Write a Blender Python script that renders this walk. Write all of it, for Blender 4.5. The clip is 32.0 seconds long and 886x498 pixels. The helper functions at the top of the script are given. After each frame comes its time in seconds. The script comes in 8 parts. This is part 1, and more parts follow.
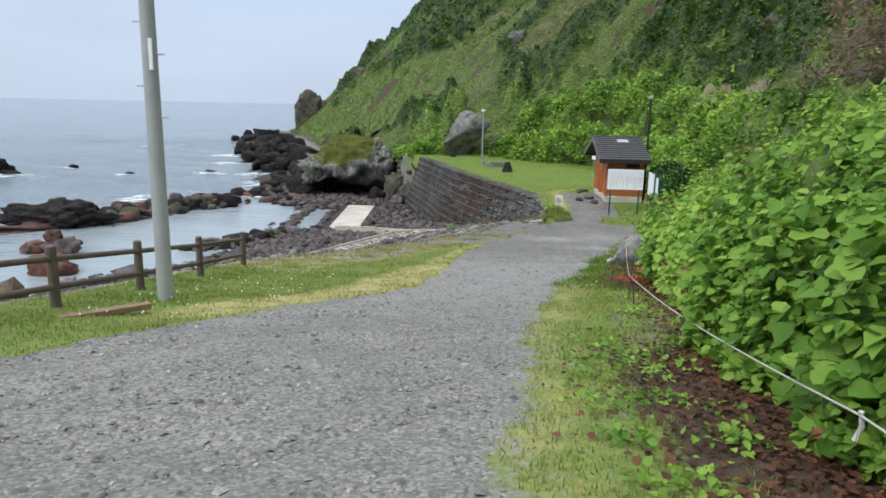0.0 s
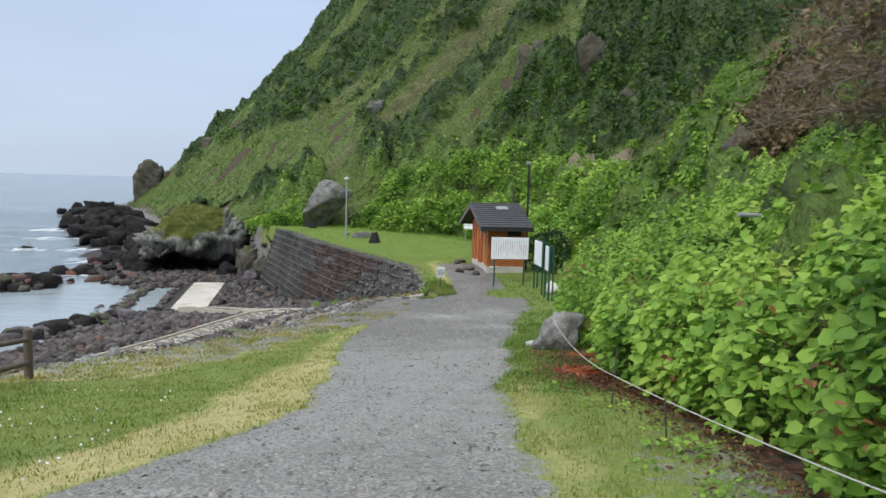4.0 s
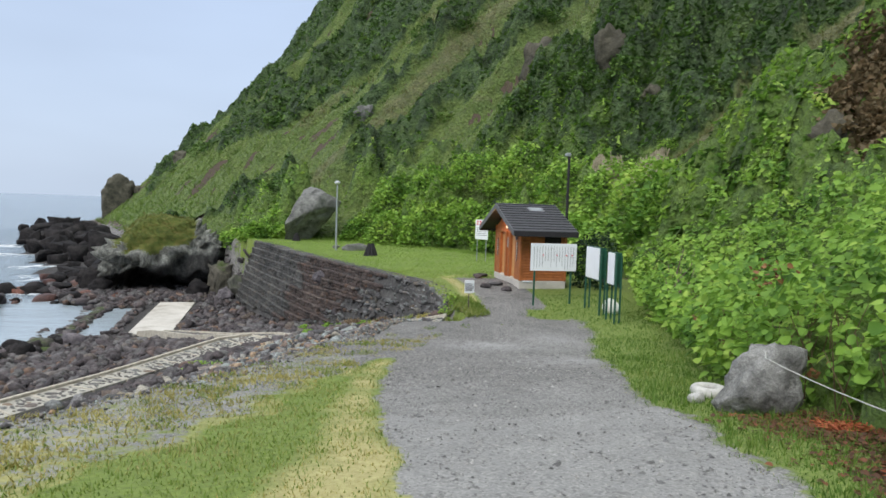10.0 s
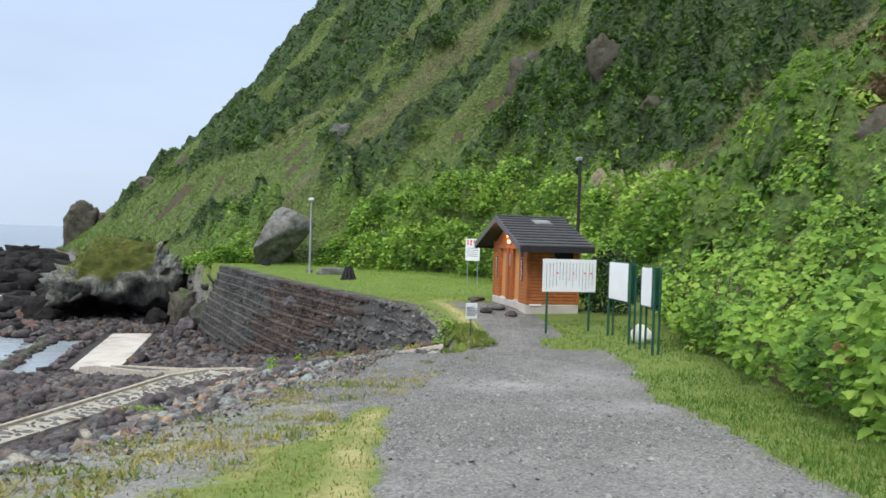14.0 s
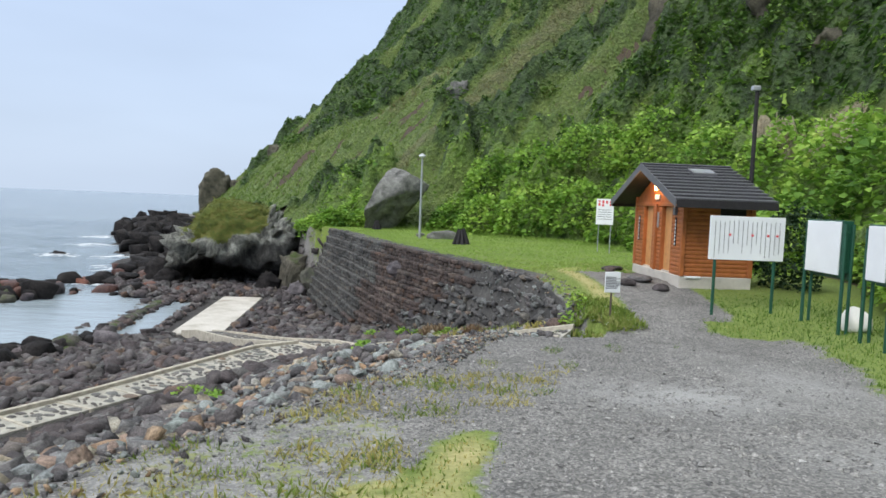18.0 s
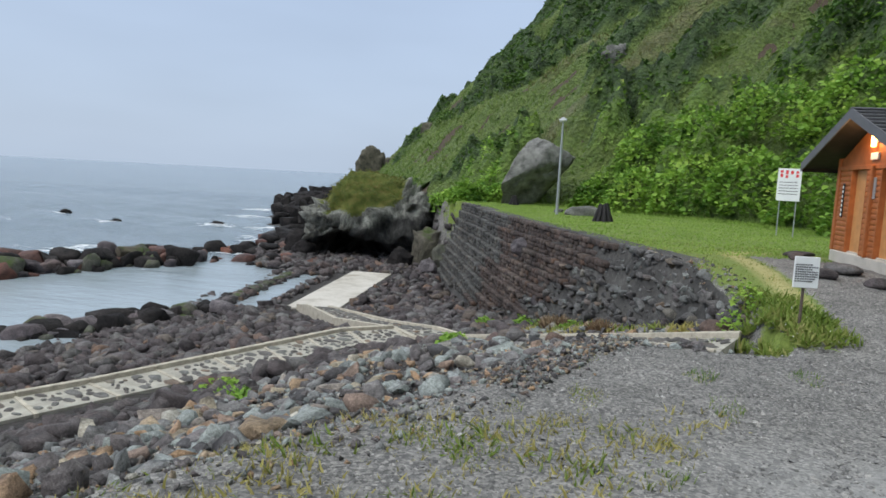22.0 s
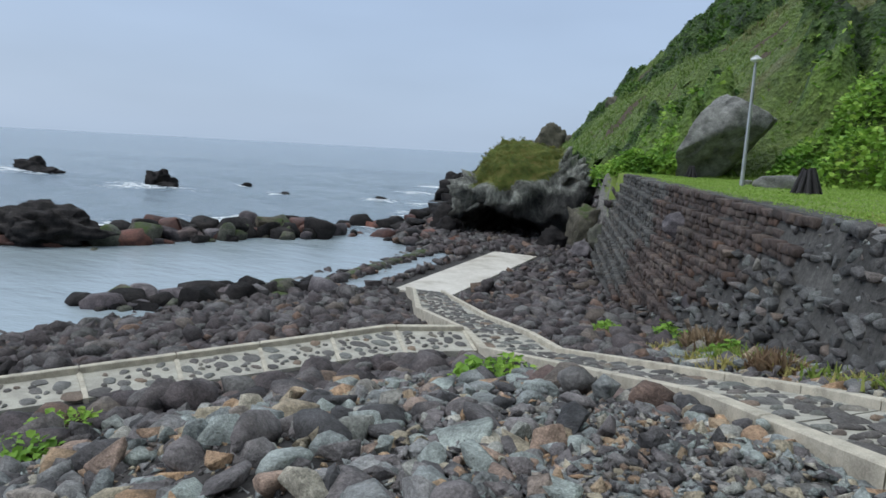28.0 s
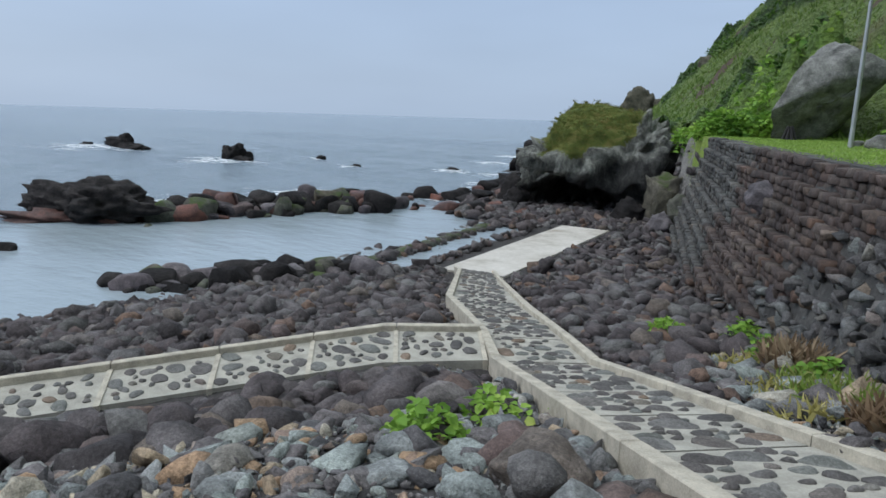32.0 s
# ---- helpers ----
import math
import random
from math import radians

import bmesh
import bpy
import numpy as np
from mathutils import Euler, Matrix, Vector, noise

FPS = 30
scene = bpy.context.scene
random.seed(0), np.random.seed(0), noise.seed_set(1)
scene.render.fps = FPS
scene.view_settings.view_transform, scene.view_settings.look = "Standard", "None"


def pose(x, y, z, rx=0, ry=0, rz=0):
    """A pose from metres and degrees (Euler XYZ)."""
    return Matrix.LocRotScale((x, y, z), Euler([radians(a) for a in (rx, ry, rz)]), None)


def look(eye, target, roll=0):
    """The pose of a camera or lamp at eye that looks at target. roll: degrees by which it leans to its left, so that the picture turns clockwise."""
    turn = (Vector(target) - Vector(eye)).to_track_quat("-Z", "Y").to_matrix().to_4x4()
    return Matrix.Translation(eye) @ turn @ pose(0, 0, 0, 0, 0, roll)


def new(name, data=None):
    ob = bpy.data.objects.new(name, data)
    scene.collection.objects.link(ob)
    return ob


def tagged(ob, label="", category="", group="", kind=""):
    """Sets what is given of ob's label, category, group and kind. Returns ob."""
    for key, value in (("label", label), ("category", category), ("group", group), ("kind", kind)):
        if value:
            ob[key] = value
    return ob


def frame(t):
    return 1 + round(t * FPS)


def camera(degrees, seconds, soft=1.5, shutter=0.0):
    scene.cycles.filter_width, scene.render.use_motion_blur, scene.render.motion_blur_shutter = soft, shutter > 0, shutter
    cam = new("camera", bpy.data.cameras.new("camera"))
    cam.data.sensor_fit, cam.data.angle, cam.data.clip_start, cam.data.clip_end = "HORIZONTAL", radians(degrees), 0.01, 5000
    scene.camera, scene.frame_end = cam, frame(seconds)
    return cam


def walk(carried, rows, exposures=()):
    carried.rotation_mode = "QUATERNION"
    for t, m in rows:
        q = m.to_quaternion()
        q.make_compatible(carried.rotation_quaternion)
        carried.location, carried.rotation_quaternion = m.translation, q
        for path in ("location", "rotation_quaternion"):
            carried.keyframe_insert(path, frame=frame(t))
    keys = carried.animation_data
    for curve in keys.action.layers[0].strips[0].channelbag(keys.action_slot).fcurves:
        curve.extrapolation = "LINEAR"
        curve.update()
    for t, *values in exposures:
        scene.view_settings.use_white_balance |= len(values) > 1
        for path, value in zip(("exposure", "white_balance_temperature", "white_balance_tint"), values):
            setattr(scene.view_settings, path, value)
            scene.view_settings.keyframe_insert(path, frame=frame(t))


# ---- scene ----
cam = camera(66.4, 32.0, 1.6)
PATH = [
    (0, (2.401, -4.821, 5.170), (2.280, -2.868, 4.755), 1.2),
    (0.5, (2.322, -4.339, 5.114), (2.230, -2.373, 4.757), 0.3),
    (1, (2.134, -3.831, 5.043), (2.140, -1.849, 4.779), -0.1),
    (1.5, (1.986, -3.268, 4.972), (2.025, -1.276, 4.797), 1.4),
    (2, (1.886, -2.774, 4.936), (1.998, -0.781, 4.822), -0.3),
    (2.5, (1.727, -2.235, 4.862), (1.845, -0.239, 4.821), 1.0),
    (3, (1.703, -1.835, 4.822), (1.899, 0.151, 4.678), -0.3),
    (3.5, (1.609, -1.295, 4.732), (1.905, 0.674, 4.542), 2.3),
    (4, (1.549, -0.756, 4.607), (1.849, 1.212, 4.415), 1.6),
    (4.5, (1.423, -0.145, 4.515), (1.690, 1.829, 4.340), 1.7),
    (6.5, (1.128, 2.381, 4.019), (1.339, 4.364, 3.867), 1.4),
    (7, (1.073, 3.064, 3.932), (1.278, 5.049, 3.793), 0.4),
    (7.5, (1.006, 3.588, 3.813), (1.208, 5.573, 3.674), 1.4),
    (8, (0.906, 4.091, 3.747), (1.147, 6.07, 3.585), 1.5),
    (8.5, (0.847, 4.598, 3.662), (1.101, 6.575, 3.507), 1.3),
    (9, (0.827, 5.087, 3.618), (1.105, 7.059, 3.436), 1.5),
    (9.5, (0.807, 5.577, 3.489), (1.111, 7.546, 3.321), 2.3),
    (10, (0.746, 6.108, 3.424), (1.11, 8.07, 3.298), 1.9),
    (10.5, (0.762, 6.59, 3.341), (1.174, 8.545, 3.239), 2.2),
    (11, (0.711, 7.137, 3.283), (1.143, 9.087, 3.19), 2.6),
    (11.5, (0.781, 7.711, 3.201), (1.153, 9.675, 3.144), 3.4),
    (12, (0.848, 8.28, 3.114), (1.217, 10.245, 3.071), 1.7),
    (12.5, (0.952, 8.847, 3.062), (1.332, 10.811, 3.044), 0.4),
    (13, (0.935, 9.472, 2.957), (1.314, 11.434, 3.019), 0.2),
    (13.5, (0.894, 9.897, 2.821), (1.302, 11.855, 2.812), 1.7),
    (15.5, (0.914, 11.848, 2.576), (1.444, 13.776, 2.51), 0.1),
    (16, (1.035, 12.435, 2.473), (1.598, 14.353, 2.397), 0.5),
    (16.5, (1.313, 13.099, 2.434), (1.908, 15.008, 2.474), -0.7),
    (17, (1.472, 13.719, 2.31), (2.093, 15.619, 2.26), 0.9),
    (17.5, (1.615, 14.262, 2.249), (2.066, 16.205, 2.101), -0.2),
    (18, (1.64, 14.731, 2.191), (1.728, 16.725, 2.057), 2.2),
    (18.5, (1.737, 15.397, 2.141), (1.66, 17.388, 1.966), 1.2),
    (19, (1.863, 15.874, 2.041), (1.777, 17.866, 1.874), 3.3),
    (19.5, (1.956, 16.457, 1.94), (1.836, 18.442, 1.727), 2.6),
    (20, (2.107, 16.959, 1.895), (2.017, 18.944, 1.668), 3.1),
    (20.5, (2.204, 17.489, 1.844), (2.116, 19.475, 1.627), 2.8),
    (21, (2.312, 17.873, 1.789), (2.126, 19.852, 1.565), 1.9),
    (21.5, (2.461, 18.348, 1.741), (2.135, 20.307, 1.497), 1.7),
    (22, (2.644, 18.862, 1.691), (2.282, 20.818, 1.482), 3.0),
    (22.5, (2.845, 19.424, 1.584), (2.46, 21.372, 1.347), 3.8),
    (23, (3.023, 19.92, 1.52), (2.827, 21.9, 1.318), 2.7),
    (23.5, (3.167, 20.374, 1.448), (3.05, 22.361, 1.244), 4.1),
    (23.7, (3.202, 20.52, 1.44), (3.133, 22.51, 1.257), 2.6),
    (24, (3.252, 20.817, 1.399), (3.177, 22.807, 1.218), 1.8),
    (24.5, (3.374, 21.289, 1.33), (3.164, 23.257, 1.042), 2.3),
    (25, (3.437, 21.753, 1.238), (3.111, 23.699, 0.91), 2.8),
    (25.5, (3.463, 22.306, 1.23), (2.954, 24.219, 0.939), 4.0),
    (27.5, (3.396, 24.604, 0.974), (2.6, 26.418, 0.694), 2.3),
    (28, (3.346, 25.176, 0.922), (2.472, 26.952, 0.633), 3.1),
    (28.5, (3.412, 25.659, 0.901), (2.383, 27.344, 0.584), 3.7),
    (29, (3.406, 26.077, 0.901), (2.316, 27.717, 0.549), 3.1),
    (29.5, (3.407, 26.486, 0.901), (2.289, 28.103, 0.532), 3.2),
    (30, (3.346, 26.796, 0.886), (2.239, 28.419, 0.514), 2.9),
    (30.5, (3.315, 27.159, 0.878), (2.221, 28.797, 0.531), 3.2),
    (31, (3.328, 27.439, 0.862), (2.25, 29.087, 0.51), 2.9),
    (31.5, (3.295, 27.736, 0.834), (2.247, 29.401, 0.472), 1.9),
    (32, (3.253, 28.096, 0.778), (2.172, 29.734, 0.394), 1.7),
]
walk(cam, [(t, look(e, g, r)) for t, e, g, r in PATH], exposures=[(0, 0.20, 6600, 11), (1.6, 0.12, 6600, 11), (9, 0.14, 6600, 11), (13, 0.30, 6600, 11), (17.3, 0.30, 6600, 11), (19, 0.12, 6500, 10), (22, -0.04, 6500, 10), (25, 0.05, 6500, 10), (28, -0.18, 6200, 9), (32, -0.22, 6150, 9)])

# ---- world, sun, light ----
world = bpy.data.worlds.new("overcast_sky")
scene.world = world
world.use_nodes = True
wn, wl = world.node_tree.nodes, world.node_tree.links
sky = wn.new("ShaderNodeTexSky")
sky.sky_type = "NISHITA"
sky.sun_disc = False
sky.sun_elevation = radians(38)
sky.sun_rotation = radians(250)
sky.air_density, sky.dust_density = 1.0, 3.0
cloud_geo = wn.new("ShaderNodeTexCoord")
cloud_sep = wn.new("ShaderNodeSeparateXYZ")
cloud_ramp = wn.new("ShaderNodeValToRGB")
# a cloud deck: pale at the horizon, bluer above it, brightest overhead
cloud_ramp.color_ramp.elements.new(0.5)
cloud_ramp.color_ramp.elements.new(0.6)
for stop, (place_on, shade) in zip(cloud_ramp.color_ramp.elements, ((0.0, (6.7, 8.1, 10.1)), (0.45, (6.2, 8.0, 11.2)), (0.62, (11.5, 13.0, 14.5)), (1.0, (24.5, 25.5, 25.5)))):
    stop.position, stop.color = place_on, (*shade, 1)
cloud_noise = wn.new("ShaderNodeTexNoise")
cloud_noise.inputs["Scale"].default_value = 2.2
cloud_noise.inputs["Detail"].default_value = 3
cloud_map = wn.new("ShaderNodeMapping")
cloud_map.inputs["Scale"].default_value = (1, 1, 4)
cloud_soft = wn.new("ShaderNodeMapRange")
cloud_soft.inputs["From Min"].default_value, cloud_soft.inputs["From Max"].default_value = 0.3, 0.7
cloud_soft.inputs["To Min"].default_value, cloud_soft.inputs["To Max"].default_value = 0.95, 1.05
cloud_mul = wn.new("ShaderNodeMix")
cloud_mul.data_type, cloud_mul.blend_type = "RGBA", "MULTIPLY"
cloud_mul.inputs[0].default_value = 1.0
cloud_mix = wn.new("ShaderNodeMix")
cloud_mix.data_type = "RGBA"
cloud_mix.inputs[0].default_value = 0.85
wl.new(cloud_geo.outputs["Generated"], cloud_sep.inputs[0])
wl.new(cloud_sep.outputs["Z"], cloud_ramp.inputs[0])
wl.new(cloud_geo.outputs["Generated"], cloud_map.inputs[0])
wl.new(cloud_map.outputs[0], cloud_noise.inputs["Vector"])
wl.new(cloud_noise.outputs["Fac"], cloud_soft.inputs["Value"])
wl.new(cloud_ramp.outputs[0], cloud_mul.inputs[6])
wl.new(cloud_soft.outputs[0], cloud_mul.inputs[7])
wl.new(sky.outputs[0], cloud_mix.inputs[6])
wl.new(cloud_mul.outputs[2], cloud_mix.inputs[7])
wl.new(cloud_mix.outputs[2], wn["Background"].inputs[0])
wn["Background"].inputs[1].default_value = 0.085
sun_data = bpy.data.lights.new("sun", "SUN")
sun_data.energy, sun_data.angle, sun_data.color = 1.5, radians(25), (1.0, 0.97, 0.93)
sun = new("sun", sun_data)
sun.matrix_world = look((-40, -10, 50), (0, 30, 0))
scene.view_settings.exposure = 0.0


# ---- materials ----
class Mat:
    """A small builder for node materials."""

    def __init__(self, name, rough=0.8, metal=0.0):
        self.m = bpy.data.materials.new(name)
        self.m.use_nodes = True
        self.n, self.l = self.m.node_tree.nodes, self.m.node_tree.links
        self.b = self.n["Principled BSDF"]
        self.b.inputs["Roughness"].default_value = rough
        self.b.inputs["Metallic"].default_value = metal
        self.geo = self.n.new("ShaderNodeNewGeometry")
        self.info = self.n.new("ShaderNodeObjectInfo")

    def link(self, a, b):
        self.l.new(a, b)

    def noise(self, scale, detail=4, rough=0.55, stretch=(1, 1, 1), vec=None):
        mp = self.n.new("ShaderNodeMapping")
        mp.inputs["Scale"].default_value = stretch
        self.link(vec or self.geo.outputs["Position"], mp.inputs[0])
        t = self.n.new("ShaderNodeTexNoise")
        t.inputs["Scale"].default_value = scale
        t.inputs["Detail"].default_value = detail
        t.inputs["Roughness"].default_value = rough
        self.link(mp.outputs[0], t.inputs["Vector"])
        return t.outputs["Fac"]

    def cells(self, scale, out="Color", randomness=1.0, stretch=(1, 1, 1)):
        mp = self.n.new("ShaderNodeMapping")
        mp.inputs["Scale"].default_value = stretch
        self.link(self.geo.outputs["Position"], mp.inputs[0])
        t = self.n.new("ShaderNodeTexVoronoi")
        t.inputs["Scale"].default_value = scale
        t.inputs["Randomness"].default_value = randomness
        self.link(mp.outputs[0], t.inputs["Vector"])
        return t.outputs[out]

    def ramp(self, fac, stops):
        r = self.n.new("ShaderNodeValToRGB")
        e = r.color_ramp.elements
        while len(e) < len(stops):
            e.new(0.5)
        for k, (p, c) in zip(e, stops):
            k.position, k.color = p, (*c, 1) if len(c) == 3 else c
        self.link(fac, r.inputs[0])
        return r.outputs[0]

    def mix(self, fac, a, b, how="MIX"):
        x = self.n.new("ShaderNodeMix")
        x.data_type, x.blend_type = "RGBA", how
        for socket, v in ((x.inputs[0], fac), (x.inputs[6], a), (x.inputs[7], b)):
            if isinstance(v, (int, float)):
                socket.default_value = v
            elif isinstance(v, tuple):
                socket.default_value = (*v, 1) if len(v) == 3 else v
            else:
                self.link(v, socket)
        return x.outputs[2]

    def span(self, v, a, b, c=0.0, d=1.0):
        x = self.n.new("ShaderNodeMapRange")
        for k, val in zip(("From Min", "From Max", "To Min", "To Max"), (a, b, c, d)):
            x.inputs[k].default_value = val
        self.link(v, x.inputs["Value"])
        return x.outputs[0]

    def math(self, how, a, b):
        x = self.n.new("ShaderNodeMath")
        x.operation = how
        for socket, v in ((x.inputs[0], a), (x.inputs[1], b)):
            if isinstance(v, (int, float)):
                socket.default_value = v
            else:
                self.link(v, socket)
        return x.outputs[0]

    def color(self, c):
        if isinstance(c, tuple):
            self.b.inputs["Base Color"].default_value = (*c, 1)
        else:
            self.link(c, self.b.inputs["Base Color"])
        return self

    def roughness(self, v):
        self.link(v, self.b.inputs["Roughness"])
        return self

    def bump(self, h, strength=0.4, dist=0.02):
        x = self.n.new("ShaderNodeBump")
        x.inputs["Strength"].default_value, x.inputs["Distance"].default_value = strength, dist
        self.link(h, x.inputs["Height"])
        self.link(x.outputs[0], self.b.inputs["Normal"])
        return self

    def up(self):
        s = self.n.new("ShaderNodeSeparateXYZ")
        self.link(self.geo.outputs["Normal"], s.inputs[0])
        return s.outputs["Z"]


def tone(name, base, rough=0.7, vary=0.25, scale=6.0, metal=0.0, bump=0.15, dist=0.01, fine=60.0):
    """A plain surface with broad stains, fine grain and slight relief."""
    m = Mat(name, rough, metal)
    a, b = m.noise(scale, 5), m.noise(fine, 3)
    dark, light = tuple(c * (1 - vary) for c in base), tuple(min(1, c * (1 + vary)) for c in base)
    c = m.mix(0.35, m.ramp(a, [(0.3, dark), (0.7, light)]), m.ramp(b, [(0.3, dark), (0.7, light)]))
    m.color(c).bump(b, bump, dist)
    return m.m


def stone(name, dark, light, scale=3.0, vary=0.5, moss=None, rough=0.85, bump=0.5, gloss=0.35, rust=True):
    """Rock: each piece its own shade, with blotches, grain and pits."""
    m = Mat(name, rough)
    pick = m.math("FRACT", m.math("ADD", m.info.outputs["Random"], m.geo.outputs["Random Per Island"]), 0.0)
    base = m.ramp(m.noise(scale, 6, 0.65), [(0.3, dark), (0.7, light)])
    tint = m.ramp(pick, [(0.0, (0.34, 0.33, 0.36)), (0.3, (0.75, 0.67, 0.71)), (0.5, (1.0, 0.97, 1.0)), (0.62, (1.3, 1.36, 1.4)), (0.73, (1.5, 1.66, 1.6)), (0.82, (1.2, 1.22, 1.25)), (0.88, (1.25, 0.98, 0.90)), (0.925, (1.8, 1.18, 0.74)), (0.95, (1.5, 1.35, 1.1)), (0.975, (1.7, 1.6, 1.4)), (1.0, (1.9, 1.9, 1.85))])
    if rust == "much":
        tint = m.ramp(pick, [(0.0, (0.36, 0.36, 0.40)), (0.25, (0.75, 0.68, 0.72)), (0.45, (1.0, 1.0, 1.04)), (0.6, (1.2, 1.32, 1.38)), (0.72, (1.4, 1.58, 1.55)), (0.78, (1.3, 0.98, 0.86)), (0.86, (1.8, 1.2, 0.76)), (0.92, (1.55, 1.35, 1.05)), (0.96, (1.8, 1.6, 1.25)), (1.0, (1.9, 1.9, 1.85))])
    elif not rust:
        tint = m.ramp(pick, [(0.0, (0.45, 0.45, 0.46)), (0.4, (0.8, 0.8, 0.81)), (0.7, (1.2, 1.2, 1.2)), (0.9, (1.5, 1.48, 1.43)), (1.0, (1.9, 1.9, 1.88))])
    c = m.mix(vary, base, m.mix(1.0, base, tint, "MULTIPLY"))
    g = m.noise(scale * 9, 4, 0.7)
    c = m.mix(0.7, c, m.mix(1.0, c, m.ramp(g, [(0.3, (0.5, 0.5, 0.5)), (0.7, (1.5, 1.5, 1.5))]), "MULTIPLY"))
    speck = m.noise(scale * 26, 3, 0.8)
    c = m.mix(0.5, c, m.mix(1.0, c, m.ramp(speck, [(0.35, (0.45, 0.45, 0.45)), (0.65, (1.6, 1.6, 1.6))]), "MULTIPLY"))
    if moss:
        k = m.math("MULTIPLY", m.span(m.up(), 0.3, 0.8), m.span(m.noise(scale * 0.6, 4), 0.45, 0.6))
        c = m.mix(k, c, moss)
    m.color(c).bump(m.math("ADD", m.noise(scale * 3, 5, 0.7), m.math("MULTIPLY", g, 0.4)), bump, 0.06)
    m.b.inputs["Specular IOR Level"].default_value = gloss
    return m.m


def leafy(name, stops, patch=0.35, rough=0.55, see=0.25, each=0.55):
    """Leaves: shade by leaf and by patch of ground, thin enough to let light pass."""
    m = Mat(name, rough)
    r = m.math("ADD", m.math("MULTIPLY", m.geo.outputs["Random Per Island"], each), m.math("MULTIPLY", m.span(m.noise(patch, 4), 0.32, 0.68), 1 - each))
    c = m.ramp(r, stops)
    m.color(c)
    m.b.inputs["Specular IOR Level"].default_value = 0.2
    t = m.n.new("ShaderNodeBsdfTranslucent")
    m.link(c, t.inputs[0])
    x = m.n.new("ShaderNodeMixShader")
    x.inputs[0].default_value = see
    m.link(m.b.outputs[0], x.inputs[1])
    m.link(t.outputs[0], x.inputs[2])
    m.link(x.outputs[0], m.n["Material Output"].inputs[0])
    return m.m


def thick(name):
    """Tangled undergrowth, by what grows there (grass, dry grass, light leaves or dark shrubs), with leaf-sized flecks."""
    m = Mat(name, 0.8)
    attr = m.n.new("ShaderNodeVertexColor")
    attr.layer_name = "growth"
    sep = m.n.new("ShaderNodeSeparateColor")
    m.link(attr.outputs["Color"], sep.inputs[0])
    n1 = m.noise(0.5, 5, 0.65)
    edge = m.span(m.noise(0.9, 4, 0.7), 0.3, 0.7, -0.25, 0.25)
    # Shrub tones: darkest stops lowered further to carry shade between the shrubs.
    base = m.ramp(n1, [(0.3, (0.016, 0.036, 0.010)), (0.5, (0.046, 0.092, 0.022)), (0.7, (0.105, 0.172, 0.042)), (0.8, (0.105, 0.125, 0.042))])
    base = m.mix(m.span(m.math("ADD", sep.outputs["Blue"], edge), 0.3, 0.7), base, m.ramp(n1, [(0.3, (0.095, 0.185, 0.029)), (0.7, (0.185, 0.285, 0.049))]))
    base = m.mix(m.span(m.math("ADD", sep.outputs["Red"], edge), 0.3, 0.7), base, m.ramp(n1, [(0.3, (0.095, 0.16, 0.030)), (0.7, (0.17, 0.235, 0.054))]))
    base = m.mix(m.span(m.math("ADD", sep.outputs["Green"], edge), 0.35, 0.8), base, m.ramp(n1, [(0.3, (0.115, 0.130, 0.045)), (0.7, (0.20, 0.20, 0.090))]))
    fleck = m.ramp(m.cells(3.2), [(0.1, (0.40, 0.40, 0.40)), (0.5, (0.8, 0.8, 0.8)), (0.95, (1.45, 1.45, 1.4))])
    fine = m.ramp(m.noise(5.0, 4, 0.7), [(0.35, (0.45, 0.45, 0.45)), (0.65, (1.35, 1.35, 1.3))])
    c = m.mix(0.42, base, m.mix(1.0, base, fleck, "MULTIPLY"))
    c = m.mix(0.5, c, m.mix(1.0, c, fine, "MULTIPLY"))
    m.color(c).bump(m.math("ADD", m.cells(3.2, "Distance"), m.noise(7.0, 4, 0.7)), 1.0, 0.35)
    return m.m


M = {}
M["leaf"] = leafy("broad_green_leaves", [(0.0, (0.022, 0.060, 0.011)), (0.25, (0.12, 0.26, 0.034)), (0.55, (0.22, 0.38, 0.06)), (0.84, (0.30, 0.45, 0.08)), (0.93, (0.37, 0.40, 0.09)), (0.96, (0.34, 0.19, 0.06)), (1.0, (0.36, 0.10, 0.04))], see=0.32)
M["bright_leaf"] = leafy("light_green_leaves", [(0.0, (0.028, 0.070, 0.012)), (0.22, (0.095, 0.21, 0.034)), (0.55, (0.245, 0.42, 0.066)), (0.9, (0.40, 0.55, 0.11)), (1.0, (0.47, 0.49, 0.14))], patch=0.45, see=0.36, each=0.35)
# Hillside leaves: lowest tones deepened for shade, as in the undergrowth.
M["hill_leaf"] = leafy("hillside_leaves", [(0.0, (0.012, 0.032, 0.008)), (0.35, (0.048, 0.108, 0.020)), (0.65, (0.110, 0.205, 0.040)), (0.9, (0.165, 0.250, 0.058)), (1.0, (0.19, 0.19, 0.07))], patch=0.42, see=0.25, each=0.22)
M["hill_grass"] = leafy("hillside_grass", [(0.0, (0.085, 0.15, 0.030)), (0.5, (0.145, 0.235, 0.044)), (0.85, (0.20, 0.275, 0.062)), (1.0, (0.235, 0.25, 0.085))], patch=0.22, see=0.25, each=0.3)
M["crag_grass"] = leafy("olive_crag_grass", [(0.0, (0.06, 0.09, 0.018)), (0.5, (0.14, 0.155, 0.03)), (0.8, (0.20, 0.18, 0.05)), (1.0, (0.22, 0.11, 0.05))], patch=0.5, see=0.15)
# Near-black leaves that stand for shade in the hollow beside the hut.
M["shade_leaf"] = leafy("near_black_shade_leaves", [(0.0, (0.010, 0.026, 0.012)), (0.6, (0.022, 0.050, 0.020)), (1.0, (0.045, 0.085, 0.030))], patch=0.6, see=0.1)
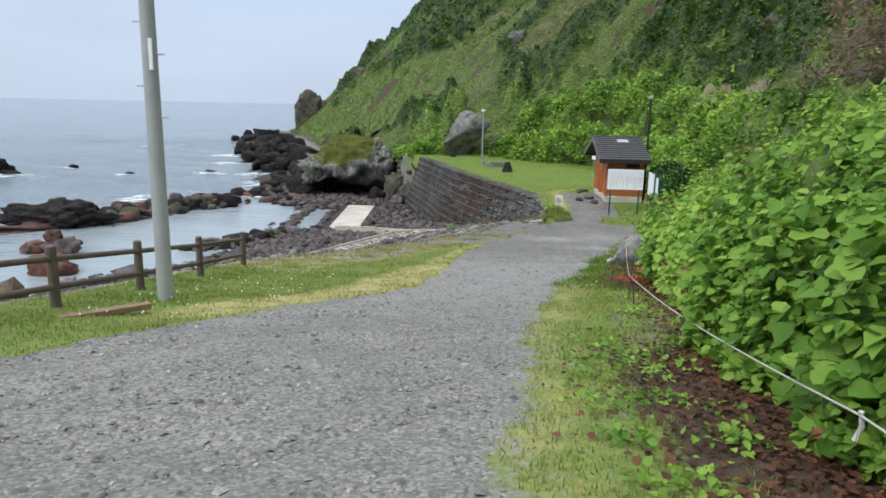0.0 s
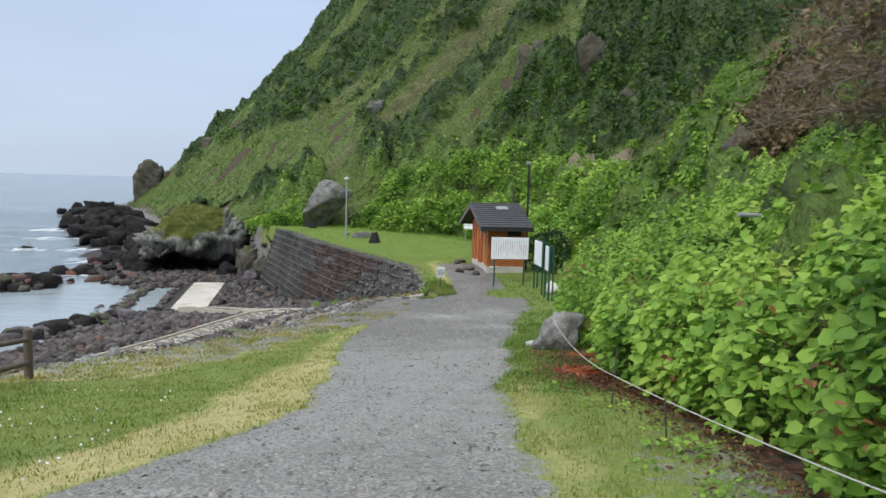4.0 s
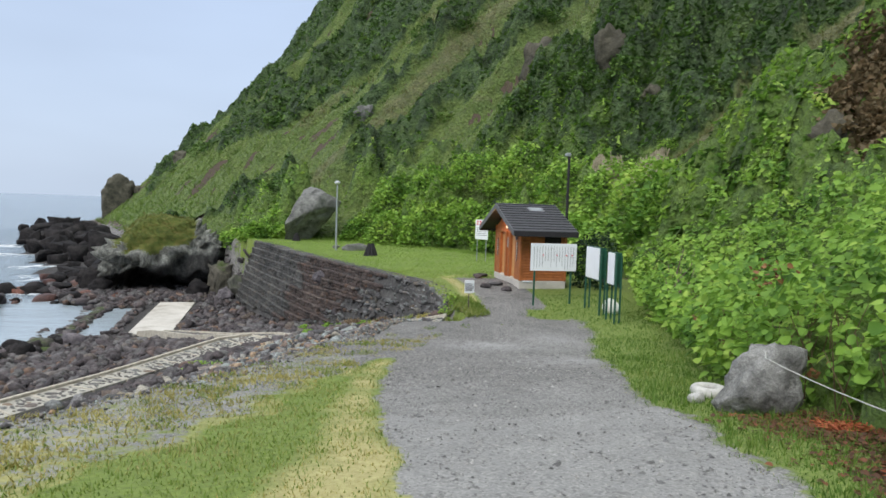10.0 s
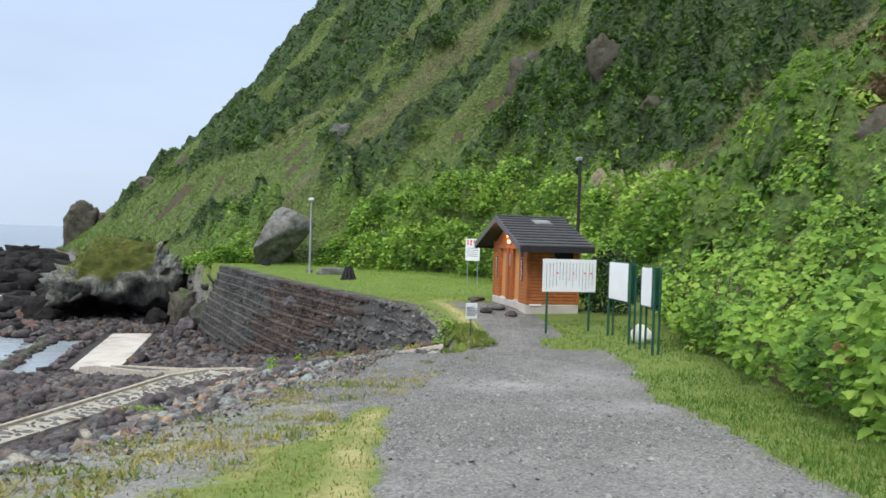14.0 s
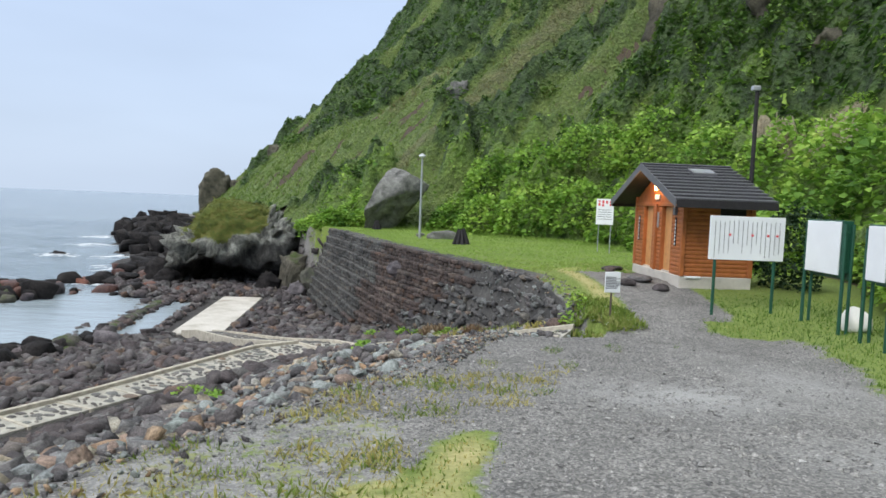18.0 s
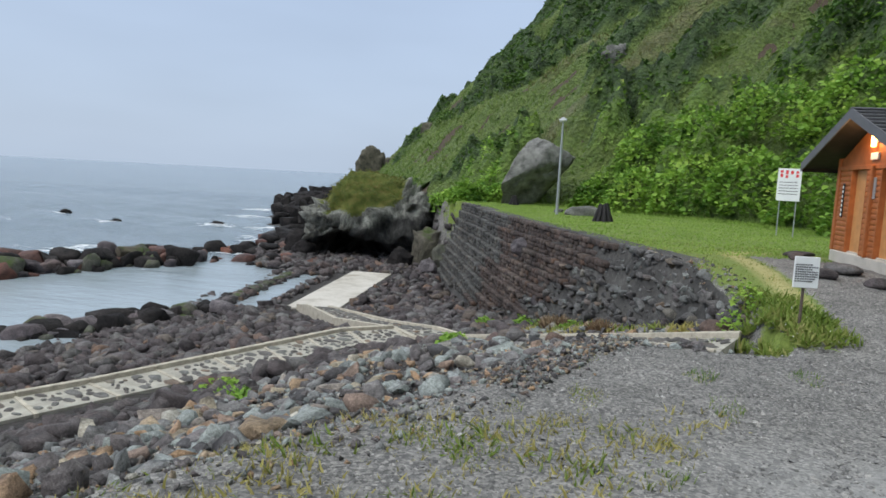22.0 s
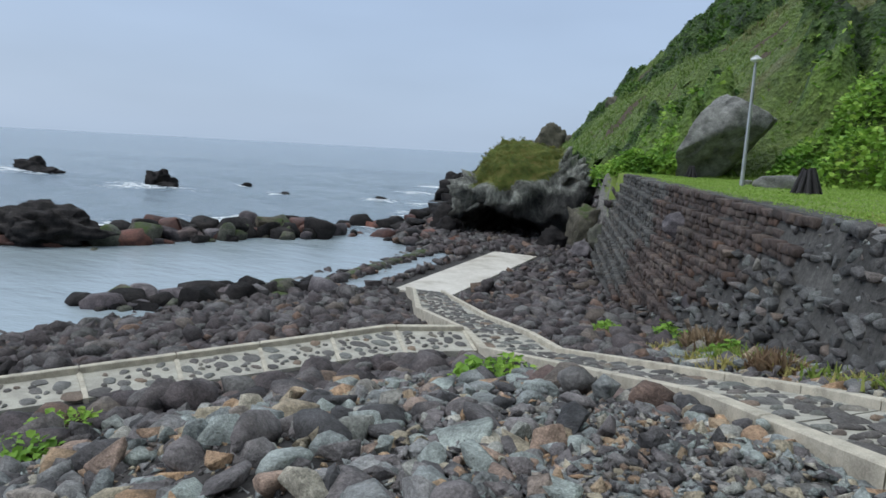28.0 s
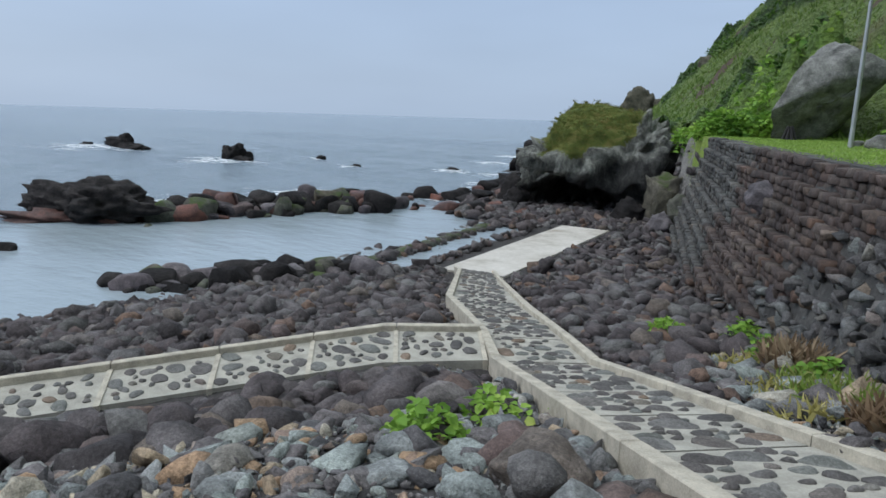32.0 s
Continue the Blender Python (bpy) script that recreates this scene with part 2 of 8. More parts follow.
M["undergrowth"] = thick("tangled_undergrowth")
M["grass"] = leafy("green_grass", [(0.0, (0.11, 0.175, 0.032)), (0.45, (0.18, 0.265, 0.048)), (0.75, (0.30, 0.32, 0.10)), (1.0, (0.44, 0.38, 0.19))], patch=0.8)
# Rank grass: longer and greener, with the thicket's shade in its darker tones.
M["rank_grass"] = leafy("shaded_rank_grass", [(0.0, (0.055, 0.115, 0.018)), (0.45, (0.10, 0.19, 0.030)), (0.8, (0.17, 0.25, 0.05)), (1.0, (0.26, 0.27, 0.09))], patch=0.8)
M["straw"] = leafy("dry_yellow_grass", [(0.0, (0.25, 0.225, 0.065)), (0.5, (0.41, 0.37, 0.125)), (1.0, (0.54, 0.48, 0.21))], patch=0.9)
M["dry"] = leafy("dead_brown_stalks", [(0.0, (0.10, 0.06, 0.04)), (0.5, (0.22, 0.15, 0.09)), (1.0, (0.36, 0.29, 0.19))])
M["pale_dry"] = leafy("pale_dead_grass", [(0.0, (0.27, 0.24, 0.16)), (0.5, (0.46, 0.41, 0.30)), (1.0, (0.60, 0.55, 0.42))])
M["hill_dry"] = leafy("dry_olive_hill_grass", [(0.0, (0.105, 0.125, 0.038)), (0.5, (0.175, 0.185, 0.065)), (1.0, (0.25, 0.235, 0.115))], patch=0.3)
M["red_leaf"] = leafy("fallen_red_leaves", [(0.0, (0.045, 0.028, 0.02)), (0.45, (0.11, 0.055, 0.034)), (0.8, (0.19, 0.08, 0.04)), (0.93, (0.30, 0.11, 0.05)), (1.0, (0.42, 0.13, 0.05))])
M["withered"] = leafy("withered_brown_leaves", [(0.0, (0.07, 0.032, 0.018)), (0.5, (0.22, 0.10, 0.045)), (1.0, (0.40, 0.21, 0.09))])
M["orange_leaf"] = leafy("withered_orange_fronds", [(0.0, (0.13, 0.035, 0.02)), (0.5, (0.36, 0.10, 0.045)), (1.0, (0.55, 0.20, 0.09))])
M["brown_leaf"] = leafy("russet_dead_leaves", [(0.0, (0.07, 0.056, 0.032)), (0.5, (0.15, 0.115, 0.062)), (0.85, (0.22, 0.15, 0.08)), (1.0, (0.10, 0.13, 0.04))], patch=0.4)
M["rust_needle"] = leafy("rusty_dead_needles", [(0.0, (0.09, 0.075, 0.04)), (0.55, (0.20, 0.15, 0.085)), (0.86, (0.27, 0.20, 0.11)), (0.94, (0.42, 0.17, 0.07)), (1.0, (0.13, 0.19, 0.05))], patch=0.7)
M["lawn"] = leafy("mown_lawn_grass", [(0.0, (0.17, 0.28, 0.05)), (0.5, (0.265, 0.41, 0.08)), (1.0, (0.38, 0.48, 0.13))], patch=0.4, see=0.35)
M["rock"] = stone("dark_shore_rock", (0.035, 0.032, 0.036), (0.15, 0.13, 0.135), 2.0)
M["cobble"] = stone("purple_grey_cobble", (0.032, 0.029, 0.029), (0.150, 0.135, 0.133), 3.0, 0.75, bump=0.8)
M["red_stone"] = stone("brown_red_boulder", (0.075, 0.055, 0.050), (0.17, 0.125, 0.115), 3.0, 0.2)
M["rubble"] = stone("mixed_rubble", (0.066, 0.066, 0.063), (0.300, 0.296, 0.280), 3.0, 1.0, bump=0.9, rust="much")
M["gabion"] = stone("gabion_stone", (0.034, 0.034, 0.034), (0.165, 0.165, 0.160), 2.5, 0.6)
M["wall_stone"] = stone("wall_stone", (0.032, 0.032, 0.031), (0.122, 0.119, 0.110), 0.6, 0.28)
M["wall_brown"] = stone("brown_wall_stone", (0.028, 0.022, 0.020), (0.114, 0.088, 0.076), 0.9, 0.42)
M["sea_rock"] = stone("wet_sea_rock", (0.007, 0.007, 0.008), (0.038, 0.034, 0.033), 1.2, 0.35, rough=0.85, bump=0.9, gloss=0.15, rust=False)
M["red_rock"] = stone("red_weeded_rock", (0.03, 0.018, 0.016), (0.14, 0.065, 0.05), 1.5, 0.6, rough=0.6)
M["pale_rock"] = stone("pale_boulder", (0.050, 0.050, 0.048), (0.27, 0.268, 0.25), 1.6, 0.1, bump=1.0)
M["verge_rock"] = stone("lichened_boulder", (0.07, 0.068, 0.065), (0.30, 0.295, 0.28), 2.2, 0.1, bump=1.0)
M["cliff"] = stone("cliff_rock", (0.024, 0.024, 0.017), (0.120, 0.110, 0.078), 0.9, 0.15, bump=1.0)
M["moss_rock"] = stone("grass_capped_rock", (0.03, 0.03, 0.03), (0.22, 0.21, 0.18), 0.7, 0.3, moss=(0.12, 0.13, 0.02), bump=1.0)
M["mossy"] = stone("mossy_pool_stone", (0.03, 0.032, 0.026), (0.12, 0.12, 0.095), 2.0, 0.5, moss=(0.05, 0.075, 0.018))
M["concrete"] = tone("pale_concrete", (0.50, 0.47, 0.42), 0.85, 0.28, 1.6)
M["kerb"] = tone("kerb_concrete", (0.42, 0.385, 0.315), 0.85, 0.42, 5.0, bump=0.4)
M["set_stone"] = stone("set_path_stone", (0.065, 0.062, 0.058), (0.17, 0.165, 0.155), 4.0, 0.55)
M["mortar"] = tone("path_mortar", (0.34, 0.325, 0.28), 0.85, 0.4, 4.0, bump=0.35)
M["old_concrete"] = tone("weathered_dark_concrete", (0.16, 0.155, 0.145), 0.9, 0.35, 1.5)
M["timber"] = tone("red_brown_log_siding", (0.36, 0.115, 0.032), 0.55, 0.30, 5.0)
M["timber_pale"] = tone("pale_planed_timber", (0.55, 0.27, 0.10), 0.5, 0.2, 5.0)
M["timber_dark"] = tone("dark_weathered_timber", (0.11, 0.085, 0.07), 0.8, 0.35, 5.0)
M["roof"] = tone("dark_slate_grey_roofing", (0.075, 0.075, 0.085), 0.45, 0.25, 3.0)
M["fascia"] = tone("grey_barge_board", (0.115, 0.115, 0.125), 0.5, 0.2, 3.0)
M["white"] = tone("white_enamel_board", (0.78, 0.80, 0.82), 0.4, 0.05, 2.0)
M["ink"] = tone("faded_print", (0.09, 0.09, 0.105), 0.6, 0.1)
M["red_ink"] = tone("red_print", (0.75, 0.06, 0.07), 0.5, 0.1)
M["green_steel"] = tone("dark_green_painted_steel", (0.012, 0.075, 0.045), 0.45, 0.2)
M["steel"] = tone("galvanised_steel", (0.42, 0.44, 0.46), 0.45, 0.15, 3.0, 0.6)
M["pole"] = tone("grey_concrete_pole", (0.34, 0.36, 0.36), 0.8, 0.15, 2.0)
M["black"] = tone("charred_black_wood", (0.018, 0.016, 0.018), 0.8, 0.4, 8.0)
M["rope"] = tone("pale_rope", (0.46, 0.46, 0.42), 0.8, 0.2, 30.0)
M["rust_stake"] = tone("rusty_stake", (0.07, 0.055, 0.045), 0.8, 0.4, 12.0)
M["branch"] = tone("bare_grey_brown_branch", (0.20, 0.155, 0.125), 0.85, 0.3, 9.0)
M["white_stone"] = tone("white_painted_stone", (0.75, 0.74, 0.70), 0.7, 0.15, 4.0)
M["old_tyre"] = tone("chalky_white_tyre", (0.50, 0.49, 0.46), 0.8, 0.4, 6.0)
M["pale_stone"] = stone("pale_grey_stone", (0.30, 0.30, 0.29), (0.52, 0.51, 0.49), 6.0, 0.05, bump=0.4)
M["board"] = tone("weathered_brown_board", (0.22, 0.15, 0.09), 0.85, 0.35, 6.0)


# ---- lie of the land ----
SEA = -5.15
ROAD_Y = (-14, -4.4, 5.5, 10, 15.6, 21, 25, 28.5, 30.5, 34)
ROAD_Z = (5.3, 3.75, 2.1, 1.4, 0.6, -0.05, -0.36, -0.44, -0.20, 0.05)
# top of the bank and of the retaining wall, from the car park to the headland
CREST = np.array([(-5.2, -40), (-4.2, -5), (-3.95, 8), (-3.85, 11.4), (-2.25, 15.4), (-0.1, 20.8), (1.85, 24.95), (2.55, 26.8), (3.1, 28.25),
                  (5.3, 29.0), (6.05, 30.4), (4.95, 34.4), (2.9, 40.3), (0.5, 46.6), (-4.1, 62.0), (-10, 75), (-30, 120), (-56, 190), (-62, 230)])
CREST_Z = np.array([5, 3.8, 1.8, 1.25, 0.6, -0.02, -0.40, -0.50, -0.56, -0.62, -0.72, -1.5, -2.35, -3.2, -4.15, -4.2, -4.0, -4.0, -5])
# foot of the hillside
FOOT = np.array([(4.3, -40), (4.2, -8), (4.35, -1), (4.6, 2), (5.2, 4.5), (5.7, 7.5), (6.1, 11), (7.0, 14), (8.7, 18), (10.2, 21.5), (11.4, 25), (12.8, 29), (14.2, 33), (15.0, 38), (14.0, 46), (11, 54), (6.5, 60), (2.5, 65.5), (-3.5, 66.5),
                 (-9.5, 77), (-29, 121), (-53, 184), (-56, 205), (40, 330)])


# middle of the stone path from the gravel down to the slab
WAY = np.array([(5.0, 29.1), (3.4, 32.05), (-0.6, 36.7), (-1.5, 37.9), (-4.35, 41.5), (-7.7, 46.85), (-9.0, 48.7)])
WAY_Z = np.array([-0.54, -1.24, -2.69, -2.78, -3.5, -4.3, -4.68])


def to_line(x, y, line):
    """Distance to a polyline, positive to its left as it runs, the place along it, and the nearest segment's share."""
    best = np.full(x.shape, 1e9)
    sign = np.ones(x.shape)
    at = np.zeros(x.shape)
    for k in range(len(line) - 1):
        (ax, ay), (bx, by) = line[k], line[k + 1]
        ux, uy = bx - ax, by - ay
        n = ux * ux + uy * uy
        s = np.clip(((x - ax) * ux + (y - ay) * uy) / n, 0, 1)
        dx, dy = x - ax - s * ux, y - ay - s * uy
        d = np.hypot(dx, dy)
        near = d < best - 1e-9
        best = np.where(near, d, best)
        sign = np.where(near, np.where(ux * (y - ay) - uy * (x - ax) >= 0, 1.0, -1.0), sign)
        at = np.where(near, k + s, at)
    return best * sign, at


def smooth(t):
    t = np.clip(t, 0, 1)
    return t * t * (3 - 2 * t)


WAVES = np.random.RandomState(5)
RIPPLES = [(WAVES.uniform(0, 6.28), WAVES.uniform(0, 6.28), WAVES.uniform(0.7, 1.4)) for _ in range(24)]


def rolling(x, y, size, octaves=4, shift=0):
    """Smooth bumps of about that size, between -1 and 1."""
    z = np.zeros(np.shape(x))
    amp, total = 1.0, 0.0
    for o in range(octaves):
        part_sum = 0
        for k in range(3):
            a, ph, f = RIPPLES[(shift + o * 3 + k) % 24]
            q = 6.28 / size * f
            wob = 0.8 * np.sin((x * math.sin(a) - y * math.cos(a)) * q * 0.7 + ph * 2)
            part_sum = part_sum + np.sin((x * math.cos(a) + y * math.sin(a)) * q + ph + wob)
        z += amp * part_sum / 3
        total += amp
        amp *= 0.55
        size = size * 0.47
    return z / total


def road_z(y):
    return np.interp(y, ROAD_Y, ROAD_Z)


def hill_ribs(x, y):
    """Spurs and gullies that run down the slope, between -1 and 1."""
    return rolling(0.91 * y - 0.42 * x, (0.91 * x + 0.42 * y) * 0.15, 27, 4, 7)


# grassy spurs that run up the hillside: points, half-width, height, and how dry they are
SPURS = (([(21.0, 46.0), (22.9, 42.9), (26.9, 44.0), (32.5, 45.1), (38.0, 44.5)], 1.3, 1.2, 1.0), ([(0.9, 79.0), (5.6, 79.6), (10.9, 83.1), (17.4, 87.4), (24.8, 92.0), (33.0, 97.0)], 2.0, 1.6, 0.75),
         ([(-29.0, 146.0), (-19.0, 125.0), (-10.7, 110.0), (0.3, 94.7), (8.0, 91.0)], 5.0, 1.8, 0.15), ([(20.0, 67.5), (23.0, 66.5), (26.5, 63.6), (32.0, 62.0)], 1.6, 0.8, 0.45),
         ([(-2.0, 105.0), (8.0, 106.0), (18.0, 112.0), (30.0, 120.0)], 2.6, 2.0, 0.55), ([(-22.0, 160.0), (-8.0, 150.0), (6.0, 152.0)], 4.0, 2.4, 0.3), ([(12.0, 73.0), (17.0, 76.0), (24.0, 79.0), (33.0, 82.0)], 1.5, 0.9, 0.4))


def spur(x, y):
    """Nearness to the spurs, from 0 to 1, the lift that they give, and how dry they are."""
    near, lift, parched = np.zeros(np.shape(x)), np.zeros(np.shape(x)), np.zeros(np.shape(x))
    for line, wide, tall, arid in SPURS:
        d, _ = to_line(x, y, np.array(line))
        k = np.exp(-(d / wide) ** 2)
        near, lift, parched = np.maximum(near, k), np.maximum(lift, k * tall), np.maximum(parched, k * arid)
    return near, lift, parched


def hill_rise(d, x, y):
    """Height of the hillside at the distance d inside its foot."""
    slope = np.interp(y, (10, 30, 55, 75, 110, 150, 200), (0.60, 0.66, 0.98, 0.93, 0.84, 0.90, 0.92))
    base = slope * np.clip(d - 1.0, 0, None)
    base = base + 0.58 * np.clip(d - 36, 0, 60) * smooth((y - 80) / 50)
    base = np.where(base > 95, 95 + (base - 95) * 0.35, base)
    ribs = hill_ribs(x, y)
    lumps = rolling(x, y, 11, 3, 2)
    grow = smooth((d - 2) / 16)
    far = np.clip((y - 60) / 100, 0, 1)
    knoll = 5.5 * np.exp(-((x - 27) / 7.0) ** 2 - ((y - 62) / 8.0) ** 2) + 3.0 * np.exp(-((x - 24) / 5.0) ** 2 - ((y - 36) / 6.0) ** 2)
    return base + knoll + grow * (spur(x, y)[1] + ribs * (3.4 + 3.2 * far) + lumps * (1.0 + 0.7 * far))


def ground_z(x, y):
    """Height of the land (or sea bed) anywhere."""
    x, y = np.asarray(x, float), np.asarray(y, float)
    d, at = to_line(x, y, CREST)
    top = np.interp(at, np.arange(len(CREST)), CREST_Z)
    flat = road_z(y) * (1 - smooth((y - 30) / 5)) + 0.18 * smooth((y - 30) / 5)
    back = flat + 0.05 * rolling(x, y, 9, 3)
    back = back - 3.2 * smooth((y - 66) / 10)
    back = back + 0.28 * np.exp(-((x - 11.0) / 1.3) ** 2 - ((y - 27.6) / 3.0) ** 2)
    # seaward side
    run = 8.0
    level = np.minimum(top - 0.6, -2.80)
    bank = np.where(d < run, top + (level - top) * np.clip(d / run, 0, 1), level - 0.168 * (d - run))
    s = -0.65 * x + 0.76 * (y - 37.2)
    beach = np.where(y < 75, np.maximum(-2.82 - 0.145 * np.clip(s, 0, None) - 0.25 * np.clip(s, -12, 0), -4.86 - 0.12 * np.clip(d - 10, 0, None)), bank)
    shelf = smooth((x + 2.0) / 2.5) * smooth((y - 27.3) / 1.2) * smooth((41 - y) / 2.5)
    plane = beach + 0.06
    beach = np.where(d > 0, np.minimum(bank, beach + np.clip(31 - y, 0, 4) * 2), bank)
    beach = np.where(d > 0, beach * (1 - shelf) + plane * shelf, beach)
    beach = np.where(y > 62, np.maximum(beach, np.where(d < 13, -4.95, beach)), beach)
    sea = np.maximum(beach, -8.0) + 0.10 * rolling(x, y, 3.1, 3, 4)
    # bathing pool beside the slab and puddles among the stones
    basin = smooth(1.4 - np.hypot(np.clip(np.abs(x + 13.0 + 0.09 * (y - 54.5)) - 0.55, 0, None), np.clip(np.abs(y - 54.5) - 5.6, 0, None)) / 0.45)
    basin = np.maximum(basin, smooth(1.5 - np.hypot(x + 13.4, (y - 45.0) * 1.3) / 0.8))
    basin = np.maximum(basin, smooth(1.5 - np.hypot(x + 11.9, (y - 45.9) * 1.3) / 0.5))
    sea = np.where(d > 4, np.minimum(sea, sea * (1 - basin) + -5.7 * basin), sea)
    wall = (y > 29.5) & (y < 66)
    step = np.where(wall, 0.35, 0.9)
    low = smooth(d / step)
    z = back * (1 - low) + sea * low
    dw, aw = to_line(x, y, WAY)
    z = np.where(np.abs(dw) < 0.85, np.minimum(z, np.interp(aw, np.arange(len(WAY)), WAY_Z) - 0.14), z)
    side = np.where((dw > 0) & (aw < 2.0), dw, 9.0)
    drop = np.interp(aw, np.arange(len(WAY)), WAY_Z) - np.interp(aw, (0, 0.5, 1.0), (0.08, 0.20, 0.30))
    z = np.where((side < 2.6) & (d > -0.2), np.minimum(z, drop + 1.2 * smooth((side - 1.0) / 1.6)), z)
    ds, _ = to_line(x, y, np.array([(-1.7, 36.8), (-2.9, 35.8), (-5.85, 30.15), (-9.2, 24.2)]))
    z = np.where((ds > 0.4) & (ds < 2.4) & (y < 35.8), np.maximum(z, -2.74 - 0.25 * smooth((ds - 1.2) / 1.2)), z)
    h, _ = to_line(x, y, FOOT)
    inside = np.clip(-h, 0, None)
    z = np.where(h < 0, np.maximum(z, np.where(y < 62, back, z)) + hill_rise(inside, x, y), z)
    return z


def canopy(x, y, h):
    """Height of the shrubs above the hillside, by the signed distance h from its foot, and what grows there: below 0 grass, above 0 shrubs."""
    size = np.interp(y, (20, 60, 100, 180), (3.4, 5.0, 7.5, 12.0))
    streak = rolling(0.91 * y - 0.42 * x, (0.91 * x + 0.42 * y) * 0.13, 15, 3, 7)
    kind = 0.55 * rolling(x, y + 0.6 * x, np.interp(y, (20, 60, 180), (9, 15, 34)), 3, 11) + np.interp(y, (20, 50, 75, 120, 180), (0.5, 0.48, 0.30, 0.16, 0.12)) + 0.017 * np.clip(-h - 20, -18, 50)
    kind = kind - 1.05 * streak * smooth((y - 45) / 25) - 1.1 * spur(x, y)[0]
    lump = np.clip(1.3 * np.abs(rolling(x, y, size * 1.9, 2, 13)) + 0.95 * np.abs(rolling(x, y, size * 0.8, 2, 3)) + 0.05, 0.03, 1.35)
    bare = smooth((y - 95) / 30) * smooth((20 + h) / 14)
    kind = kind - 0.6 * bare
    tall = np.interp(y, (20, 60, 100, 150, 180), (1.9, 3.2, 3.6, 3.4, 3.2)) * (1 - 0.7 * bare)
    return lump * tall * smooth((kind + 0.12) / 0.3) * smooth((-h + 0.3) / 2.0), kind


def sunny(x, y, h):
    """Share of light green broad-leaved growth: low on the slope and on the near spur."""
    low = smooth(1.25 - (-h) / np.interp(y, (30, 45, 60, 75, 90), (10, 10, 11, 13, 8))) * (y > 28) * smooth((95 - y) / 15)
    near = smooth((45.0 - y) / 3) * 0.9
    return np.clip(np.maximum(low, near) * (0.85 + 0.9 * rolling(x, y, 6.5, 3, 5)), 0, 1)


# ---- builders ----
def raw_mesh(name, V, faces, mat, soft=False):
    """A mesh from arrays; faces is an array of equal-sided polygons or a list of such arrays."""
    V = np.asarray(V, np.float32)
    faces = [np.asarray(f, np.int32) for f in (faces if isinstance(faces, list) else [faces])]
    me = bpy.data.meshes.new(name)
    me.vertices.add(len(V))
    me.vertices.foreach_set("co", V.ravel())
    loops = np.concatenate([f.ravel() for f in faces])
    sizes = np.concatenate([np.full(len(f), f.shape[1], np.int32) for f in faces])
    starts = np.concatenate([[0], np.cumsum(sizes)[:-1]]).astype(np.int32)
    me.loops.add(len(loops))
    me.loops.foreach_set("vertex_index", loops)
    me.polygons.add(len(sizes))
    me.polygons.foreach_set("loop_start", starts)
    me.update(calc_edges=True)
    me.validate()
    if soft:
        me.polygons.foreach_set("use_smooth", np.ones(len(sizes), bool))
    me.materials.append(mat)
    return me


def place(ob, parent):
    ob.parent = parent
    return ob


def part(name, bm, mat, parent, label="", soft=False):
    """A bmesh as one mesh object under a thing or a part."""
    me = bpy.data.meshes.new(name)
    bm.to_mesh(me)
    bm.free()
    me.materials.append(mat)
    if soft:
        me.polygons.foreach_set("use_smooth", np.ones(len(me.polygons), bool))
    ob = place(new(name, me), parent)
    return tagged(ob, label) if label else ob


def thing(name, label, category, at=(0, 0, 0), rz=0.0, group=""):
    ob = new(name)
    ob.matrix_basis = pose(*at, 0, 0, rz)
    ob.empty_display_size = 0.1
    return tagged(ob, label, category, group)


def solid(name, me, label, category, at=(0, 0, 0), rz=0.0, group="", kind=""):
    ob = new(name, me)
    ob.matrix_basis = pose(*at, 0, 0, rz)
    return tagged(ob, label, category, group, kind)


def box(x0, x1, y0, y1, z0, z1, bevel=0.01, bm=None):
    bm = bm or bmesh.new()
    m = Matrix.Translation(((x0 + x1) / 2, (y0 + y1) / 2, (z0 + z1) / 2)) @ Matrix.Diagonal((abs(x1 - x0), abs(y1 - y0), abs(z1 - z0), 1))
    made = bmesh.ops.create_cube(bm, size=1, matrix=m)
    if bevel:
        edges = list({e for v in made["verts"] for e in v.link_edges})
        bmesh.ops.bevel(bm, geom=edges, offset=bevel, segments=1, affect="EDGES")
    return bm


def rod(a, b, r0, r1=None, sides=10, bm=None):
    """A round bar from a to b."""
    bm = bm or bmesh.new()
    a, b = Vector(a), Vector(b)
    r1 = r0 if r1 is None else r1
    turn = (b - a).to_track_quat("Z", "Y").to_matrix().to_4x4()
    m = Matrix.Translation((a + b) / 2) @ turn
    bmesh.ops.create_cone(bm, cap_ends=True, segments=sides, radius1=r0, radius2=r1, depth=(b - a).length, matrix=m)
    return bm


def tube(points, r, sides=6):
    """A bent rope or branch along points."""
    P = [Vector(p) for p in points]
    V, F = [], []
    for k, p in enumerate(P):
        d = (P[min(k + 1, len(P) - 1)] - P[max(k - 1, 0)]).normalized()
        u = d.cross(Vector((0, 0, 1)))
        u = u.normalized() if u.length > 0.01 else Vector((1, 0, 0))
        w = u.cross(d)
        rr = r[k] if isinstance(r, (list, tuple)) else r
        for j in range(sides):
            a = 6.2832 * j / sides
            V.append(p + u * math.cos(a) * rr + w * math.sin(a) * rr)
    for k in range(len(P) - 1):
        for j in range(sides):
            F.append((k * sides + j, k * sides + (j + 1) % sides, (k + 1) * sides + (j + 1) % sides, (k + 1) * sides + j))
    bm = bmesh.new()
    vs = [bm.verts.new(v) for v in V]
    for f in F:
        bm.faces.new([vs[i] for i in f])
    bm.faces.new(list(reversed(vs[:sides])))
    bm.faces.new(vs[-sides:])
    return bm


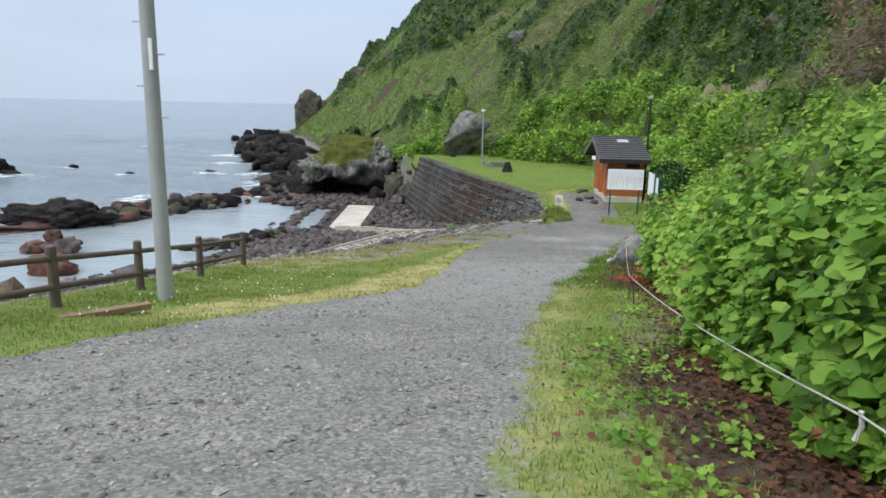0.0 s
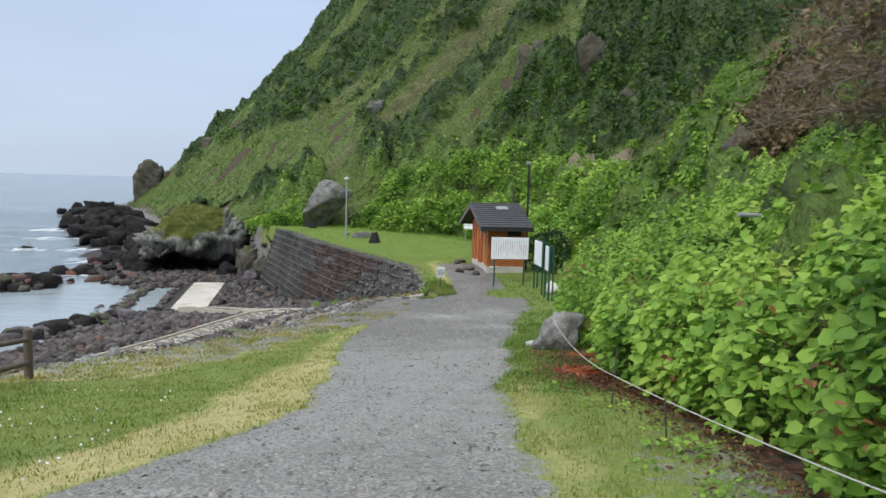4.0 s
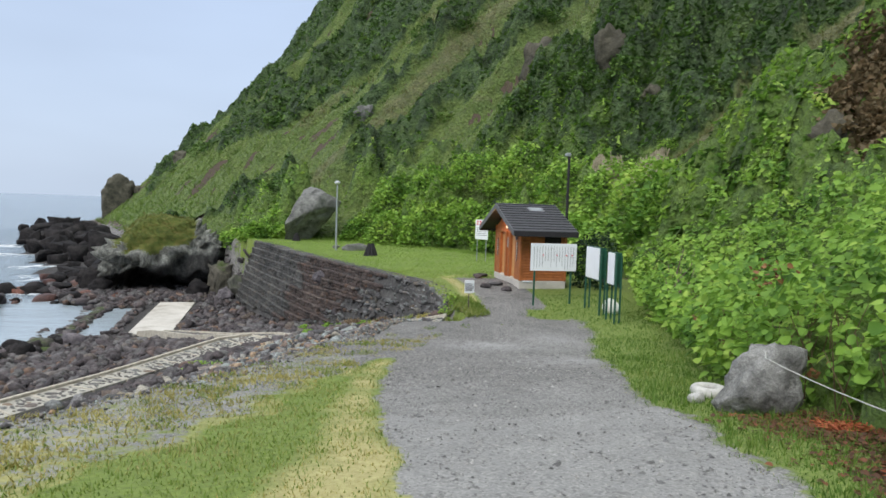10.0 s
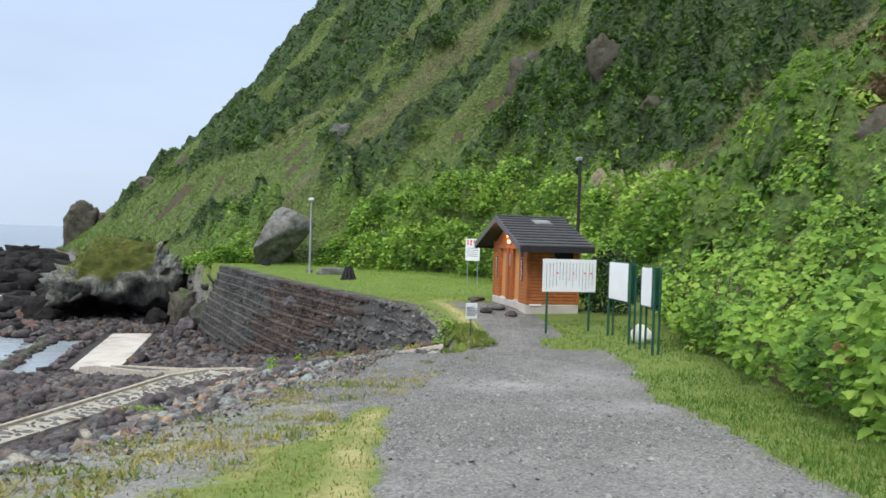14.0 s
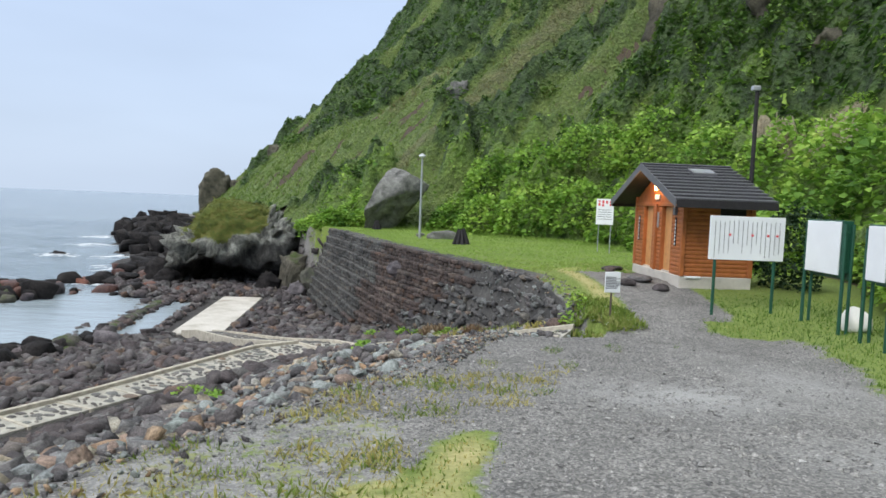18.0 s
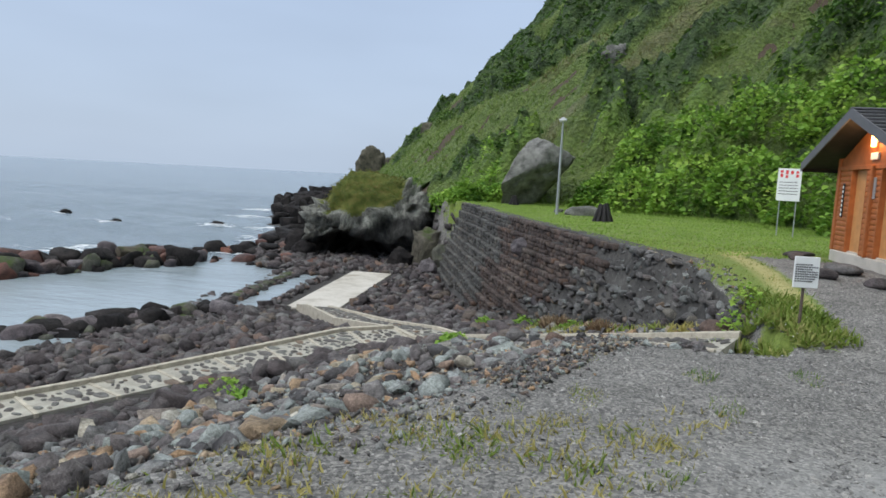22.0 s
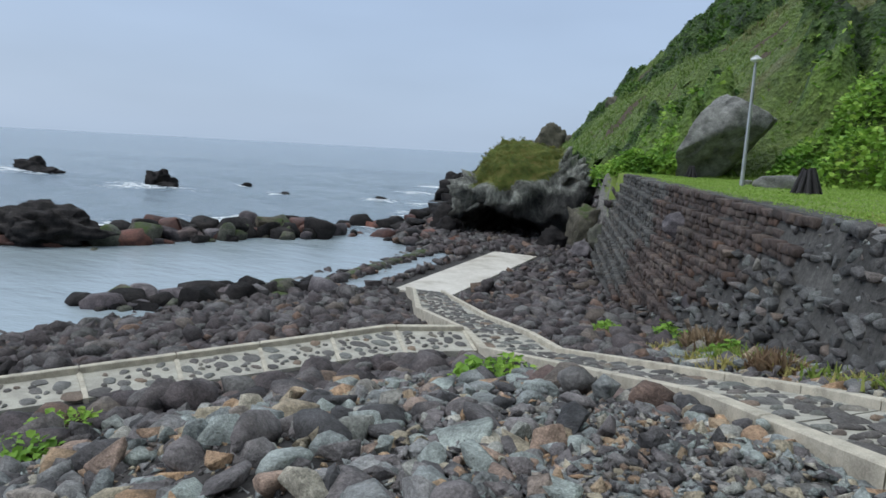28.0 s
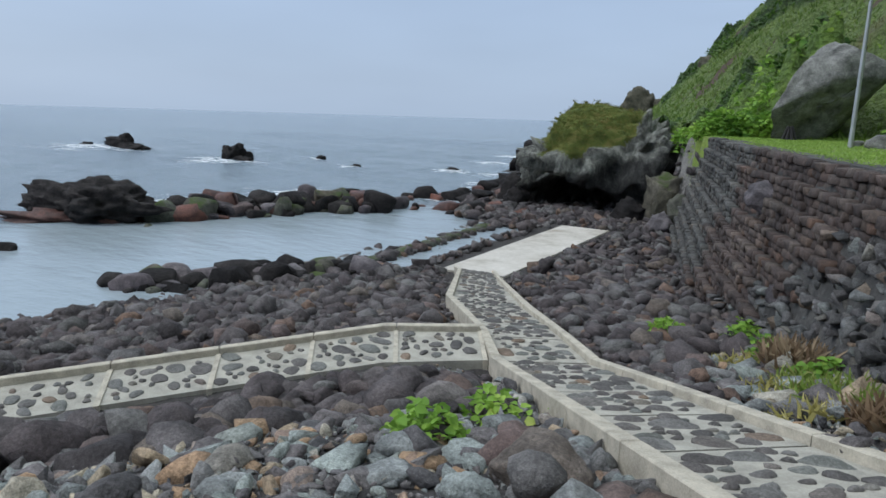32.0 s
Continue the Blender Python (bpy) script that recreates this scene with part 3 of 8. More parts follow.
def ball(level):
    """A unit icosphere as arrays."""
    bm = bmesh.new()
    bmesh.ops.create_icosphere(bm, subdivisions=level, radius=1)
    V = np.array([v.co[:] for v in bm.verts])
    F = np.array([[v.index for v in f.verts] for f in bm.faces])
    bm.free()
    return V, F


BALLS = {k: ball(k) for k in (1, 2, 3, 4, 5)}


def rock_shape(level, seed, rough=0.25, cuts=6, size=1.0, cut_at=(0.55, 0.85)):
    """A unit rock: a ball flattened by random planes and roughened."""
    rs = np.random.RandomState(seed)
    V, F = BALLS[level]
    V = V.copy()
    for _ in range(cuts):
        n = rs.normal(size=3)
        n /= np.linalg.norm(n)
        h = V @ n
        lim = rs.uniform(*cut_at)
        V -= np.clip(h - lim, 0, None)[:, None] * n * 0.9
    for f, a in ((1.6, 0.5), (3.7, 0.32), (8.0, 0.20), (17.0, 0.12))[: 4 if level > 3 else 3]:
        k = np.array([noise.noise(Vector((p * f * size + seed * 3.1).tolist())) for p in V])
        V *= (1 + rough * a * k)[:, None]
    return V, F


def shard_shape(seed, points=15, worn=0.07, boxy=0.75):
    """A unit angular stone: the hull of a few random points, its edges worn off."""
    rs = np.random.RandomState(seed)
    v = rs.normal(size=(points, 3))
    v /= np.linalg.norm(v, axis=1)[:, None]
    v = np.sign(v) * np.abs(v) ** boxy * rs.uniform(0.8, 1.15, (points, 1)) * rs.uniform(0.75, 1.2, 3)
    bm = bmesh.new()
    for p in v:
        bm.verts.new(p)
    out = bmesh.ops.convex_hull(bm, input=list(bm.verts))
    bmesh.ops.delete(bm, geom=[v for v in bm.verts if not v.link_faces], context="VERTS")
    bmesh.ops.dissolve_limit(bm, angle_limit=radians(16), verts=list(bm.verts), edges=list(bm.edges))
    bmesh.ops.bevel(bm, geom=list(bm.edges), offset=worn, segments=1, affect="EDGES", clamp_overlap=True)
    bmesh.ops.triangulate(bm, faces=list(bm.faces))
    bm.verts.index_update()
    V = np.array([p.co[:] for p in bm.verts])
    F = np.array([[p.index for p in f.verts] for f in bm.faces])
    bm.free()
    V += rs.normal(0, 0.012, V.shape)
    return V, F


SHARDS = [shard_shape(80 + k, 9 + k % 4, 0.035 + 0.012 * (k % 4), 0.8) for k in range(20)]


def turns(rs, n, tilt):
    """n random rotation matrices: any heading, leaning by about tilt radians."""
    a, b, c = rs.uniform(0, 6.283, n), rs.normal(0, tilt, n), rs.normal(0, tilt, n)
    R = np.zeros((n, 3, 3))
    ca, sa, cb, sb, cc, sc = np.cos(a), np.sin(a), np.cos(b), np.sin(b), np.cos(c), np.sin(c)
    R[:, 0] = np.stack([ca * cb, ca * sb * sc - sa * cc, ca * sb * cc + sa * sc], 1)
    R[:, 1] = np.stack([sa * cb, sa * sb * sc + ca * cc, sa * sb * cc - ca * sc], 1)
    R[:, 2] = np.stack([-sb, cb * sc, cb * cc], 1)
    return R


def scatter(name, shapes, P, S, R, mat, soft=True):
    """Many pieces as one mesh: shapes are (V, F), P places, S sizes (n,3), R turns."""
    Vs, Fs, base = [], [], 0
    n = len(P)
    kind = np.arange(n) % len(shapes)
    for k, (V, F) in enumerate(shapes):
        i = np.where(kind == k)[0]
        if not len(i):
            continue
        W = np.einsum("nij,nvj->nvi", R[i], V[None] * S[i][:, None]) + P[i][:, None]
        Vs.append(W.reshape(-1, 3))
        Fs.append((F[None] + (np.arange(len(i)) * len(V))[:, None, None] + base).reshape(-1, F.shape[1]))
        base += len(i) * len(V)
    return raw_mesh(name, np.concatenate(Vs), np.concatenate(Fs), mat, soft)


# leaf blades: a broad pointed leaf folded along its rib, and a thin blade of grass
LEAF = (np.array([(0, 0, 0), (-0.42, 0.22, 0.10), (-0.36, 0.62, 0.08), (0, 1.05, -0.12), (0.36, 0.62, 0.08), (0.42, 0.22, 0.10)]), np.array([(0, 3, 2, 1), (0, 5, 4, 3)]))
TUFT = (np.array([(-0.5, 0, 0), (0.5, 0, 0), (0.25, 0.18, 0.6), (-0.25, 0.18, 0.6), (0.06, 0.55, 1.0), (-0.06, 0.55, 1.0)]), np.array([(0, 1, 2, 3), (3, 2, 4, 5)]))
SPRAY = (np.concatenate([LEAF[0] @ np.array(Euler((radians(t), radians(20), radians(k * 125))).to_matrix()).T + (0, 0, 0.1 * k) for k, t in enumerate((10, -15, 35))]),
         np.concatenate([LEAF[1] + 6 * k for k in range(3)]))


GRASS_CLUMP = (np.concatenate([TUFT[0] * (0.28, 1.0, 1.1) @ np.array(Euler((0, 0, radians(a))).to_matrix()).T for a in (0, 115, 235)]), np.concatenate([TUFT[1] + 6 * k for k in range(3)]))


# ---- ground, sea ----
def stretch_axis(fine0, fine1, step, lo, hi, grow=1.12):
    a = list(np.arange(fine0, fine1 + step / 2, step))
    s = step
    while a[-1] < hi:
        s *= grow
        a.append(a[-1] + s)
    s = step
    while a[0] > lo:
        s *= grow
        a.insert(0, a[0] - s)
    return np.array(a)


def ground_mat():
    m = Mat("ground_of_gravel_grass_and_soil", 0.95)
    pos = m.n.new("ShaderNodeSeparateXYZ")
    m.link(m.geo.outputs["Position"], pos.inputs[0])
    attr = m.n.new("ShaderNodeVertexColor")
    attr.layer_name = "cover"
    sep = m.n.new("ShaderNodeSeparateColor")
    m.link(attr.outputs["Color"], sep.inputs[0])
    g1, g2, g3 = m.noise(1.1, 4), m.noise(14, 4, 0.7), m.noise(70, 3, 0.7)
    grit = m.cells(38)
    gravel = m.ramp(g1, [(0.3, (0.126, 0.123, 0.118)), (0.7, (0.192, 0.187, 0.180))])
    gravel = m.mix(0.9, gravel, m.mix(1.0, gravel, m.ramp(grit, [(0.1, (0.36, 0.36, 0.38)), (0.5, (0.95, 0.95, 0.95)), (0.9, (1.85, 1.83, 1.8))]), "MULTIPLY"))
    gravel = m.mix(0.5, gravel, m.mix(1.0, gravel, m.ramp(g3, [(0.35, (0.5, 0.5, 0.5)), (0.65, (1.5, 1.5, 1.5))]), "MULTIPLY"))
    turf = m.ramp(g2, [(0.3, (0.09, 0.13, 0.026)), (0.6, (0.165, 0.225, 0.045)), (0.8, (0.25, 0.27, 0.085))])
    straw = m.ramp(g2, [(0.3, (0.28, 0.25, 0.10)), (0.7, (0.45, 0.41, 0.19))])
    soil = m.ramp(g2, [(0.3, (0.03, 0.024, 0.016)), (0.7, (0.10, 0.068, 0.045))])
    # Shingle is coloured extra dark, to carry shade in the gaps between stones.
    shingle = m.ramp(g2, [(0.3, (0.018, 0.016, 0.016)), (0.7, (0.06, 0.055, 0.053))])
    edge = m.span(m.noise(4.5, 5, 0.7), 0.3, 0.7, -0.28, 0.28)

    def cover(ch):
        return m.span(m.math("ADD", sep.outputs[ch], edge), 0.4, 0.62)

    gravel = m.mix(m.math("MULTIPLY", attr.outputs["Alpha"], m.span(g2, 0.2, 0.5)), gravel, m.mix(0.75, gravel, (0.36, 0.36, 0.355)))
    c = m.mix(cover("Green"), gravel, turf)
    c = m.mix(m.math("MULTIPLY", cover("Green"), m.span(attr.outputs["Alpha"], 0.3, 0.8)), c, straw)
    c = m.mix(cover("Blue"), c, soil)
    c = m.mix(cover("Red"), c, shingle)
    m.color(c).bump(m.math("ADD", m.math("MULTIPLY", g3, 0.4), grit), 0.55, 0.02)
    return m.m


ROAD_LEFT = ((-14, -5, 1.0, 4.85, 7.7, 12, 15, 19.6, 21.4, 21.5), (-4.5, -3.4, -1.75, -0.1, 1.1, 1.5, 1.55, 2.25, 2.6, -9))
LEDGE = ((-14, 9.5, 10.8, 13.2, 18.0, 21.4, 21.5), (-12, -9, -1.9, -0.7, 0.6, 2.2, 9))
ROAD_RIGHT = ((-14, -1, 3.9, 8.4, 12, 15.6, 18.5, 22.2, 25, 27.4, 28.5, 28.9), (2.3, 2.55, 2.9, 3.8, 4.9, 5.7, 6.75, 7.8, 8.9, 9.6, 9.5, 8.2))


def covers(x, y):
    """Shares of shingle, turf, soil and straw on the ground."""
    d, _ = to_line(x, y, CREST)
    h, _ = to_line(x, y, FOOT)
    left, right, ledge = np.interp(y, *ROAD_LEFT), np.interp(y, *ROAD_RIGHT), np.interp(y, *LEDGE)
    left = left + 0.22 * rolling(x, y, 1.9, 3, 12)
    right = right + 0.34 * rolling(x, y, 2.4, 4, 14)
    ledge = ledge + 0.4 * rolling(x, y, 2.2, 3, 17)
    verge_left = smooth((left - x) / 0.5 + 0.5) * smooth((x - ledge) / 0.6 + 0.5) * (y < 22)
    verge_right = smooth((x - right) / 0.9 + 0.5) * (y < 30) * (0.72 + 0.28 * smooth((y - 3) / 6)) * (1 - 0.3 * smooth((x - 3.8) / 0.6) * smooth((7.5 - y) / 3))
    plot = np.hypot(np.clip(np.abs(x - 8.1) - 0.2, 0, None), np.clip(np.abs(y - 33.4) - 2.8, 0, None))
    lawn = ((y > 28.4) & (x > 5.2)) * smooth((plot - 0.7) / 0.6) * smooth((y - 28.4) + np.clip(x - 9, 0, 2))
    lawn = np.where(y > 36.5, 1.0, lawn) * smooth((68 - y) / 2)
    drive = (x > 5.9) & (x < 9) & (y < 31) & (y > 28) & (x - 5.9 > (y - 28) * 0.3)
    lawn = np.where(drive, lawn * smooth((x - 8.6) / 0.8), lawn)
    tufted = (0.40 + 0.14 * smooth((15.5 - y) / 5) + 0.13 * rolling(x, y, 1.7, 3, 19)) * (x < np.minimum(ledge + 0.3, 1.6)) * (y < 22) * smooth((y + 2) / 4)
    turf = np.clip(np.maximum(np.maximum(np.maximum(verge_left, tufted), verge_right), lawn), 0, 1) * smooth(-d / 0.4 + 0.6)
    shingle = smooth(d / 0.8)
    soil = np.maximum(smooth(-h / 0.6 + np.where(y > 11, 0.0, 0.6)), 0.75 * smooth((x - 3.35 - 0.5 * rolling(x, y, 1.1, 3, 33)) / 0.5) * smooth((4.5 - y) / 4) * (h > -3) + 1.0 * np.exp(-((x - 5.75) / 0.75) ** 2 - ((y - 10.0) / 1.6) ** 2))
    straw = verge_left * smooth((1.55 - 0.45 * smooth((y - 10) / 3) - (left - x)) / 0.7) * smooth((y - 1) / 4) * (1 - 0.25 * smooth((y - 12) / 3)) * (0.86 + 0.5 * rolling(x, y, 1.5, 3, 6)) + verge_right * np.clip(0.25 + smooth(1 - (x - right) / 1.2) * 0.55 + 0.45 * rolling(x, y, 1.4, 3, 21), 0, 0.9) * smooth((12.5 - y) / 5) + tufted * (1.3 + 0.9 * rolling(x, y, 2.6, 2, 8))
    straw = np.maximum(straw, lawn * smooth(1 - np.abs(plot - 1.3) / 0.7) * (x < 9) * 0.8)
    pale = np.exp(-((x - 5.3) / 1.3) ** 2 - ((y - 23.3) / 1.0) ** 2) + 0.7 * np.exp(-((x - 6.6) / 1.6) ** 2 - ((y - 20.6) / 0.8) ** 2) + 0.6 * np.exp(-((x - 7.6) / 0.8) ** 2 - ((y - 24.5) / 1.5) ** 2) + 0.34 * smooth((20 - y) / 5) * (1 - 0.7 * smooth((8 - y) / 5)) + 0.36 * smooth((14.3 + 0.25 * np.abs(x - 3) + 0.5 * rolling(x, y, 2.5, 2, 4) - y) / 0.8) * (1 - 0.55 * smooth((8 - y) / 6)) * (0.7 + 0.6 * rolling(x, y, 0.9, 3, 27))
    straw = np.where(turf > 0.3, straw, np.clip(pale, 0, 1))
    return shingle, turf, soil, straw


gx = stretch_axis(-12, 15, 0.18, -4200, 4200, 1.075)
gy = stretch_axis(-7, 40, 0.2, -800, 5200, 1.05)
GX, GY = np.meshgrid(gx, gy)
GZ = ground_z(GX, GY)
far_out = smooth((np.hypot(GX, GY - 60) - 260) / 120)
GZ = GZ * (1 - far_out) + -9.0 * far_out
d_, _ = to_line(GX, GY, CREST)
h_, _ = to_line(GX, GY, FOOT)
GZ += (np.random.RandomState(2).normal(0, 0.008, GX.shape)) * (np.abs(GX) < 14) * (GY < 42)
nx, ny = len(gx), len(gy)
idx = np.arange(nx * ny).reshape(ny, nx)
quads = np.stack([idx[:-1, :-1], idx[:-1, 1:], idx[1:, 1:], idx[1:, :-1]], -1).reshape(-1, 4)
ground_me = raw_mesh("ground", np.stack([GX, GY, GZ], -1).reshape(-1, 3), quads, ground_mat(), True)
layer = ground_me.color_attributes.new("cover", "FLOAT_COLOR", "POINT")
layer.data.foreach_set("color", np.stack(covers(GX, GY), -1).astype(np.float32).ravel())
ground = solid("ground", ground_me, "gravel, turf and shingle ground falling to the sea", "ground", kind="structure")


def water_mat():
    m = Mat("sea_water", 0.16)
    m.b.inputs["IOR"].default_value = 1.33
    swell = m.noise(0.20, 5, 0.62, (0.33, 1, 1))
    chop = m.noise(1.5, 5, 0.65, (0.5, 1, 1))
    broad = m.noise(0.02, 3, 0.5, (0.4, 1, 1))
    attr = m.n.new("ShaderNodeVertexColor")
    attr.layer_name = "foam"
    sep = m.n.new("ShaderNodeSeparateColor")
    m.link(attr.outputs["Color"], sep.inputs[0])
    # Water tones raised for the sky's reflection, most in the calm cove.
    c = m.mix(sep.outputs["Green"], m.ramp(broad, [(0.3, (0.28, 0.335, 0.37)), (0.7, (0.35, 0.405, 0.44))]), m.ramp(broad, [(0.3, (0.165, 0.21, 0.25)), (0.7, (0.235, 0.29, 0.33))]))
    froth = m.span(m.math("ADD", sep.outputs["Red"], m.span(m.noise(1.1, 6, 0.75, (0.5, 1, 1)), 0.3, 0.7, -0.5, 0.5)), 0.5, 0.75)
    c = m.mix(froth, c, (0.75, 0.78, 0.80))
    m.color(c)
    m.roughness(m.span(froth, 0, 1, 0.16, 0.7))
    wave = m.math("MULTIPLY", m.math("ADD", m.math("MULTIPLY", swell, 3.0), m.math("MULTIPLY", chop, 0.95)), m.span(sep.outputs["Green"], 0, 1, 0.12, 1.0))
    m.bump(wave, 0.65, 0.7)
    return m.m


wx = stretch_axis(-72, 6, 0.8, -4800, 4800, 1.15)
wy = stretch_axis(18, 112, 0.8, -600, 4900, 1.10)
WX, WY = np.meshgrid(wx, wy)
calm = smooth((np.hypot((WX + 14) / 17, (WY - 44) / 19) - 0.9) / 0.5)
fade = smooth(1.3 - np.hypot(WX + 40, WY - 80) / 260)
crest_wave = np.sin(0.62 * (WY * 0.93 + 0.36 * WX) + 1.6 * rolling(WX, WY, 40, 3, 9))
WZ = SEA + calm * fade * (0.16 * crest_wave + 0.15 * rolling(WX, WY, 6, 3, 4))
FOAM_SPOTS = ((-64, 83.5, 5.5), (-96, 88, 9), (-60, 94, 1.6), (-47, 86, 1.8), (-38, 92, 2), (-30, 62, 4.0), (-36, 56, 4.0), (-34, 66, 3.5), (-40, 108, 3.5), (-31, 92, 2.5), (-48, 126, 4), (-26, 80, 2.5), (-24, 70, 2.5))
foam = np.zeros(WX.shape)
for fx, fy, fr in FOAM_SPOTS:
    foam = np.maximum(foam, 0.66 * np.exp(-(((WX - fx) / (fr * 1.5)) ** 2 + ((WY - fy + 0.4 * fr) / fr) ** 2)))
foam = np.maximum(foam, 0.42 * smooth((crest_wave - 0.93) / 0.07) * smooth((rolling(WX, WY, 13, 3, 15) - 0.42) / 0.2) * calm * fade)
wi = np.arange(WX.size).reshape(WX.shape)
sea_me = raw_mesh("water", np.stack([WX, WY, WZ], -1).reshape(-1, 3), np.stack([wi[:-1, :-1], wi[:-1, 1:], wi[1:, 1:], wi[1:, :-1]], -1).reshape(-1, 4), water_mat(), True)
layer = sea_me.color_attributes.new("foam", "FLOAT_COLOR", "POINT")
layer.data.foreach_set("color", np.stack([foam, calm, foam * 0, foam * 0 + 1], -1).astype(np.float32).ravel())
solid("water", sea_me, "grey-blue sea with low swell, calm in the cove", "sea", kind="structure")


# ---- hut ----
def text_rows(parent, mat, x0, x1, z0, z1, columns, y, rs, upright=True, w=0.02, name="print_column"):
    """Lines of print that cannot be read, as short bars; y is the face."""
    for k in range(columns):
        bm = bmesh.new()
        if upright:
            cx = x0 + (x1 - x0) * (k + 0.5) / columns
            z = z1 - rs.uniform(0, 0.04)
            low = z0 + (z1 - z0) * rs.choice([0.0, 0.1, 0.35])
            while z > low:
                h = rs.uniform(0.6, 1.1) * w * 1.4
                box(cx - w / 2, cx + w / 2, y - 0.003, y, z - h, z, 0, bm)
                z -= h + w * rs.uniform(0.25, 0.7)
        else:
            cz = z1 - (z1 - z0) * (k + 0.5) / columns
            x = x0
            end = x1 - (x1 - x0) * rs.choice([0.0, 0.1, 0.3])
            while x < end:
                h = rs.uniform(0.6, 1.1) * w * 1.4
                box(x, min(x + h, x1), y - 0.003, y, cz - w / 2, cz + w / 2, 0, bm)
                x += h + w * rs.uniform(0.25, 0.7)
        part(name, bm, mat, parent)


HUT = dict(x0=9.0, x1=10.95, y0=33.0, y1=36.9, base=0.45, eave=2.60, apex=3.60)


def log_wall(parent, along, a, b, z0, z1, face, sign, courses=None, top=None):
    """Half-round log siding, one mesh a course. along: the axis it runs along; face: the plane; sign: outward; top(z): narrows to a gable."""
    h = 0.118
    z = z0
    while z < z1 - 0.02:
        t = min(h, z1 - z)
        s, e = (a, b) if top is None else top(a, b, z + t / 2)
        if e - s > 0.1:
            V, F = [], []
            for k in range(6):
                q = math.pi * k / 5
                off = face + sign * (0.022 * math.sin(q))
                zz = z + t * (1 - math.cos(q)) / 2
                V += [(off, s, zz), (off, e, zz)] if along == "y" else [(s, off, zz), (e, off, zz)]
            back = face - sign * 0.05
            V += [(back, s, z + t), (back, e, z + t), (back, s, z), (back, e, z)] if along == "y" else [(s, back, z + t), (e, back, z + t), (s, back, z), (e, back, z)]
            n = len(V) // 2
            bm = bmesh.new()
            vs = [bm.verts.new(v) for v in V]
            for k in range(n):
                j = (k + 1) % n
                bm.faces.new((vs[2 * k], vs[2 * k + 1], vs[2 * j + 1], vs[2 * j]))
            bm.faces.new([vs[2 * k] for k in range(n)])
            bm.faces.new([vs[2 * k + 1] for k in reversed(range(n))])
            bmesh.ops.recalc_face_normals(bm, faces=bm.faces)
            part("siding_board", bm, M["timber"], parent)
        z += t


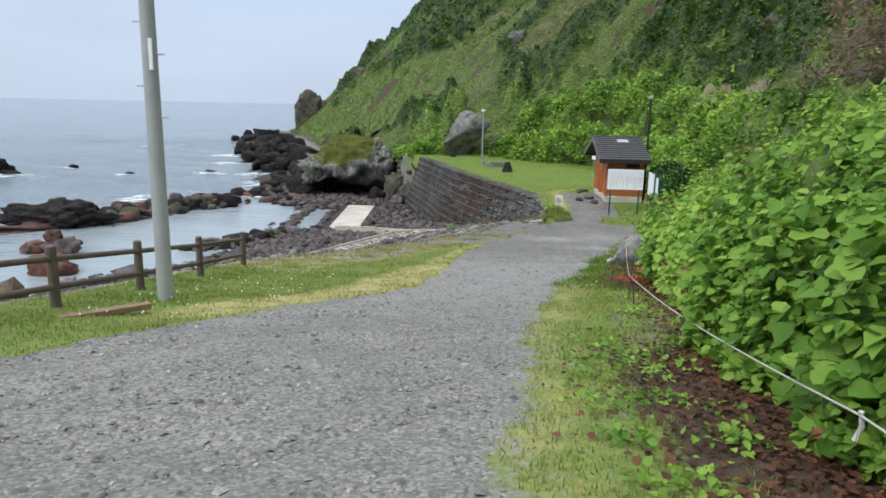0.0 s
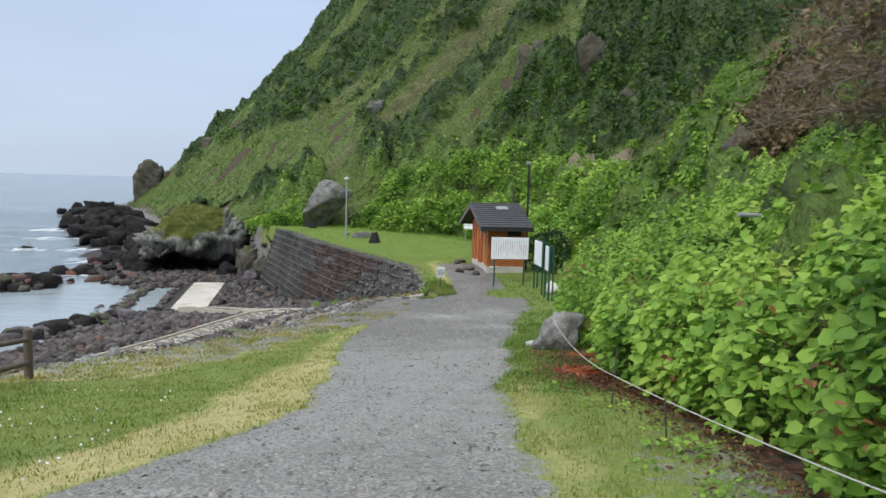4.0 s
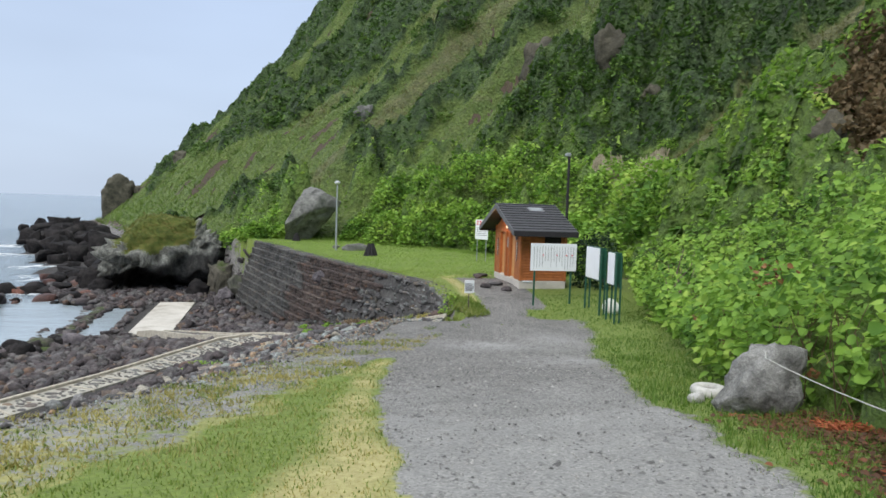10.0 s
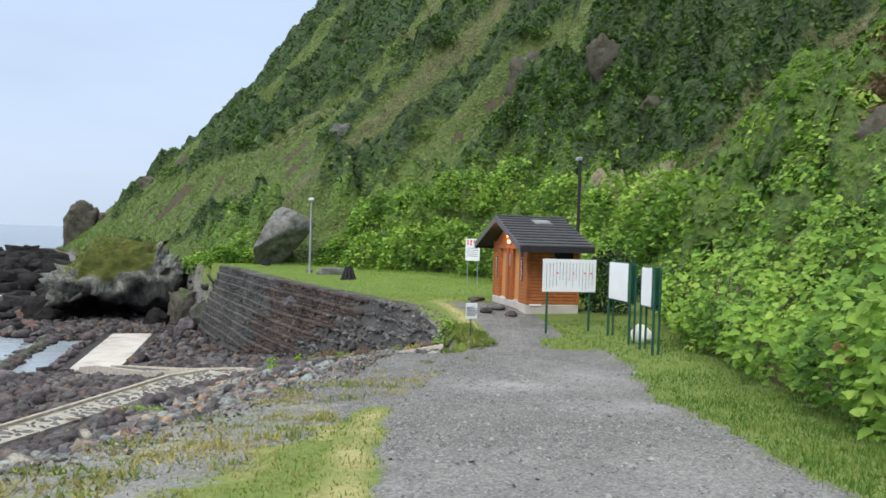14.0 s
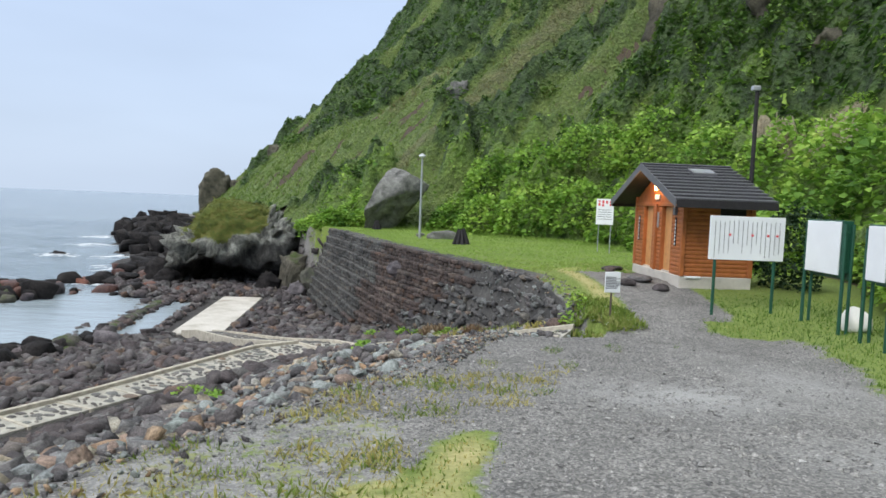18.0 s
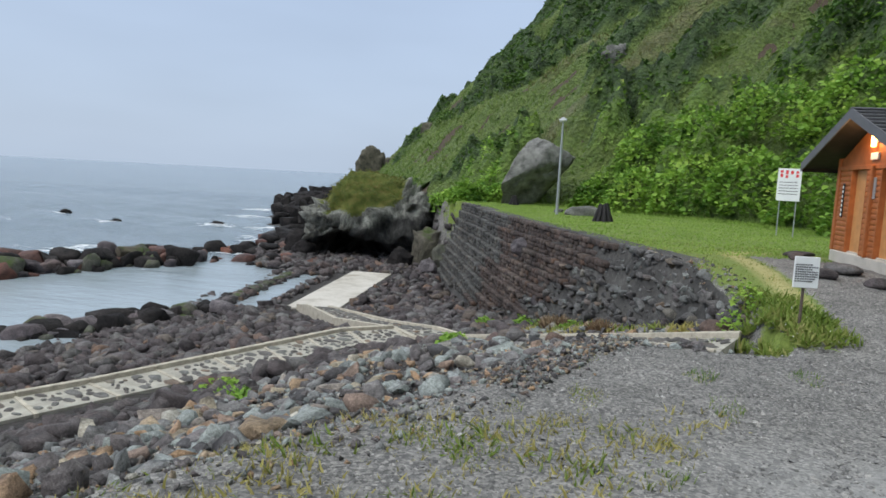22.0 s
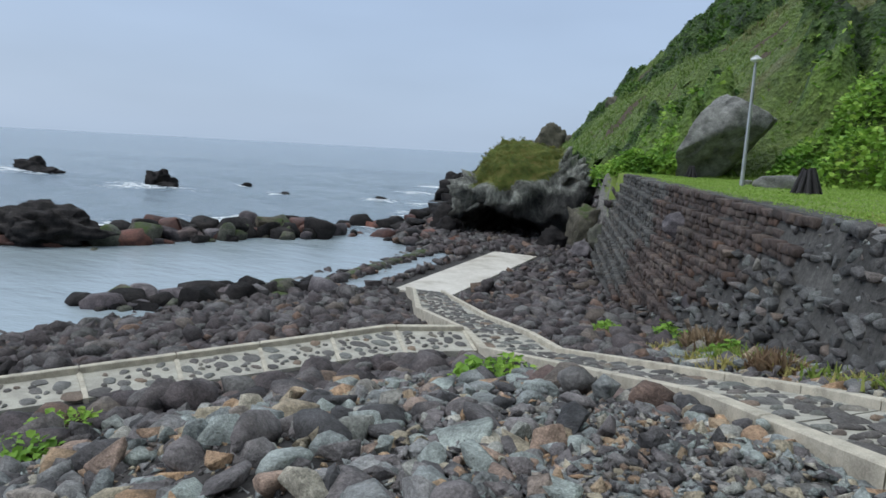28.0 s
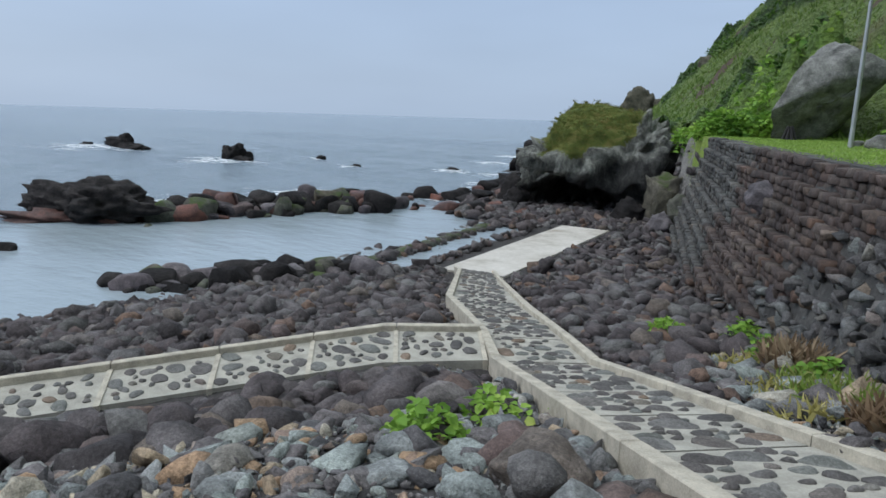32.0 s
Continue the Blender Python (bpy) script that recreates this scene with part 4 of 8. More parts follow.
def make_hut():
    x0, x1, y0, y1, zb, ze, za = (HUT[k] for k in ("x0", "x1", "y0", "y1", "base", "eave", "apex"))
    mid = (y0 + y1) / 2
    hut = thing("toilet_hut", "red-brown log-sided hut with dark gabled roof and lit porch lamp", "hut")
    base = part("foundation", box(x0 - 0.04, x1 + 0.04, y0 - 0.04, y1 + 0.04, -0.35, zb, 0.02), M["concrete"], hut, "pale concrete plinth")
    part("inner_wall", box(x1 - 0.12, x1 - 0.02, y0 + 0.06, y1 - 0.06, zb, ze, 0), M["timber"], hut)
    part("floor_slab", box(x0 + 0.05, x1 - 0.05, y0 + 0.05, y1 - 0.05, zb, zb + 0.04, 0), M["concrete"], hut)
    pitch = (za - ze) / (mid - (y0 - 0.75))

    def gable(a, b, z):
        half = (za - 0.12 - z) / pitch
        return max(a, mid - half), min(b, mid + half)

    # side walls and back
    side = part("side_wall", box(x0 + 0.06, x1 - 0.06, y0 + 0.03, y0 + 0.05, zb, ze, 0), M["timber"], hut)
    log_wall(side, "x", x0 + 0.06, x1 - 0.06, zb, 2.02, y0, -1)
    log_wall(side, "x", x0 + 0.06, x0 + 1.02, 2.02, ze, y0, -1)
    log_wall(side, "x", x0 + 1.75, x1 - 0.06, 2.02, ze, y0, -1)
    win = part("vent_window", box(x0 + 1.02, x0 + 1.75, y0 - 0.012, y0 + 0.02, 2.02, 2.36, 0.005), M["black"], hut, "dark louvred vent window")
    for k in range(4):
        part("louvre", box(x0 + 1.04, x0 + 1.73, y0 - 0.03, y0 - 0.006, 2.05 + k * 0.08, 2.08 + k * 0.08, 0.004), M["black"], win)
    far = part("side_wall", box(x0 + 0.06, x1 - 0.06, y1 - 0.05, y1 - 0.03, zb, ze, 0), M["timber"], hut)
    log_wall(far, "x", x0 + 0.06, x1 - 0.06, zb, ze, y1, 1)
    # front: doors in recesses either side of a centre post
    d1, d2 = (y0 + 0.72, y0 + 1.62), (y1 - 1.62, y1 - 0.72)
    front = part("front_wall", box(x0 + 0.05, x0 + 0.08, y0 + 0.05, y1 - 0.05, 2.42, ze - 0.02, 0), M["timber"], hut)
    for a, b in ((y0 + 0.12, d1[0]), (d1[1], mid - 0.05), (mid + 0.05, d2[0]), (d2[1], y1 - 0.12)):
        log_wall(front, "y", a, b, zb, 2.40, x0, -1)
    panel = bmesh.new()
    pts = [(y0 + 0.1, 2.40), (y1 - 0.1, 2.40), (y1 - 0.1, ze), (mid, za - 0.13), (y0 + 0.1, ze)]
    fr = [panel.verts.new((x0 - 0.01, y, z)) for y, z in pts]
    bk = [panel.verts.new((x0 + 0.05, y, z)) for y, z in pts]
    panel.faces.new(fr)
    panel.faces.new(list(reversed(bk)))
    for k in range(5):
        panel.faces.new((fr[k], bk[k], bk[(k + 1) % 5], fr[(k + 1) % 5]))
    bmesh.ops.recalc_face_normals(panel, faces=panel.faces)
    part("gable_panel", panel, M["timber"], hut, "plain stained plywood gable")
    part("lintel_board", box(x0 - 0.035, x0 + 0.01, y0 + 0.05, y1 - 0.05, 2.36, 2.46, 0.008), M["timber"], hut)
    for y in (y0, y1):
        part("corner_post", box(x0 - 0.04, x0 + 0.08, y - 0.07, y + 0.07, zb, ze + 0.05, 0.012), M["timber"], hut)
        part("corner_post", box(x1 - 0.08, x1 + 0.05, y - 0.06, y + 0.06, zb, ze + 0.05, 0.012), M["timber"], hut)
    part("centre_post", box(x0 - 0.09, x0 + 0.02, mid - 0.06, mid + 0.06, zb, 2.44, 0.012), M["timber"], hut)
    for a, b in (d1, d2):
        door = part("door", box(x0 + 0.10, x0 + 0.14, a + 0.04, b - 0.04, zb + 0.02, 2.36, 0.006), M["timber_pale"], hut, "pale planed timber door")
        part("door_frame", box(x0 - 0.02, x0 + 0.12, a, a + 0.05, zb, 2.38, 0.006), M["timber"], hut)
        part("door_frame", box(x0 - 0.02, x0 + 0.12, b - 0.05, b, zb, 2.38, 0.006), M["timber"], hut)
        part("handle", rod((x0 + 0.08, a + 0.14, 1.30), (x0 + 0.08, a + 0.14, 1.55), 0.012), M["steel"], door)
    # notice plates beside the doors, with dark upright lettering
    for y in (d1[0] - 0.30, d2[1] + 0.30):
        plate = part("door_sign", box(x0 - 0.045, x0 - 0.024, y - 0.05, y + 0.05, 1.25, 2.05, 0.004), M["black"], hut, "narrow dark upright sign with pale characters")
        for k in range(7):
            part("character", box(x0 - 0.049, x0 - 0.044, y - 0.03, y + 0.03, 1.29 + k * 0.107, 1.35 + k * 0.107, 0), M["white"], plate)
    for y in (d1[1] + 0.22, d2[0] - 0.22):
        part("notice", box(x0 - 0.04, x0 - 0.022, y - 0.07, y + 0.07, 1.72, 2.18, 0.003), M["steel"], hut, "small pale metal notice plate")
    part("grey_box", box(x0 - 0.10, x0 - 0.01, y0 + 0.38, y0 + 0.52, 2.12, 2.34, 0.01), M["fascia"], hut, "small grey switch box")
    # porch lamp and the bracket sign under it
    lampbox = part("porch_lamp", box(x0 - 0.05, x0 - 0.01, mid - 0.10, mid + 0.10, 2.92, 3.12, 0.01), M["fascia"], hut, "lit porch lamp")
    part("bulb", box(x0 - 0.14, x0 - 0.05, mid - 0.055, mid + 0.055, 2.82, 3.14, 0.025), M["glow"], lampbox)
    part("name_plate", box(x0 - 0.06, x0 - 0.01, mid - 0.18, mid + 0.18, 2.56, 2.71, 0.006), M["white"], hut, "white name plate under the lamp")
    part("low_box", box(x0 + 0.12, x0 + 0.55, y0 - 0.09, y0 - 0.02, 0.40, 0.46, 0.01), M["white"], hut, "white pipe cover at the plinth")
    # roof: two slopes of lapped courses, barge boards, fascia, skylight
    rx0, rx1 = x0 - 0.62, x1 + 0.18
    for sgn in (-1, 1):
        edge = mid + sgn * (mid - y0 + 0.95)
        ez = za - pitch * abs(edge - mid)
        slope = math.atan(pitch)
        deck = bmesh.new()
        P = [(rx0 + 0.03, mid, za - 0.03), (rx1, mid, za - 0.03), (rx1, edge, ez - 0.03), (rx0 + 0.03, edge, ez - 0.03)]
        t = [deck.verts.new(p) for p in P]
        b = [deck.verts.new((p[0], p[1], p[2] - 0.09)) for p in P]
        deck.faces.new(t)
        deck.faces.new(list(reversed(b)))
        for k in range(4):
            deck.faces.new((t[k], b[k], b[(k + 1) % 4], t[(k + 1) % 4]))
        bmesh.ops.recalc_face_normals(deck, faces=deck.faces)
        roof = part("roof", deck, M["black"], hut, "dark roof slope of lapped metal courses")
        rows = 11
        for k in range(rows):
            s0, s1 = k / rows, (k + 1) / rows
            ya, yb = mid + (edge - mid) * s0, mid + (edge - mid) * s1
            zt, zl = za + (ez - za) * s0, za + (ez - za) * s1
            bm = bmesh.new()
            P = [(rx0 + 0.02, ya, zt - 0.005), (rx1, ya, zt - 0.005), (rx1, yb, zl + 0.045), (rx0 + 0.02, yb, zl + 0.045)]
            t = [bm.verts.new(p) for p in P]
            b = [bm.verts.new((p[0], p[1], p[2] - 0.035)) for p in P]
            bm.faces.new(t)
            bm.faces.new(list(reversed(b)))
            for j in range(4):
                bm.faces.new((t[j], b[j], b[(j + 1) % 4], t[(j + 1) % 4]))
            bmesh.ops.recalc_face_normals(bm, faces=bm.faces)
            part("roof_course", bm, M["roof"], roof)
        part("eave_board", box(rx0 + 0.05, rx1, edge - 0.02 if sgn > 0 else edge - 0.01, edge + 0.01 if sgn > 0 else edge + 0.02, ez - 0.20, ez + 0.0, 0.004), M["black"], roof)
        barge = bmesh.new()
        P = [(rx0, mid, za + 0.03), (rx0, edge, ez + 0.03), (rx0, edge, ez - 0.19), (rx0, mid, za - 0.19)]
        t = [barge.verts.new(p) for p in P]
        b = [barge.verts.new((p[0] + 0.03, p[1], p[2])) for p in P]
        barge.faces.new(t)
        barge.faces.new(list(reversed(b)))
        for k in range(4):
            barge.faces.new((t[k], b[k], b[(k + 1) % 4], t[(k + 1) % 4]))
        bmesh.ops.recalc_face_normals(barge, faces=barge.faces)
        part("barge_board", barge, M["fascia"], hut, "grey barge board")
        if sgn < 0:
            f = lambda y: za - pitch * abs(y - mid)
            frame_bm = bmesh.new()
            ya, yb = mid - 0.42, mid - 0.95
            for (xa, xb, p, q) in ((rx0 + 1.25, rx0 + 1.95, ya, yb),):
                P = [(xa, p, f(p) + 0.06), (xb, p, f(p) + 0.06), (xb, q, f(q) + 0.09), (xa, q, f(q) + 0.09)]
                t = [frame_bm.verts.new(v) for v in P]
                b = [frame_bm.verts.new((v[0], v[1], v[2] - 0.12)) for v in P]
                frame_bm.faces.new(t)
                frame_bm.faces.new(list(reversed(b)))
                for k in range(4):
                    frame_bm.faces.new((t[k], b[k], b[(k + 1) % 4], t[(k + 1) % 4]))
            bmesh.ops.recalc_face_normals(frame_bm, faces=frame_bm.faces)
            light = part("skylight", frame_bm, M["fascia"], hut, "skylight in a dark frame")
            pane = bmesh.new()
            p, q = ya - 0.06, yb + 0.06
            xa, xb = rx0 + 1.31, rx0 + 1.89
            k = [pane.verts.new(v) for v in ((xa, p, f(p) + 0.072), (xb, p, f(p) + 0.072), (xb, q, f(q) + 0.096), (xa, q, f(q) + 0.096))]
            pane.faces.new(k)
            part("pane", pane, M["pane"], light)
    part("ridge_cap", box(rx0, rx1 + 0.01, mid - 0.06, mid + 0.06, za - 0.01, za + 0.05, 0.02), M["roof"], hut)
    return hut


g = Mat("warm_lamp_glass", 0.4)
g.b.inputs["Emission Color"].default_value = (1.0, 0.50, 0.16, 1)
g.b.inputs["Emission Strength"].default_value = 7
g.color((1.0, 0.8, 0.5))
M["glow"] = g.m
g = Mat("skylight_pane", 0.05)
g.b.inputs["Specular IOR Level"].default_value = 1.0
g.color((0.35, 0.37, 0.40))
M["pane"] = g.m
make_hut()
lamp = bpy.data.lights.new("porch_light", "POINT")
lamp.energy, lamp.color, lamp.shadow_soft_size = 26, (1.0, 0.55, 0.22), 0.06
new("porch_light", lamp).location = (HUT["x0"] - 0.30, (HUT["y0"] + HUT["y1"]) / 2, 2.97)


# ---- boards and signs ----
def stand_board(name, label, x, y, z0, z1, w, legs, rz=0.0, rows=14, upright=True, leg_mat="green_steel", red=False, leg_drop=None, frame_mat=None, w_print=0.03):
    rs = np.random.RandomState(int(x * 50 + y))
    base = float(ground_z(np.array([x]), np.array([y]))[0])
    t = thing(name, label, "sign", (x, y, base), rz)
    h0, h1 = z0 - base, z1 - base
    board = part("board", box(-w / 2, w / 2, -0.02, 0.012, h0, h1, 0.006), M["white"], t)
    if red:
        text_rows(board, M["red_ink"], -w * 0.44, w * 0.44, h1 - 0.36, h1 - 0.06, 4, -0.022, rs, True, 0.10, "red_heading")
        text_rows(board, M["ink"], -w * 0.4, w * 0.4, h0 + 0.2, h1 - 0.45, 5, -0.022, rs, False, 0.03)
    elif rows:
        text_rows(board, M["ink"], -w * 0.46, w * 0.46, h0 + 0.08, h1 - 0.10, rows, -0.022, rs, upright, w_print)
    for lx in legs:
        part("post", rod((lx, 0.04, -0.3), (lx, 0.04, h1 - 0.05), 0.038 if leg_mat == "green_steel" else 0.022, sides=10), M[leg_mat], t)
        part("clamp", box(lx - 0.05, lx + 0.05, 0.0, 0.09, h1 - 0.24, h1 - 0.20, 0.004), M[leg_mat], t)
    if frame_mat:
        part("frame", box(-w / 2 - 0.03, w / 2 + 0.03, 0.013, 0.04, h0 - 0.03, h1 + 0.03, 0.006), M[frame_mat], t)
        for lx in legs:
            part("rear_post", rod((lx, 0.2, -0.3), (lx, 0.2, h1 - 0.05), 0.034, sides=10), M[leg_mat], t)
        part("side_panel", box(w / 2 + 0.03, w / 2 + 0.06, 0.02, 0.22, h0 + 0.05, h1 + 0.02, 0.005), M[frame_mat], t)
        part("back_panel", box(-w / 2, w / 2 + 0.03, 0.185, 0.205, h0 - 0.1, h1 + 0.02, 0.005), M[frame_mat], t)
    return t


big = stand_board("notice_board", "wide white notice board with columns of black writing on green posts", 9.52, 30.43, 1.12, 2.155, 1.81, (-0.72, 0.72), 0, 15, w_print=0.015)
for px in (-0.42, 0.12, 0.5, 0.72):
    part("magnet", rod((px, -0.02, 1.90), (px, -0.035, 1.90), 0.028, sides=10), M["red_ink"], big, "red round marker")
stand_board("map_board", "wide white sheet on a dark green steel board frame", 10.48, 28.98, 1.02, 2.13, 1.25, (-0.72, 0.72), -92, 0, frame_mat="green_steel")
stand_board("map_board", "narrow white sheet on a dark green steel board frame", 10.27, 26.95, 1.05, 2.08, 0.62, (-0.42, 0.42), -96, 0, frame_mat="green_steel")
stand_board("warning_sign", "white warning sign with a red heading on two thin steel legs", 10.45, 45.8, 1.5, 2.69, 0.85, (-0.3, 0.3), -40, leg_mat="steel", red=True)
stand_board("small_notice", "small white notice with printed lines on a wooden stake", 6.1, 29.55, 0.36, 0.82, 0.36, (0.0,), 8, 8, False, "timber_dark", w_print=0.02)


# ---- poles, lamp, fence, rope ----
def gz(x, y):
    return float(ground_z(np.array([x]), np.array([y]))[0])


def make_pole():
    x, y = -2.2, 4.4
    t = thing("utility_pole", "tall grey concrete utility pole with steel foot pegs beside the verge", "pole", (x, y, gz(x, y)))
    part("shaft", rod((0, 0, -0.4), (0, 0, 9.0), 0.112, 0.085, 24), M["pole"], t, soft=False)
    part("number_plate", box(0.035, 0.09, -0.108, -0.088, 3.25, 3.66, 0.004), M["white"], t, "narrow white number plate")
    for k in range(14):
        s = 1 if k % 2 else -1
        part("foot_peg", rod((s * 0.08, 0, 2.2 + k * 0.42), (s * 0.21, 0, 2.2 + k * 0.42), 0.009, sides=6), M["steel"], t)


make_pole()


def make_lamp_post():
    x, y = 1.98, 52.9
    t = thing("lamp_post", "slim pale steel lamp post with a round head on the lawn", "lamp post", (x, y, gz(x, y)))
    part("shaft", rod((0, 0, -0.2), (0, 0, 4.35), 0.075, 0.05, 12), M["steel"], t)
    part("neck", rod((0, 0, 4.35), (0, 0, 4.5), 0.035, 0.035, 10), M["steel"], t)
    head = bmesh.new()
    bmesh.ops.create_uvsphere(head, u_segments=14, v_segments=8, radius=0.17, matrix=Matrix.Translation((0, 0, 4.6)) @ Matrix.Diagonal((1.2, 1.2, 0.55, 1)))
    part("head", head, M["white"], t, "white lamp head", True)
    part("cap", rod((0, 0, 4.64), (0, 0, 4.74), 0.19, 0.06, 14), M["steel"], t)


make_lamp_post()


def make_dark_pole():
    x, y = 11.28, 33.9
    t = thing("dark_pole", "thin black steel pole with a small lamp behind the hut", "pole", (x, y, gz(x, y)))
    h = 5.75 - gz(x, y)
    part("shaft", rod((0, 0, -0.3), (0, 0, h), 0.07, 0.055, 12), M["black"], t)
    part("lamp_head", box(-0.16, 0.06, -0.09, 0.09, h - 0.02, h + 0.12, 0.02), M["steel"], t)


make_dark_pole()


def make_fence():
    pts = [(-2.95, -5.8), (-3.0, -3.5), (-3.05, -1.2), (-3.1, 1.1), (-3.2, 3.4), (-3.3, 5.75), (-3.36, 8.25), (-3.4, 10.8)]
    t = thing("timber_fence", "low weathered log fence with two rails along the sea bank", "fence", (0, 0, 0))
    tops = []
    for k, (x, y) in enumerate(pts):
        z = gz(x, y)
        p = part("post", rod((x, y, z - 0.3), (x, y, z + 0.82), 0.07, 0.065, 12), M["timber_dark"], t)
        part("post_cap", rod((x, y, z + 0.82), (x, y, z + 0.84), 0.065, 0.04, 12), M["timber_dark"], p)
        tops.append((x, y, z))
    for a, b in zip(tops, tops[1:]):
        for h in (0.28, 0.66):
            part("rail", rod((a[0], a[1], a[2] + h), (b[0], b[1], b[2] + h), 0.042, 0.042, 10), M["timber_dark"], t)


make_fence()


def make_rope():
    t = thing("rope_fence", "pale rope strung slackly between thin rusty stakes along the thicket", "rope")
    ends = [((3.95, -7.0), 0.48), ((4.22, -1.7), 0.48), ((5.09, 7.47), 0.42), ((6.25, 13.55), 0.76)]
    for (x, y), top, lean in (((3.95, -7.0), 0.50, 0.0), ((5.09, 7.47), 0.80, 0.05), ((5.25, 10.15), 0.55, 0.10), ((4.72, 5.2), 0.45, -0.06), ((4.5, 2.2), 0.5, 0.04)):
        z = gz(x, y)
        part("stake", rod((x, y, z - 0.2), (x + lean, y, z + top), 0.011, 0.010, 8), M["rust_stake"], t)
    tops = [Vector((x, y, gz(x, y) + up)) for (x, y), up in ends]
    for a, b, sag in zip(tops, tops[1:], (0.08, 0.10, 0.16)):
        pts = []
        for k in range(13):
            s = k / 12
            p = a.lerp(b, s)
            p.z -= sag * 4 * s * (1 - s)
            pts.append(p)
        part("rope", tube(pts, 0.0065, 6), M["rope"], t)
    part("rope", tube([tops[3], tops[3] + Vector((0.16, 0.22, 0.03)), tops[3] + Vector((0.36, 0.5, -0.12))], 0.0065, 6), M["rope"], t)
    k = tops[1]
    part("knot", tube([k + Vector((0, 0, 0.02)), k + Vector((0.02, 0.01, -0.06)), k + Vector((0.0, 0.02, -0.14))], 0.014, 6), M["rope"], t, "hanging rope end")


make_rope()


def make_sea_wall():
    """The end of a low concrete sea wall beyond the shore walk."""
    t = thing("sea_wall", "low dark concrete wall ending at the shore walk", "wall", (-9.35, 24.1, -2.68), 57)
    for k in range(3):
        part("wall_length", box(-2.6 * (k + 1), -2.6 * k - 0.015, -0.35, 0.35, -0.7, 0.28, 0.03), M["old_concrete"], t)


make_sea_wall()


# ---- big rocks, cave rock, headland ----
def big_rock(name, label, at, size, seed, mat, level=4, rough=0.45, cuts=11, rz=0.0, lean=(0, 0), sink=0.25, category="rock", group="", boxy=1.0):
    V, F = rock_shape(level, seed, rough, cuts)
    V = np.sign(V) * np.abs(V) ** boxy
    V = V * np.array(size) / 2
    R = np.array(Euler((radians(lean[0]), radians(lean[1]), 0)).to_matrix())
    V = V @ R.T
    V[:, 2] += size[2] * (0.5 - sink)
    me = raw_mesh(name, V, F, M[mat], mat not in ("sea_rock", "red_rock", "cliff") and name != "verge_boulder")
    return solid(name, me, label, category, at, rz, group)


def shard_rock(name, label, at, size, seed, mat, rz=0.0, group="", worn=0.10, points=18):
    """One angular boulder with worn edges, half sunk where it lies."""
    V, F = shard_shape(seed, points, worn)
    V = V * np.array(size) / 2
    V[:, 2] += size[2] * 0.28
    return solid(name, raw_mesh(name, V, F, M[mat], False), label, "rock", at, rz, group)


